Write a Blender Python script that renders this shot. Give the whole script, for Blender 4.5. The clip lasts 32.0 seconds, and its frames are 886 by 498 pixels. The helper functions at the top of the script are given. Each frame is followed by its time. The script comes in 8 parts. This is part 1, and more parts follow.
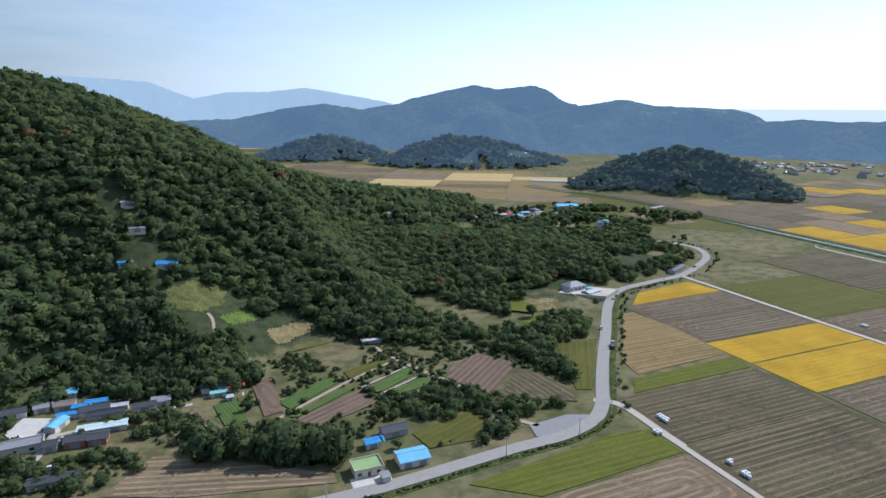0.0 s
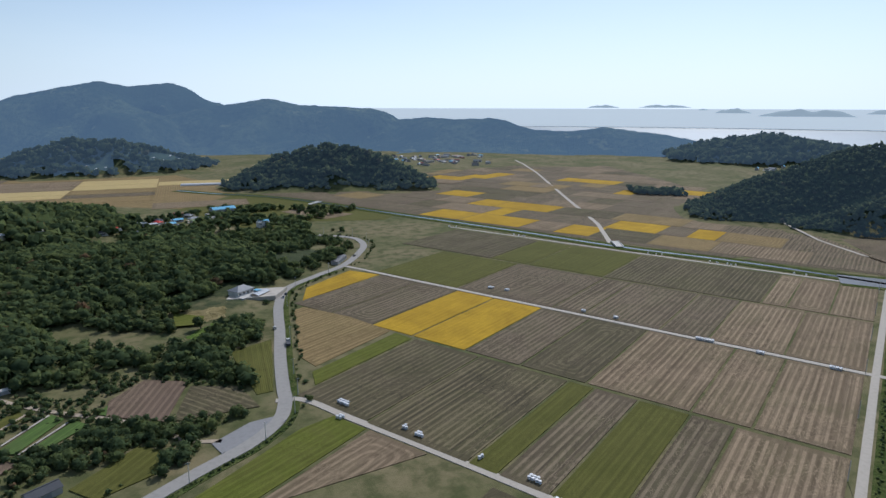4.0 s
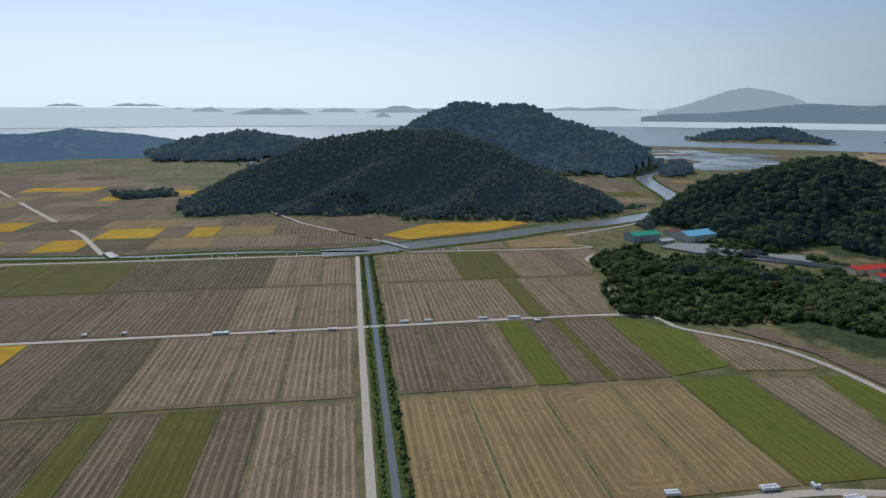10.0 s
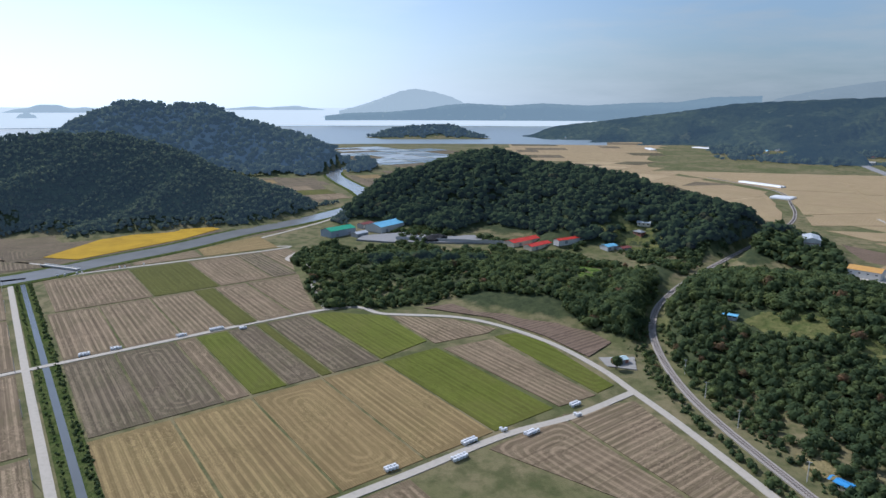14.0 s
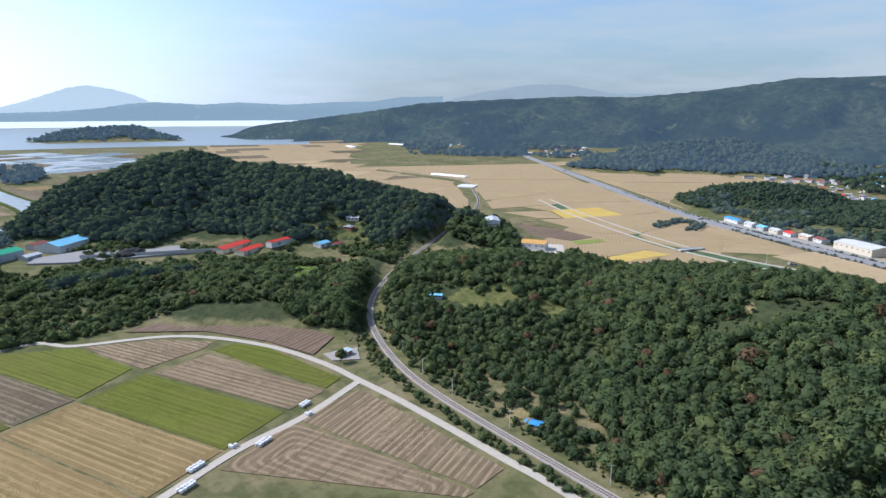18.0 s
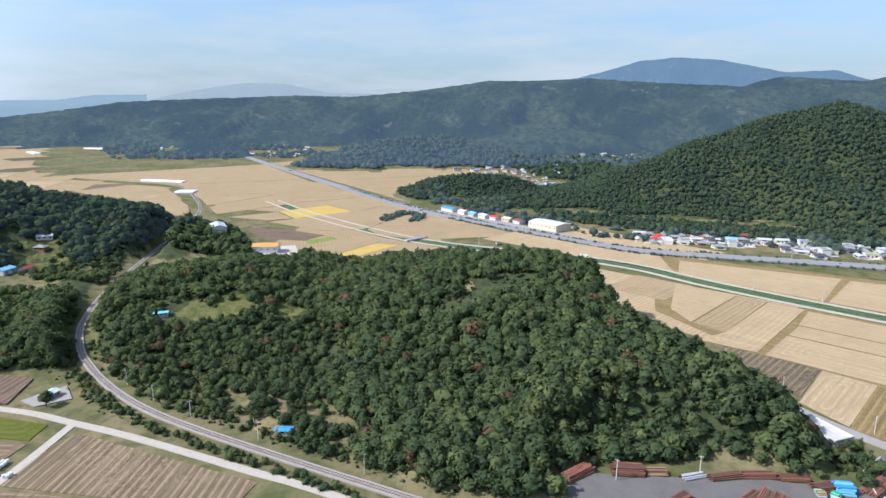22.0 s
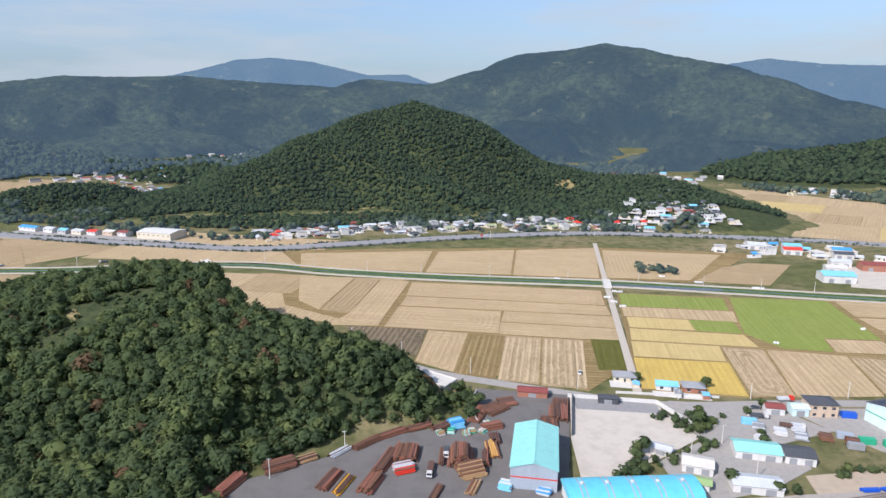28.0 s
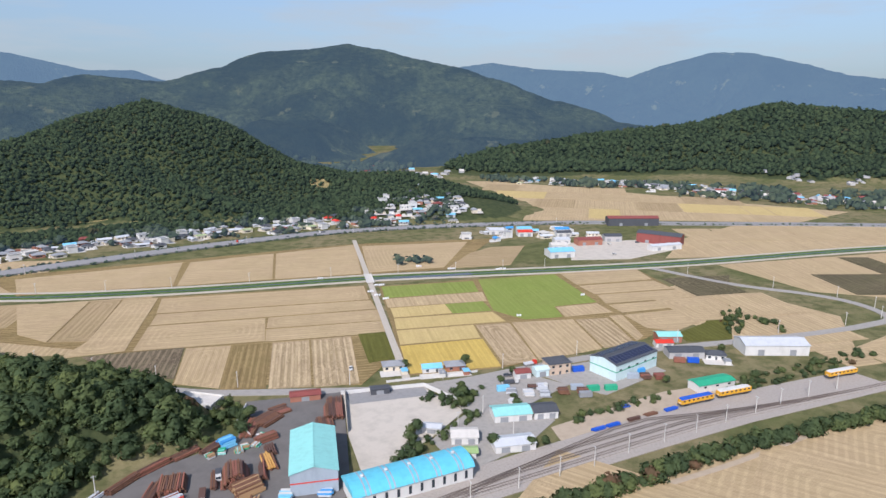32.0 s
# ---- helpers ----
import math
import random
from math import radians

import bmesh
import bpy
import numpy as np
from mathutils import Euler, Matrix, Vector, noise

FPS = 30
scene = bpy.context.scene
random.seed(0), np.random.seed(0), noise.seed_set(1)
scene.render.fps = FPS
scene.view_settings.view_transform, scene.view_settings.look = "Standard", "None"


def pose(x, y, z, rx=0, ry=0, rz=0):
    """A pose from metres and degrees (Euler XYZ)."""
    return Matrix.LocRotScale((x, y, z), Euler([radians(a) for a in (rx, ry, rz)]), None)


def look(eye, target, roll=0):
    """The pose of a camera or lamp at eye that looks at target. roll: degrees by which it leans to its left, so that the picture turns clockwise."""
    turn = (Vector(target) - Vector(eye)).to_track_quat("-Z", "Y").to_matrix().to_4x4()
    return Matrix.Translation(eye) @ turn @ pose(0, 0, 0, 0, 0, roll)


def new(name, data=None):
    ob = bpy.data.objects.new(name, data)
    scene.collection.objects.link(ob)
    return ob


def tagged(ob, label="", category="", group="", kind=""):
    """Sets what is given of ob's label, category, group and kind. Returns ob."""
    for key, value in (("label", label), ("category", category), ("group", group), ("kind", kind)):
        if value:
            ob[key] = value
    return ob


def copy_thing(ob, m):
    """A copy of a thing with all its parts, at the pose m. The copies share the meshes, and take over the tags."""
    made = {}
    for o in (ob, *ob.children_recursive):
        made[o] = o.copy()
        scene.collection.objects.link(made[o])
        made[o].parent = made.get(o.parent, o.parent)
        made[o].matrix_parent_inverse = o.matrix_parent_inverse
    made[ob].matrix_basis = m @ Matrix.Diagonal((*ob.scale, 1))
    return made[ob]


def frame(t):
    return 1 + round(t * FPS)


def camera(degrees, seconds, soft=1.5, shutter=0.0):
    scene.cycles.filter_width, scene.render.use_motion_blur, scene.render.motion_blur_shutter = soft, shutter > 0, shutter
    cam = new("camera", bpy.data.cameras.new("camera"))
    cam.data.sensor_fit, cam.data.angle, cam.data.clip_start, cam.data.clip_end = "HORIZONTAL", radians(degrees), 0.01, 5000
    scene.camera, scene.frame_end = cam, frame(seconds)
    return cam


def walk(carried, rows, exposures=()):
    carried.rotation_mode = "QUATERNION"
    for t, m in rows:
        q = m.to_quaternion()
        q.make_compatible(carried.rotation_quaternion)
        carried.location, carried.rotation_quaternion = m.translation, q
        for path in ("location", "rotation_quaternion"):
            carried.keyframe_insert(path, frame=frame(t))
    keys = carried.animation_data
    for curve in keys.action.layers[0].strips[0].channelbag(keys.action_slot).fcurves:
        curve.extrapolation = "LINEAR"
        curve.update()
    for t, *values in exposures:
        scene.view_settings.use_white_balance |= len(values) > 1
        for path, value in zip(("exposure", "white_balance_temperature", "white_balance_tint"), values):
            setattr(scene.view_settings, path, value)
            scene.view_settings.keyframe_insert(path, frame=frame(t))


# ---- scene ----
# The drone hovers at one place, 136 m over the paddies, and turns to its right.
EYE, PITCH, LEAN = 136.0, -12.8, -0.15
cam = camera(70.85, 32.0)
TURNS = [
    (0, 0.00), (0.5, -3.49), (1, -7.39), (1.5, -11.36), (2, -15.36), (2.5, -19.31),
    (3, -23.21), (3.5, -27.09), (5.5, -42.51), (6, -46.42), (6.5, -50.29), (7, -54.19),
    (7.5, -58.01), (8, -61.72), (8.5, -65.25), (9, -68.75), (9.5, -72.21), (10, -75.64),
    (10.5, -79.09), (11, -82.52), (11.5, -85.98), (12, -89.43), (12.5, -92.90), (13, -96.40),
    (13.5, -99.94), (14, -103.45), (14.5, -106.94), (16.5, -120.62), (17, -123.95), (17.5, -127.05),
    (18, -129.97), (18.5, -132.91), (19, -135.94), (19.5, -139.06), (20, -142.16), (20.5, -145.29),
    (21, -148.44), (21.5, -151.62), (22, -154.75), (22.5, -157.88), (23, -160.98), (23.5, -164.02),
    (24, -166.96), (24.5, -169.84), (25, -172.65), (25.5, -175.44), (27.5, -186.53), (28, -189.32),
    (28.5, -192.13), (29, -194.94), (29.5, -197.71), (30, -200.50), (30.5, -203.26), (31, -206.03),
    (31.5, -208.84), (32, -211.61),
]
walk(cam, [(t, pose(0, 0, EYE, 0, 0, yaw) @ pose(0, 0, 0, 90 + PITCH) @ pose(0, 0, 0, 0, 0, -LEAN)) for t, yaw in TURNS],
     exposures=[(0, -0.15, 5800, 13), (6, -0.82, 6050, 11), (10, -0.8, 6050, 11), (14, -0.27, 5830, 13), (20, 0.30, 5980, 14), (23.5, 0.42, 6080, 15), (27, 0.28, 6230, 17), (32, 0.05, 6260, 17)])

# ---- light ----
SUN_AZ, SUN_EL = radians(54), radians(42)   # clockwise from +y
world = bpy.data.worlds.new("world")
scene.world = world
world.use_nodes = True
wn, wl = world.node_tree.nodes, world.node_tree.links
sky = wn.new("ShaderNodeTexSky")
sky.sky_type, sky.sun_disc = "NISHITA", False
sky.sun_elevation, sky.sun_rotation = SUN_EL, SUN_AZ
sky.air_density, sky.dust_density, sky.ozone_density = 1.0, 0.6, 3.0
# pale haze towards the horizon and thin cloud higher up
wc = wn.new("ShaderNodeTexCoord")
ws = wn.new("ShaderNodeSeparateXYZ")
wl.new(wc.outputs["Generated"], ws.inputs[0])
wr = wn.new("ShaderNodeValToRGB")
for el, (p, v) in zip(wr.color_ramp.elements, ((0.0, 0.92), (0.26, 0.0))):
    el.position, el.color = p, (v, v, v, 1)
wl.new(ws.outputs["Z"], wr.inputs[0])
wm = wn.new("ShaderNodeMix")
wm.data_type = "RGBA"
wl.new(wr.outputs[0], wm.inputs[0]), wl.new(sky.outputs[0], wm.inputs[6])
# brighter towards the sun
wd = wn.new("ShaderNodeVectorMath")
wd.operation = "DOT_PRODUCT"
wl.new(wc.outputs["Generated"], wd.inputs[0])
wd.inputs[1].default_value = (math.sin(SUN_AZ - 0.2), math.cos(SUN_AZ - 0.2), 0.0)
wg = wn.new("ShaderNodeMapRange")
wg.interpolation_type = "SMOOTHSTEP"
for i, v in enumerate((0.0, 0.02, 1.0, 0.0, 1.0)):
    wg.inputs[i].default_value = v
wl.new(wd.outputs["Value"], wg.inputs[0])
wh = wn.new("ShaderNodeMix")
wh.data_type = "RGBA"
wl.new(wg.outputs[0], wh.inputs[0])
wh.inputs[6].default_value, wh.inputs[7].default_value = (1.7, 2.35, 2.85, 1), (8.5, 10.0, 11.3, 1)
wl.new(wh.outputs[2], wm.inputs[7])
wp = wn.new("ShaderNodeMapping")
wp.inputs["Scale"].default_value = (1.3, 1.3, 8.0)
wl.new(wc.outputs["Generated"], wp.inputs[0])
wt = wn.new("ShaderNodeTexNoise")
wt.inputs["Scale"].default_value, wt.inputs["Detail"].default_value, wt.inputs["Roughness"].default_value = 2.2, 6, 0.6
wl.new(wp.outputs[0], wt.inputs["Vector"])
wk = wn.new("ShaderNodeValToRGB")
for el, (p, v) in zip(wk.color_ramp.elements, ((0.43, 0.0), (0.66, 0.85))):
    el.position, el.color = p, (v, v, v, 1)
wl.new(wt.outputs["Fac"], wk.inputs[0])
wx = wn.new("ShaderNodeMix")
wx.data_type = "RGBA"
# the sky over the sea is clear
wv = wn.new("ShaderNodeMapRange")
for i, v in enumerate((0.0, 0.0, 0.75, 1.0, 0.12)):
    wv.inputs[i].default_value = v
wl.new(wg.outputs[0], wv.inputs[0])
wz = wn.new("ShaderNodeMath")
wz.operation = "MULTIPLY"
wl.new(wk.outputs[0], wz.inputs[0]), wl.new(wv.outputs[0], wz.inputs[1])
wl.new(wz.outputs[0], wx.inputs[0]), wl.new(wm.outputs[2], wx.inputs[6])
wy = wn.new("ShaderNodeMix")
wy.data_type = "RGBA"
wl.new(wg.outputs[0], wy.inputs[0])
wy.inputs[6].default_value, wy.inputs[7].default_value = (3.2, 3.72, 4.0, 1), (8.6, 9.8, 10.8, 1)
wl.new(wy.outputs[2], wx.inputs[7])
wl.new(wx.outputs[2], wn["Background"].inputs[0])
wn["Background"].inputs[1].default_value = 0.15
sun = new("sun", bpy.data.lights.new("sun", "SUN"))
sun.data.energy, sun.data.angle, sun.data.color = 4.6, radians(0.6), (1.0, 0.96, 0.90)
sun.matrix_world = look((0, 0, 900), Vector((0, 0, 900)) - Vector((math.sin(SUN_AZ) * math.cos(SUN_EL), math.cos(SUN_AZ) * math.cos(SUN_EL), math.sin(SUN_EL))))

# ---- materials ----
class Graph:
    """A node material with few words."""
    def __init__(self, name):
        self.m = bpy.data.materials.new(name)
        self.m.use_nodes = True
        self.n, self.l = self.m.node_tree.nodes, self.m.node_tree.links
        self.b = self.n["Principled BSDF"]
        self.tc = self.n.new("ShaderNodeTexCoord")

    def put(self, sock, v):
        if isinstance(v, bpy.types.NodeSocket):
            self.l.new(v, sock)
        elif isinstance(v, tuple) and len(v) == 3 and sock.type == "RGBA":
            sock.default_value = (*v, 1)
        else:
            sock.default_value = v

    def noise(self, scale, detail=4, rough=0.55, co="Object", stretch=None, warp=0.0):
        t = self.n.new("ShaderNodeTexNoise")
        t.inputs["Scale"].default_value, t.inputs["Detail"].default_value, t.inputs["Roughness"].default_value = scale, detail, rough
        t.inputs["Distortion"].default_value = warp
        self.l.new(self.coord(co, stretch), t.inputs["Vector"])
        return t.outputs["Fac"]

    def coord(self, co="Object", stretch=None):
        src = self.n.new("ShaderNodeNewGeometry").outputs["Position"] if co == "World" else self.plot if co == "Plot" else self.tc.outputs[co]
        if not stretch:
            return src
        mp = self.n.new("ShaderNodeMapping")
        mp.inputs["Scale"].default_value = stretch
        self.l.new(src, mp.inputs["Vector"])
        return mp.outputs[0]

    def scatter(self):
        """Coordinates that start elsewhere on every object."""
        t = self.n.new("ShaderNodeVectorMath")
        self.l.new(self.tc.outputs["Object"], t.inputs[0])
        self.l.new(self.math("MULTIPLY", self.random(), 900.0), t.inputs[1])
        self.plot = t.outputs[0]

    def wave(self, scale, warp=1.0, axis="Y", detail=2.0, co="Object"):
        t = self.n.new("ShaderNodeTexWave")
        t.bands_direction = axis
        t.inputs["Scale"].default_value, t.inputs["Distortion"].default_value, t.inputs["Detail"].default_value, t.inputs["Detail Scale"].default_value = scale, warp, detail, 0.6
        self.l.new(self.coord(co), t.inputs["Vector"])
        return t.outputs["Fac"]

    def math(self, op, a, b=0.5):
        t = self.n.new("ShaderNodeMath")
        t.operation = op
        self.put(t.inputs[0], a), self.put(t.inputs[1], b)
        return t.outputs[0]

    def ramp(self, fac, *stops):
        t = self.n.new("ShaderNodeValToRGB")
        e = t.color_ramp.elements
        while len(e) < len(stops):
            e.new(0.5)
        for el, (p, c) in zip(e, stops):
            el.position, el.color = p, (*c, 1) if len(c) == 3 else c
        self.l.new(fac, t.inputs[0])
        return t.outputs[0]

    def mix(self, fac, a, b, mode="MIX"):
        t = self.n.new("ShaderNodeMix")
        t.data_type, t.blend_type = "RGBA", mode
        self.put(t.inputs[0], fac), self.put(t.inputs[6], a), self.put(t.inputs[7], b)
        return t.outputs[2]

    def random(self):
        return self.n.new("ShaderNodeObjectInfo").outputs["Random"]

    def island(self):
        return self.n.new("ShaderNodeNewGeometry").outputs["Random Per Island"]

    def attr(self, name):
        t = self.n.new("ShaderNodeAttribute")
        t.attribute_name = name
        return t.outputs["Fac"]

    def bump(self, h, strength=0.5, dist=0.1):
        t = self.n.new("ShaderNodeBump")
        t.inputs["Strength"].default_value, t.inputs["Distance"].default_value = strength, dist
        self.l.new(h, t.inputs["Height"])
        self.l.new(t.outputs[0], self.b.inputs["Normal"])

    def done(self, color, rough=0.9, metal=0.0, spec=0.3, glow=None, glow_strength=0.0):
        self.put(self.b.inputs["Base Color"], color)
        self.put(self.b.inputs["Roughness"], rough)
        self.b.inputs["Metallic"].default_value, self.b.inputs["Specular IOR Level"].default_value = metal, spec
        if glow:
            self.put(self.b.inputs["Emission Color"], glow)
            self.b.inputs["Emission Strength"].default_value = glow_strength
        return self.m


def shade(c, k):
    return tuple(min(1.0, x * k) for x in c)


def plain(name, c, rough=0.7, metal=0.0, scale=0.6, var=0.25, spec=0.3):
    """Paint, sheet metal or concrete with grain and stains."""
    g = Graph(name)
    a, b = g.noise(scale * 6), g.noise(scale, 5, 0.6, stretch=(1, 1, 0.35))
    col = g.mix(g.math("MULTIPLY", a, 0.35), shade(c, 1.06), shade(c, 1 - var))
    col = g.mix(g.ramp(b, (0.45, (0, 0, 0)), (0.8, (0.55, 0.55, 0.55))), col, shade(c, 1 - 1.4 * var))
    g.bump(a, 0.15, 0.02)
    return g.done(col, rough, metal, spec)


def field(name, light, dark, weed, rows=0.32, row_k=0.6, weeds=0.35, bump=0.25, marks=0.5):
    """Stubble or crop in rows along the object's y, with windrows, headlands, wheel marks and damp patches."""
    g = Graph(name)
    g.scatter()
    big, damp = g.noise(0.03, 5, 0.62, "Plot", warp=0.8), g.noise(0.075, 5, 0.7, "Plot", warp=0.5)
    fine = g.noise(1.7, 4, 0.75, "Plot")
    w = g.wave(rows, 0.9, "X", 1.5)
    # headlands: the first and last metres are worked across
    sp = g.n.new("ShaderNodeSeparateXYZ")
    g.l.new(g.tc.outputs["Generated"], sp.inputs[0])
    end = g.math("ADD", g.math("ABSOLUTE", g.math("SUBTRACT", sp.outputs[1], 0.5)), g.math("MULTIPLY", damp, 0.05))
    head = g.ramp(end, (0.475, (0, 0, 0)), (0.49, (1, 1, 1)))
    streak = g.mix(head, g.noise(0.9, 3, 0.65, "Plot", (1, 0.035, 1)), g.noise(0.9, 3, 0.65, "Plot", (0.05, 1, 1)))
    swath = g.noise(0.30, 2, 0.5, "Plot", (1, 0.014, 1))
    # windrows of straw some three metres apart, straight or in rounds along the edges
    ob = g.n.new("ShaderNodeSeparateXYZ")
    g.l.new(g.tc.outputs["Object"], ob.inputs[0])
    edge = []
    for k in (0, 1):
        reach = g.math("ABSOLUTE", g.math("DIVIDE", ob.outputs[k], g.math("SUBTRACT", g.math("MULTIPLY", sp.outputs[k], 2.0), 1.0)))
        edge.append(g.math("SUBTRACT", reach, g.math("ABSOLUTE", ob.outputs[k])))
    rim_ = g.n.new("ShaderNodeMath")
    rim_.operation = "SMOOTH_MIN"
    g.l.new(edge[0], rim_.inputs[0]), g.l.new(edge[1], rim_.inputs[1])
    rim_.inputs[2].default_value = 9.0
    rounds = g.math("ADD", g.math("MULTIPLY", g.math("SINE", g.math("ADD", g.math("MULTIPLY", rim_.outputs[0], 1.75), g.math("MULTIPLY", big, 5.0))), 0.5), 0.5)
    rowed = g.mix(g.math("GREATER_THAN", g.random(), 0.74), g.wave(0.092, 0.6, "X", 2.0, "Plot"), rounds)
    rowed = g.ramp(rowed, (0.52, (0, 0, 0)), (0.86, (1, 1, 1)))
    rowed = g.math("MULTIPLY", rowed, g.ramp(g.noise(0.14, 5, 0.75, "Plot", (1, 0.5, 1)), (0.30, (0, 0, 0)), (0.50, (1, 1, 1))))
    rowed = g.math("MULTIPLY", rowed, g.math("SUBTRACT", 1.0, head))
    rut = g.math("MULTIPLY", g.ramp(g.wave(0.052, 0.5, "X", 1.0, "Plot"), (0.90, (0, 0, 0)), (0.97, (1, 1, 1))), g.ramp(g.noise(0.05, 3, 0.6, "Plot", (1, 0.1, 1)), (0.42, (0, 0, 0)), (0.56, (1, 1, 1))))
    col = g.mix(g.ramp(streak, (0.36, (0, 0, 0)), (0.66, (1, 1, 1))), dark, light)
    col = g.mix(g.math("MULTIPLY", g.ramp(swath, (0.45, (0, 0, 0)), (0.55, (1, 1, 1))), min(0.68, 1.1 * marks)), col, shade(dark, 0.70))
    col = g.mix(g.math("MULTIPLY", w, row_k), col, shade(dark, 0.92))
    col = g.mix(g.math("MULTIPLY", g.ramp(big, (0.40, (0, 0, 0)), (0.66, (1, 1, 1))), weeds), col, weed)
    col = g.mix(g.math("MULTIPLY", g.ramp(damp, (0.50, (0, 0, 0)), (0.68, (1, 1, 1))), 0.5 * marks + 0.2), col, shade(dark, 0.66))
    col = g.mix(g.math("MULTIPLY", rowed, min(1.0, marks)), col, shade(light, 1.3))
    col = g.mix(g.math("MULTIPLY", rut, min(1.0, 1.1 * marks)), col, shade(dark, 0.5))
    # wheel marks that turn about
    for sc, seed in ((0.085, 0.0), (0.19, 4.0)):
        curl = g.noise(sc, 1, 0.4, "Plot", (1, 0.5, 1), warp=2.6)
        line = g.ramp(curl, (0.445, (0, 0, 0)), (0.462, (1, 1, 1)), (0.478, (0, 0, 0)), (0.505, (0, 0, 0)), (0.522, (1, 1, 1)), (0.54, (0, 0, 0)))
        patch = g.ramp(g.noise(0.021 + 0.003 * seed, 3, 0.5, "Plot"), (0.45, (0, 0, 0)), (0.54, (1, 1, 1)))
        col = g.mix(g.math("MULTIPLY", g.math("MULTIPLY", line, patch), min(1.0, marks * 1.3)), col, shade(light, 1.3) if seed else shade(dark, 0.45))
    col = g.mix(g.math("MULTIPLY", head, 0.45 * marks), col, g.mix(damp, shade(dark, 0.6), shade(light, 0.95)))
    col = g.mix(g.math("MULTIPLY", g.ramp(fine, (0.42, (0, 0, 0)), (0.66, (1, 1, 1))), 0.4), col, shade(dark, 0.62))
    col = g.mix(g.math("MULTIPLY", g.random(), 0.3), col, shade(dark, 0.95))
    g.bump(g.math("ADD", w, fine), bump, 0.3)
    return g.done(col, 0.95, 0, 0.1)


def leaves(name, dark, mid, light, rust, haze=0.0):
    """Foliage whose hue goes from tree to tree (attribute tint) and from leaf to leaf; haze: air haze painted in as
    blue glow.
    """
    g = Graph(name)
    t = g.attr("tint")
    col = g.ramp(t, (0.0, dark), (0.4, mid), (0.8, light), (0.95, light), (1.0, rust))
    col = g.mix(g.math("MULTIPLY", g.island(), 0.5), col, shade(dark, 0.75))
    col = g.mix(g.math("MULTIPLY", g.noise(0.02, 3), 0.35), col, shade(mid, 0.8))
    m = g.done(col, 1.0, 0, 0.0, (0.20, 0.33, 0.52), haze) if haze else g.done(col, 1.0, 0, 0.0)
    # light that comes through the leaves
    tr, mx = g.n.new("ShaderNodeBsdfTranslucent"), g.n.new("ShaderNodeMixShader")
    g.put(tr.inputs["Color"], g.mix(0.5, col, shade(light, 1.35)))
    mx.inputs[0].default_value = 0.38
    g.l.new(g.b.outputs[0], mx.inputs[1]), g.l.new(tr.outputs[0], mx.inputs[2])
    g.l.new(mx.outputs[0], g.n["Material Output"].inputs["Surface"])
    return m


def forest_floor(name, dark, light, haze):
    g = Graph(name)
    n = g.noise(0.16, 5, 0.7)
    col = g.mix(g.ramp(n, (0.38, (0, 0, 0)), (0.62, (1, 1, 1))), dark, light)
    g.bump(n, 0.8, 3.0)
    # haze above zero makes the floor glow blue like air before it
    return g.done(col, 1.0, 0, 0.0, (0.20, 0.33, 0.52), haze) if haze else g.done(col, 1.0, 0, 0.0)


def ground_material():
    g = Graph("rough_grass")
    big, mid, fine = g.noise(0.012, 5, 0.6), g.noise(0.09, 4, 0.6), g.noise(1.3, 4, 0.7)
    col = g.mix(g.ramp(big, (0.40, (0, 0, 0)), (0.60, (1, 1, 1))), (0.150, 0.155, 0.062), (0.29, 0.235, 0.13))
    col = g.mix(g.math("MULTIPLY", g.ramp(mid, (0.45, (0, 0, 0)), (0.62, (1, 1, 1))), 0.7), col, (0.058, 0.080, 0.024))
    col = g.mix(g.math("MULTIPLY", g.ramp(g.noise(0.3, 4, 0.7), (0.5, (0, 0, 0)), (0.7, (1, 1, 1))), 0.5), col, (0.13, 0.115, 0.055))
    col = g.mix(g.math("MULTIPLY", fine, 0.6), col, (0.06, 0.065, 0.028))
    wood = g.ramp(g.math("ADD", g.attr("tint"), g.math("MULTIPLY", g.math("SUBTRACT", mid, 0.5), 0.7)), (0.40, (0, 0, 0)), (0.62, (1, 1, 1)))
    floor = g.mix(g.ramp(g.noise(0.16, 5, 0.7), (0.38, (0, 0, 0)), (0.62, (1, 1, 1))), (0.036, 0.050, 0.023), (0.072, 0.085, 0.037))
    col = g.mix(wood, col, floor)
    g.bump(fine, 0.5, 0.4)
    return g.done(col, 0.95, 0, 0.1)


def water_material(name, c, rough=0.12, scale=1.2):
    g = Graph(name)
    g.bump(g.noise(scale, 3, 0.6), 0.12, 0.05)
    col = g.mix(g.noise(0.05, 3), c, shade(c, 0.6))
    return g.done(col, rough, 0, 0.5)


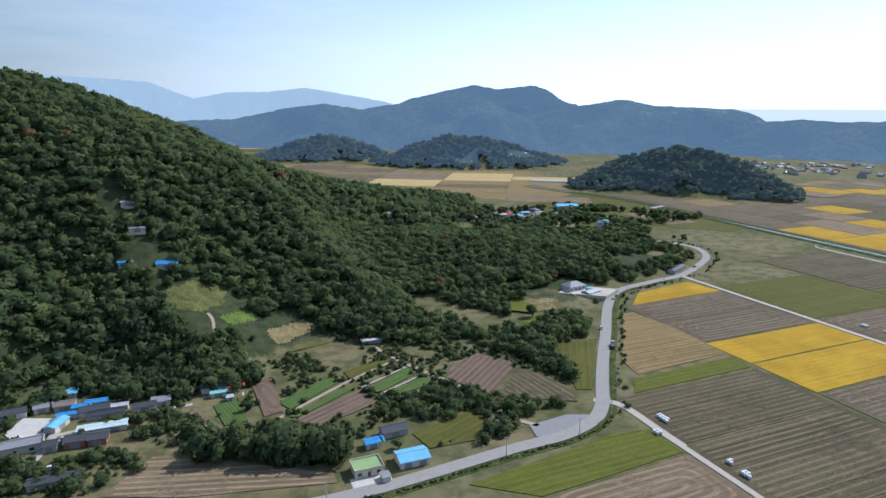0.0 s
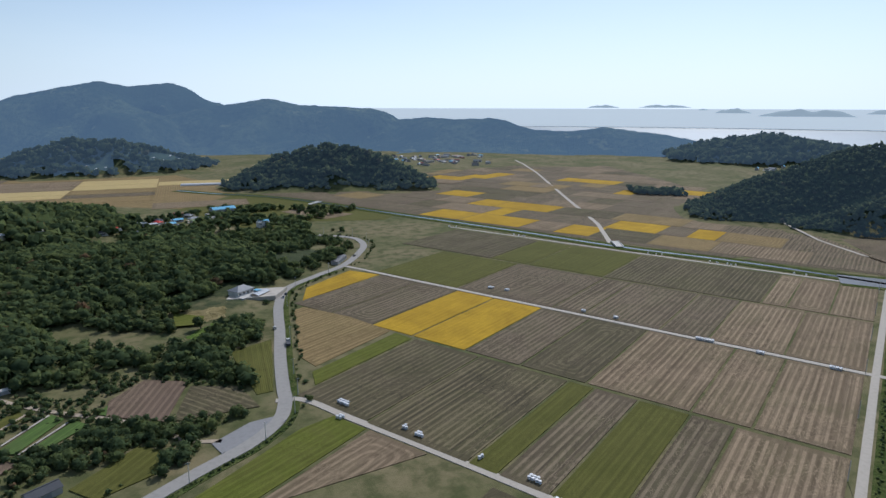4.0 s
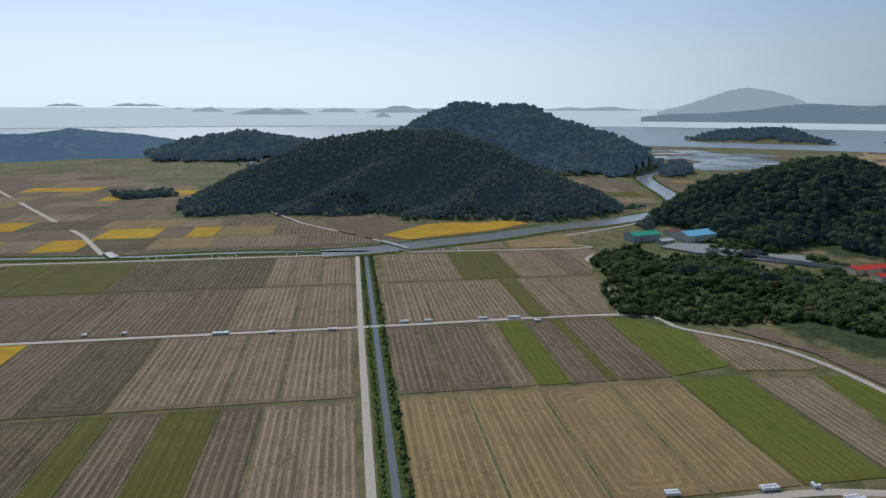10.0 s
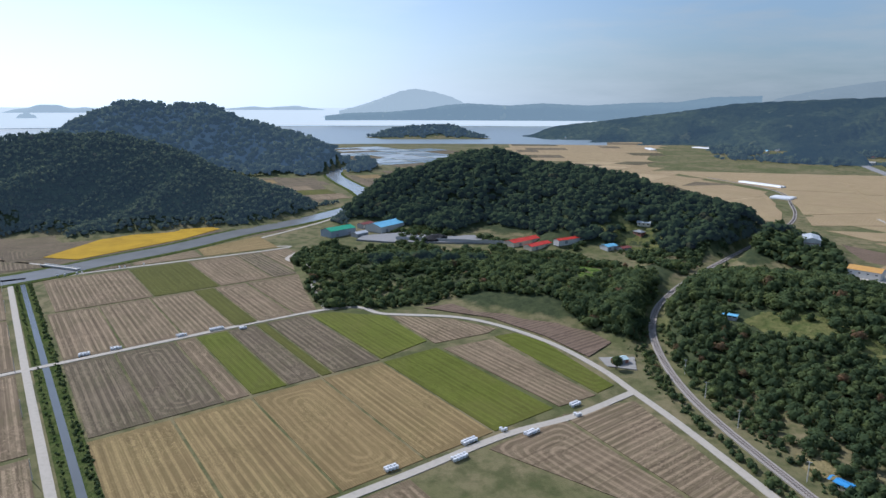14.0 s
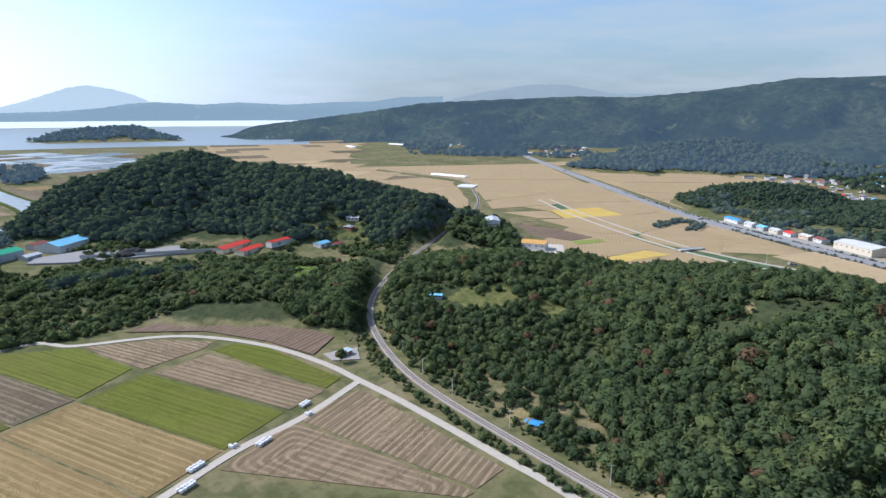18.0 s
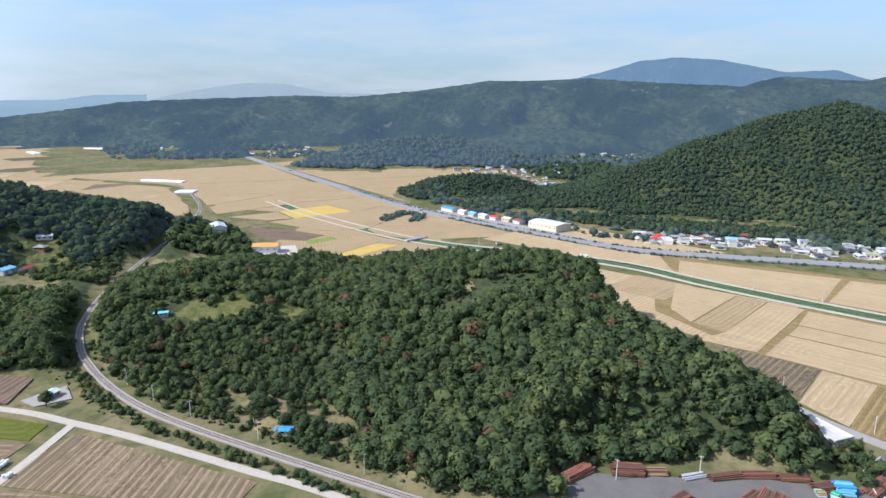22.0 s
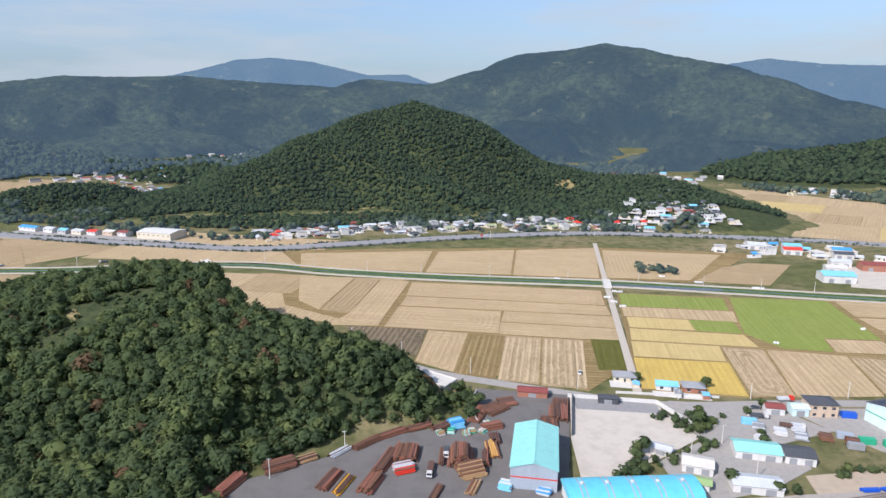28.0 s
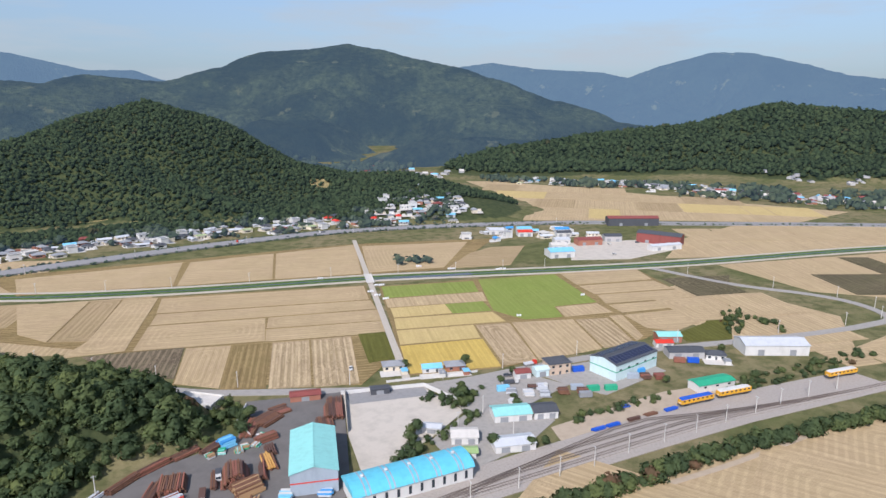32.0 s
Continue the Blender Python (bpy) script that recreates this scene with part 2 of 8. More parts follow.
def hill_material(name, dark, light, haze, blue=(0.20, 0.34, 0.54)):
    """Distant woods seen through air, a backdrop: the haze is painted in as emission."""
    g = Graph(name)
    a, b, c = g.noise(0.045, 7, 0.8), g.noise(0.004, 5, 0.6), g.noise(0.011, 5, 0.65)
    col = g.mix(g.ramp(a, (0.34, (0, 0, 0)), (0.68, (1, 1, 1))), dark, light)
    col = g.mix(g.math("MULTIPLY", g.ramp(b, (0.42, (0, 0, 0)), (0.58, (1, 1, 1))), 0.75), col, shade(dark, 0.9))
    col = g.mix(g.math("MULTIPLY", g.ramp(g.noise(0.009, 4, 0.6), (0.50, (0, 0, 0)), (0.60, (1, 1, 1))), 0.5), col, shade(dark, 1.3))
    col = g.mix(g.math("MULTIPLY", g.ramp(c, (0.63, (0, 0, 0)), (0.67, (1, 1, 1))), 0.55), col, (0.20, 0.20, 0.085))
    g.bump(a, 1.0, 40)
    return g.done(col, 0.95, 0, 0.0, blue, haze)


TAN, TAN_D, WEED = (0.36, 0.27, 0.175), (0.19, 0.14, 0.088), (0.12, 0.12, 0.05)
M = {
    "ground": ground_material(),
    "stubble": field("rice_stubble", TAN, TAN_D, WEED, marks=0.6),
    "stubble_pale": field("pale_rice_stubble", (0.56, 0.43, 0.26), (0.42, 0.31, 0.18), (0.36, 0.29, 0.14), row_k=0.3, weeds=0.35, marks=0.28),
    "stubble_gold": field("golden_rice_stubble", (0.355, 0.262, 0.122), (0.240, 0.168, 0.078), (0.165, 0.145, 0.052), weeds=0.3),
    "stubble_dark": field("damp_rice_stubble", (0.245, 0.190, 0.125), (0.138, 0.108, 0.072), (0.105, 0.108, 0.045), weeds=0.5, marks=0.7),
    "stubble_weedy": field("weedy_stubble", (0.190, 0.155, 0.090), (0.105, 0.088, 0.054), (0.085, 0.090, 0.032), weeds=0.55, marks=0.7),
    "soil": field("tilled_soil", (0.24, 0.17, 0.12), (0.165, 0.118, 0.085), (0.108, 0.099, 0.045), rows=0.6, weeds=0.2),
    "green": field("green_regrowth", (0.170, 0.185, 0.034), (0.105, 0.122, 0.020), (0.140, 0.122, 0.040), row_k=0.2, weeds=0.55, marks=0.3),
    "olive": field("olive_regrowth", (0.155, 0.148, 0.038), (0.108, 0.108, 0.028), (0.075, 0.082, 0.016), row_k=0.3, weeds=0.5, marks=0.3),
    "rice": field("ripe_rice", (0.62, 0.40, 0.035), (0.46, 0.28, 0.025), (0.27, 0.16, 0.02), row_k=0.15, weeds=0.75, marks=0.16),
    "rice_pale": field("half_ripe_rice", (0.60, 0.46, 0.21), (0.50, 0.38, 0.17), (0.42, 0.33, 0.13), row_k=0.1, weeds=0.4, marks=0.1),
    "rice_gold": field("golden_ripe_rice", (0.64, 0.46, 0.13), (0.52, 0.37, 0.10), (0.42, 0.31, 0.10), row_k=0.2, weeds=0.4, marks=0.2),
    "crops": field("vegetable_rows", (0.16, 0.25, 0.06), (0.075, 0.125, 0.035), (0.10, 0.12, 0.05), rows=0.2, row_k=0.7, weeds=0.4, marks=0.1),
    "stubble_tan": field("tan_rice_stubble", (0.47, 0.355, 0.205), (0.35, 0.255, 0.145), (0.30, 0.25, 0.115), row_k=0.3, weeds=0.35, marks=0.35),
    "stubble_rows": field("windrowed_stubble", (0.55, 0.43, 0.27), (0.36, 0.265, 0.155), (0.33, 0.27, 0.13), rows=0.092, row_k=0.8, weeds=0.25, marks=0.5),
    "leaf_near": leaves("woodland_leaves", (0.048, 0.074, 0.043), (0.104, 0.146, 0.068), (0.186, 0.222, 0.082), (0.22, 0.115, 0.075)),
    # leaves of the farther woods glow faintly blue as painted air haze
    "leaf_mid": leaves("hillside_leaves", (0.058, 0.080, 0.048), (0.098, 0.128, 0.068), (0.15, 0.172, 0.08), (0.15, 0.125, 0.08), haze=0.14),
    # darker copy of hillside_leaves to offset front light, with less haze glow
    "leaf_mid_dark": leaves("dark_hillside_leaves", (0.042, 0.066, 0.032), (0.072, 0.104, 0.047), (0.098, 0.130, 0.054), (0.12, 0.105, 0.05), haze=0.05),
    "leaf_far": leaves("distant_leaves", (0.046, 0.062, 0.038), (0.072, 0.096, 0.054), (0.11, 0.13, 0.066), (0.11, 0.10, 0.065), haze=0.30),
    "floor_near": forest_floor("forest_floor", (0.045, 0.060, 0.028), (0.095, 0.105, 0.046), 0.0),
    # floors of the farther hills, air haze put in as emission
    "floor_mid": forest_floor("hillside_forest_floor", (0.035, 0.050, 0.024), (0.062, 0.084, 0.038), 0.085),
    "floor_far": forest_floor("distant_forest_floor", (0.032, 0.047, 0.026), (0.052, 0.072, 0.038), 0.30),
    "bank": forest_floor("grassy_bank", (0.05, 0.075, 0.022), (0.11, 0.125, 0.045), 0.0),
    "grass": forest_floor("rough_meadow_grass", (0.085, 0.105, 0.035), (0.170, 0.165, 0.065), 0.0),
    "dry_grass": forest_floor("dry_meadow_grass", (0.20, 0.165, 0.075), (0.32, 0.26, 0.13), 0.0),
    "lush": forest_floor("lush_terraces", (0.075, 0.125, 0.030), (0.16, 0.21, 0.055), 0.0),
    "bank_bright": forest_floor("lush_green_bank", (0.06, 0.11, 0.035), (0.11, 0.17, 0.06), 0.0),
    "green_bright": field("lush_green_field", (0.27, 0.32, 0.085), (0.21, 0.26, 0.06), (0.24, 0.24, 0.08), row_k=0.12, weeds=0.5, marks=0.2),
    "river": water_material("muddy_river_water", (0.27, 0.27, 0.26), 0.22),
    "pan": water_material("salt_pan_water", (0.42, 0.45, 0.46), 0.3, 0.1),
    "bark": plain("bark", (0.09, 0.065, 0.045), 0.9, 0, 2.0),
    # ranges: the last values set strength and tint of the painted haze glow
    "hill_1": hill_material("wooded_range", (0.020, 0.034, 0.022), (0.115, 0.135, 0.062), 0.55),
    # southern ranges: a copy of wooded_range with less haze glow
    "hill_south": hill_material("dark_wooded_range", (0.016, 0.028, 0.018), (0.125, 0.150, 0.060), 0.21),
    "hill_sea": hill_material("haze_glow_sea_mountains", (0.05, 0.06, 0.06), (0.06, 0.07, 0.065), 1.0, (0.47, 0.59, 0.68)),
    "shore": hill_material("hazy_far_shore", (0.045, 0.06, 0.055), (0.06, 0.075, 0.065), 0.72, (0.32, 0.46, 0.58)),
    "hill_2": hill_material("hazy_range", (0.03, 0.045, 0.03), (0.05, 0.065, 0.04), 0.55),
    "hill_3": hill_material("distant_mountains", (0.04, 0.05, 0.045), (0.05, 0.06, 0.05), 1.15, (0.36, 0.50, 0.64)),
    "hill_3b": hill_material("haze_glow_inland_mountains", (0.05, 0.06, 0.06), (0.06, 0.07, 0.065), 0.6, (0.45, 0.58, 0.68)),
    "sea": water_material("sea_water", (0.30, 0.36, 0.38), 0.35, 0.05),
    "water": water_material("canal_water", (0.10, 0.115, 0.115), 0.22),
    "concrete": plain("concrete_lane", (0.46, 0.41, 0.34), 0.85, 0, 0.5),
    "asphalt": plain("grey_asphalt", (0.27, 0.265, 0.26), 0.85, 0, 0.4),
    "asphalt_pale": plain("worn_asphalt", (0.33, 0.31, 0.28), 0.85, 0, 0.4),
    "yard": plain("yard_paving", (0.155, 0.145, 0.135), 0.85, 0, 0.12, 0.35),
    "dirt": plain("bare_dirt", (0.42, 0.34, 0.25), 0.95, 0, 0.2),
    "gravel": plain("pale_gravel", (0.52, 0.47, 0.40), 0.95, 0, 0.15, 0.3),
    "ballast": plain("rail_ballast", (0.37, 0.33, 0.29), 0.95, 0, 1.0, 0.35),
    "rust": plain("rusty_steel", (0.21, 0.105, 0.065), 0.8, 0.1, 1.0, 0.4),
    "rail": plain("rail_steel", (0.24, 0.19, 0.16), 0.5, 0.5, 1.0),
}

# ---- land ----
def ridge(nodes, width):
    return np.array(nodes, float), float(width)


HILLS = [
    ridge([(-375, 415, 148), (-360, 455, 160), (-335, 495, 158), (-325, 525, 150), (-310, 560, 135), (-300, 590, 126), (-275, 635, 104), (-240, 690, 78), (-190, 745, 55), (-120, 820, 31), (-50, 880, 9)], 330),
    ridge([(-195, 525, 16), (-115, 550, 16), (-45, 570, 15), (35, 560, 14), (105, 530, 11)], 150),
    ridge([(-425, 1667, 23), (-382, 1677, 40), (-324, 1689, 54), (-258, 1701, 45), (-221, 1706, 21)], 130),
    ridge([(-82, 1538, 24), (-48, 1539, 45), (8, 1540, 59), (90, 1537, 59), (159, 1532, 42), (213, 1525, 25)], 140),
    ridge([(280, 1085, 26), (325, 1105, 48), (400, 1080, 67), (470, 1030, 54), (500, 980, 30)], 110),
    ridge([(1585, 1045, 50), (1615, 1000, 58), (1660, 930, 44)], 250),
    ridge([(750, 495, 21), (800, 475, 53), (865, 415, 86), (900, 335, 99), (900, 230, 100), (885, 160, 83), (855, 80, 49), (830, 35, 19)], 165),
    ridge([(1440, 425, 90), (1500, 385, 122), (1565, 340, 146), (1575, 275, 133), (1585, 210, 138), (1545, 115, 102), (1500, 25, 79), (1450, -45, 51), (1400, -80, 20)], 280),
    ridge([(795, -100, 16), (820, -125, 35), (835, -165, 51), (830, -230, 70), (810, -265, 77), (765, -300, 61), (715, -335, 61), (665, -370, 56), (605, -405, 41), (555, -430, 34), (530, -440, 23)], 180),
    ridge([(520, -15, 5), (500, -90, 8), (465, -150, 9), (410, -185, 13)], 90),
    ridge([(330, -230, 15), (330, -260, 19), (320, -300, 26), (300, -320, 27), (275, -330, 17), (245, -330, 17), (210, -340, 24), (175, -355, 30), (135, -365, 38), (110, -370, 41), (80, -360, 40), (45, -340, 34), (20, -320, 24)], 185),
    ridge([(865, -1225, 9), (810, -1380, 48), (720, -1485, 59), (535, -1455, 29)], 220),
    ridge([(300, -850, 6), (200, -930, 18), (125, -970, 52), (35, -1000, 94), (-45, -1020, 124), (-120, -1025, 142), (-180, -1005, 124), (-230, -975, 90), (-295, -915, 54), (-355, -850, 39), (-410, -780, 44), (-440, -715, 24)], 260),
    ridge([(450, -882, 10), (423, -895, 25), (379, -915, 31), (334, -932, 28), (301, -943, 15)], 95),
    ridge([(-795, -1090, 5), (-945, -1165, 43), (-1130, -1130, 67), (-1375, -995, 96), (-1550, -920, 141), (-1600, -820, 131), (-1650, -720, 121), (-1715, -555, 134)], 430),
    ridge([(2890, -445, 33), (2870, -570, 48), (2840, -697, 53), (2745, -800, 14)], 130),
]
RANGES = {
    "hill_1": [
        ridge([(-1600, 1925, 85), (-1005, 2235, 86), (-755, 2330, 95), (-600, 2375, 130), (-430, 2310, 150), (-300, 2330, 130), (-130, 2295, 155), (90, 2300, 196), (230, 2240, 122)], 430),
        ridge([(240, 2340, 95), (440, 2310, 136), (630, 2265, 166), (740, 2230, 145), (960, 2145, 134), (1055, 2100, 94), (1155, 2045, 102), (1235, 1940, 92), (1285, 1845, 101)], 520),
        ridge([(1065, 2040, 95), (1170, 1925, 96), (1280, 1790, 100), (1355, 1670, 64), (1440, 1595, 60), (1525, 1515, 75), (1615, 1340, 53), (1705, 1225, 28)], 380),
    ],
    "hill_south": [
        ridge([(2780, -1365, 68), (2550, -1580, 107), (2265, -1810, 158), (1990, -1970, 170), (1735, -2200, 185), (1540, -2340, 180), (1255, -2445, 208), (970, -2520, 246), (820, -2570, 245), (580, -2635, 255)], 750),
        ridge([(580, -2635, 253), (325, -2630, 234), (-5, -2600, 214), (-120, -2695, 252), (-385, -2725, 232), (-610, -2735, 294), (-825, -2780, 371), (-985, -2725, 383), (-1140, -2665, 409), (-1270, -2605, 387), (-1390, -2490, 345), (-1510, -2360, 309), (-1570, -2195, 258), (-1720, -1960, 165), (-1860, -1720, 80)], 900),
        ridge([(827, -1821, 9), (730, -1862, 47), (596, -1909, 64), (442, -1951, 68), (337, -1971, 47), (230, -1987, 9)], 190),
        ridge([(-391, -1706, 74), (-471, -1685, 105), (-551, -1661, 95), (-609, -1641, 44)], 230),
        ridge([(1418, -1265, 15), (1384, -1302, 41), (1324, -1363, 46), (1281, -1404, 8)], 120),
        ridge([(-444, -1899, 58), (-544, -1873, 108), (-643, -1841, 125), (-708, -1817, 92), (-733, -1807, 23)], 220),
        ridge([(-690, -1388, 29), (-761, -1350, 57), (-852, -1295, 66), (-927, -1242, 54), (-955, -1221, 12)], 150),
    ],
    "hill_2": [
        ridge([(-135, 3395, 190), (15, 3400, 225), (165, 3395, 254), (285, 3390, 231), (460, 3370, 251), (665, 3335, 148), (780, 3205, 106)], 600),
        ridge([(-2145, -3255, 378), (-2285, -3160, 400), (-2495, -2995, 363), (-2765, -2750, 341), (-2800, -2565, 303)], 700),
        ridge([(-2580, -2365, 289), (-2705, -2220, 354), (-2830, -2055, 406), (-2935, -1910, 400), (-3005, -1695, 341), (-3045, -1510, 284), (-3135, -1320, 255), (-3230, -1065, 292)], 800),
        ridge([(1085, -4265, 320), (900, -4305, 364), (645, -4355, 435), (425, -4380, 454), (175, -4395, 436), (-205, -4395, 352), (-460, -4375, 357), (-715, -4340, 270)], 500),
    ],
    "hill_3": [
        ridge([(-2935, 3410, 327), (-2335, 3845, 319), (-2105, 3975, 307), (-1880, 4090, 291), (-1645, 4190, 193)], 500),
        ridge([(-1680, 4285, 194), (-1475, 4355, 237), (-1225, 4435, 243), (-965, 4495, 272), (-580, 4565, 209), (-385, 4585, 171)], 300),
    ],
    "hill_3b": [
        ridge([(3385, -2960, 201), (3255, -3110, 247), (3030, -3330, 294), (2850, -3485, 294), (2600, -3675, 233), (2310, -3860, 229)], 400),
    ],
}


def ripple(x, y, s, seed=0.0):
    """Smooth pseudo-random waves, about -1 to 1."""
    return (np.sin(x / s + 1.7 * np.sin(y / s * 0.8 + seed) + seed) + np.sin(y / s * 1.13 + 1.3 * np.sin(x / s * 0.7 - seed) + 2.1 * seed) + 0.6 * np.sin((x + y) / s * 2.1 + seed * 3)) / 2.6


def smooth(a, lo, hi):
    k = np.clip((a - lo) / (hi - lo), 0, 1)
    return k * k * (3 - 2 * k)


def near_line(x, y, pts):
    """Distance to a polyline."""
    best = np.full(np.shape(x), 1e9)
    for (ax, ay), (bx, by) in zip(pts[:-1], pts[1:]):
        ux, uy = bx - ax, by - ay
        s = np.clip(((x - ax) * ux + (y - ay) * uy) / (ux * ux + uy * uy + 1e-9), 0, 1)
        best = np.minimum(best, np.hypot(x - ax - s * ux, y - ay - s * uy))
    return best


def hill_height(x, y, nodes, width, spur=0.0):
    """Height of a ridge; spur: how deep the side valleys cut into its flanks."""
    top, best, run = nodes[:, 2].max(), np.zeros(np.shape(x)), 0.0
    wob = 1 + 0.22 * ripple(x, y, width * 0.16, width * 0.01)
    for a, b in zip(nodes[:-1], nodes[1:]):
        u = b[:2] - a[:2]
        s = np.clip(((x - a[0]) * u[0] + (y - a[1]) * u[1]) / (u @ u), 0, 1)
        z = a[2] + s * (b[2] - a[2])
        w = width * (0.4 + 0.6 * z / top)
        d = np.hypot(x - a[0] - s * u[0], y - a[1] - s * u[1])
        if spur:
            q = run + s * math.hypot(*u) + 0.3 * d
            cut = 0.6 * np.sin(q / 62 + 1.6 * np.sin(q / 171 + top)) + 0.4 * np.sin(q / 27 + 1.3 * np.sin(q / 90) + d / 70)
            d = d * (1 + 1.5 * spur * (0.5 + 0.5 * cut) * smooth(d, 0, 0.35 * width))
            run += math.hypot(*u)
        p = np.clip(1 - d / w * (1 + (wob - 1) * np.clip(d / w * 2, 0, 1)), 0, 1)
        best = np.maximum(best, z * (0.45 * p + 0.55 * p * p * (3 - 2 * p)))
    return best


def bend(pts, steps=6):
    """A smooth line through the points."""
    p = [np.array(q, float) for q in pts]
    p = [2 * p[0] - p[1], *p, 2 * p[-1] - p[-2]]
    out = []
    for a, b, c, d in zip(p[:-3], p[1:-2], p[2:-1], p[3:]):
        for k in range(steps):
            t = k / steps
            out.append(tuple(0.5 * (2 * b + (c - a) * t + (2 * a - 5 * b + 4 * c - d) * t * t + (3 * b - a - 3 * c + d) * t ** 3)))
    return out + [tuple(p[-2])]


# lines of the plan
O, UX, VX = np.array([349.0, 143.0]), np.array([0.39, -0.921]), np.array([0.921, 0.39])
SO, SP, SQ = np.array([-139.0, -260.0]), np.array([-0.944, 0.33]), np.array([-0.33, -0.944])


def uv(u, v):
    return tuple(O + u * UX + v * VX)


def pq(p, q):
    return tuple(SO + p * SP + q * SQ)


ROAD = bend([(-80, 182), (-29, 200), (27, 229), (52, 241), (68, 255), (76, 272), (79, 285), (88, 320), (101, 365), (117, 421), (134, 456), (166, 480), (200, 503), (230, 540), (247, 568), (253, 597), (246, 618), (225, 640)])
RING = bend([(40, -395), (14, -360), (-12, -338), (-41, -305), (-80, -281), (-134, -253), (-166, -245), (-207, -240), (-261, -230), (-332, -207), (-391, -189), (-435, -180), (-460, -180), (-474, -205), (-470, -235), (-444, -285), (-429, -355)])
RAIL = bend([(1093, -808), (889, -789), (751, -697), (640, -600), (546, -475), (436, -319), (379, -252), (336, -218), (297, -198), (256, -184), (215, -177), (150, -174), (60, -172), (-20, -170), (-89, -166), (-132, -162), (-202, -156), (-249, -150), (-345, -131), (-520, -95), (-760, -20)])
HIGHWAY = bend([(1500, -1560), (1213, -1328), (820, -1043), (545, -847), (390, -745), (297, -698), (205, -660), (90, -618), (0, -625), (-113, -640), (-250, -643), (-380, -610), (-520, -552), (-627, -480), (-831, -345), (-1100, -130)])
STREAM = bend([(620, -720), (480, -640), (288, -564), (103, -558), (4, -517), (-86, -484), (-204, -449), (-297, -413), (-370, -384), (-480, -346), (-709, -280), (-1000, -160)])
DRAIN = bend([(150, 1110), (197, 1040), (280, 930), (363, 714), (420, 563), (465, 432), (515, 325), (550, 215)])
RIVER = bend([(530, 255), (560, 210), (605, 163), (649, 114), (710, 62), (762, 3), (836, -61), (895, -97), (955, -110), (1047, -106), (1184, -88), (1318, -80), (1440, -110), (1557, -170), (1800, -300)])
FLATS = [([uv(150, 20), uv(165, 70), uv(180, 130), uv(190, 190)], 24, 42), (RIVER, 18, 46), (ROAD, 8, 26), (RING, 7, 22), (RAIL, 7, 18), (HIGHWAY, 14, 40), ([(20, -222), (-60, -215), (-140, -200)], 30, 46), ([(-70, -262), (-150, -225)], 26, 40),
         ([(-125, 225), (-165, 250)], 36, 70), ([(-60, 285), (20, 305)], 40, 70), ([pq(-150, 95), pq(0, 95)], 88, 110), ([(-60, -640), (-330, -600)], 40, 80), ([(398, -55), (386, -95), (362, -125), (323, -146), (283, -160)], 28, 50), ([pq(-330, 150), pq(-150, 140)], 60, 95), ([(330, -90), (262, -130)], 30, 50), ([(150, 438), (205, 472)], 24, 44)]


def land(x, y):
    x, y = np.asarray(x, float), np.asarray(y, float)
    z = np.zeros(x.shape)
    for nodes, width in HILLS:
        z = np.maximum(z, hill_height(x, y, nodes, width))
    for pts, lo, hi in FLATS:
        z = z * smooth(near_line(x, y, pts[::3] + pts[-1:]), lo, hi)
    return z


def lift(x, y):
    return float(land(np.array([x]), np.array([y]))[0])


def mesh_from(name, verts, faces, mats, index=None, tint=None, flat=True):
    """A mesh from arrays: triangles or quads of one size."""
    verts, faces = np.asarray(verts, np.float32), np.asarray(faces, np.int32)
    me = bpy.data.meshes.new(name)
    k = faces.shape[1]
    me.vertices.add(len(verts)), me.loops.add(faces.size), me.polygons.add(len(faces))
    me.vertices.foreach_set("co", verts.ravel())
    me.loops.foreach_set("vertex_index", faces.ravel())
    me.polygons.foreach_set("loop_start", np.arange(0, faces.size, k, dtype=np.int32))
    for m in mats:
        me.materials.append(m)
    if index is not None:
        me.polygons.foreach_set("material_index", np.asarray(index, np.int32))
    me.polygons.foreach_set("use_smooth", np.full(len(faces), not flat))
    if tint is not None:
        me.attributes.new("tint", "FLOAT", "POINT").data.foreach_set("value", np.asarray(tint, np.float32))
    me.update(calc_edges=True)
    return me


def grid_faces(rows, cols, closed=False):
    i, j = np.meshgrid(np.arange(rows - 1), np.arange(cols if closed else cols - 1), indexing="ij")
    a, n = i * cols + j, (j + 1) % cols
    return np.stack([a, i * cols + n, (i + 1) * cols + n, a + cols], -1).reshape(-1, 4)


# the ground: one round sheet, finer towards the middle
R = np.concatenate([[0.02], np.geomspace(60, 4880, 140)])
A = np.linspace(0, 2 * np.pi, 680, endpoint=False)
RR, AA = np.meshgrid(R, A, indexing="ij")
GX, GY = RR * np.sin(AA), RR * np.cos(AA)
GZ = land(GX, GY)
GF = grid_faces(len(R), len(A), True)[:, ::-1]
FZ, FR_ = GZ.ravel()[GF].min(1), RR.ravel()[GF].mean(1)
FX, FY = GX.ravel()[GF].mean(1), GY.ravel()[GF].mean(1)
# far_kind picks floors by distance: 2 and 3 carry the painted haze glow
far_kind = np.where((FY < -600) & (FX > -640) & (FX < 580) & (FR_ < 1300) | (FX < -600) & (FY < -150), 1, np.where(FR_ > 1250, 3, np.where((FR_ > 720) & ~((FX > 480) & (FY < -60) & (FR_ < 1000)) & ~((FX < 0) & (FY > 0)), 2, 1)))
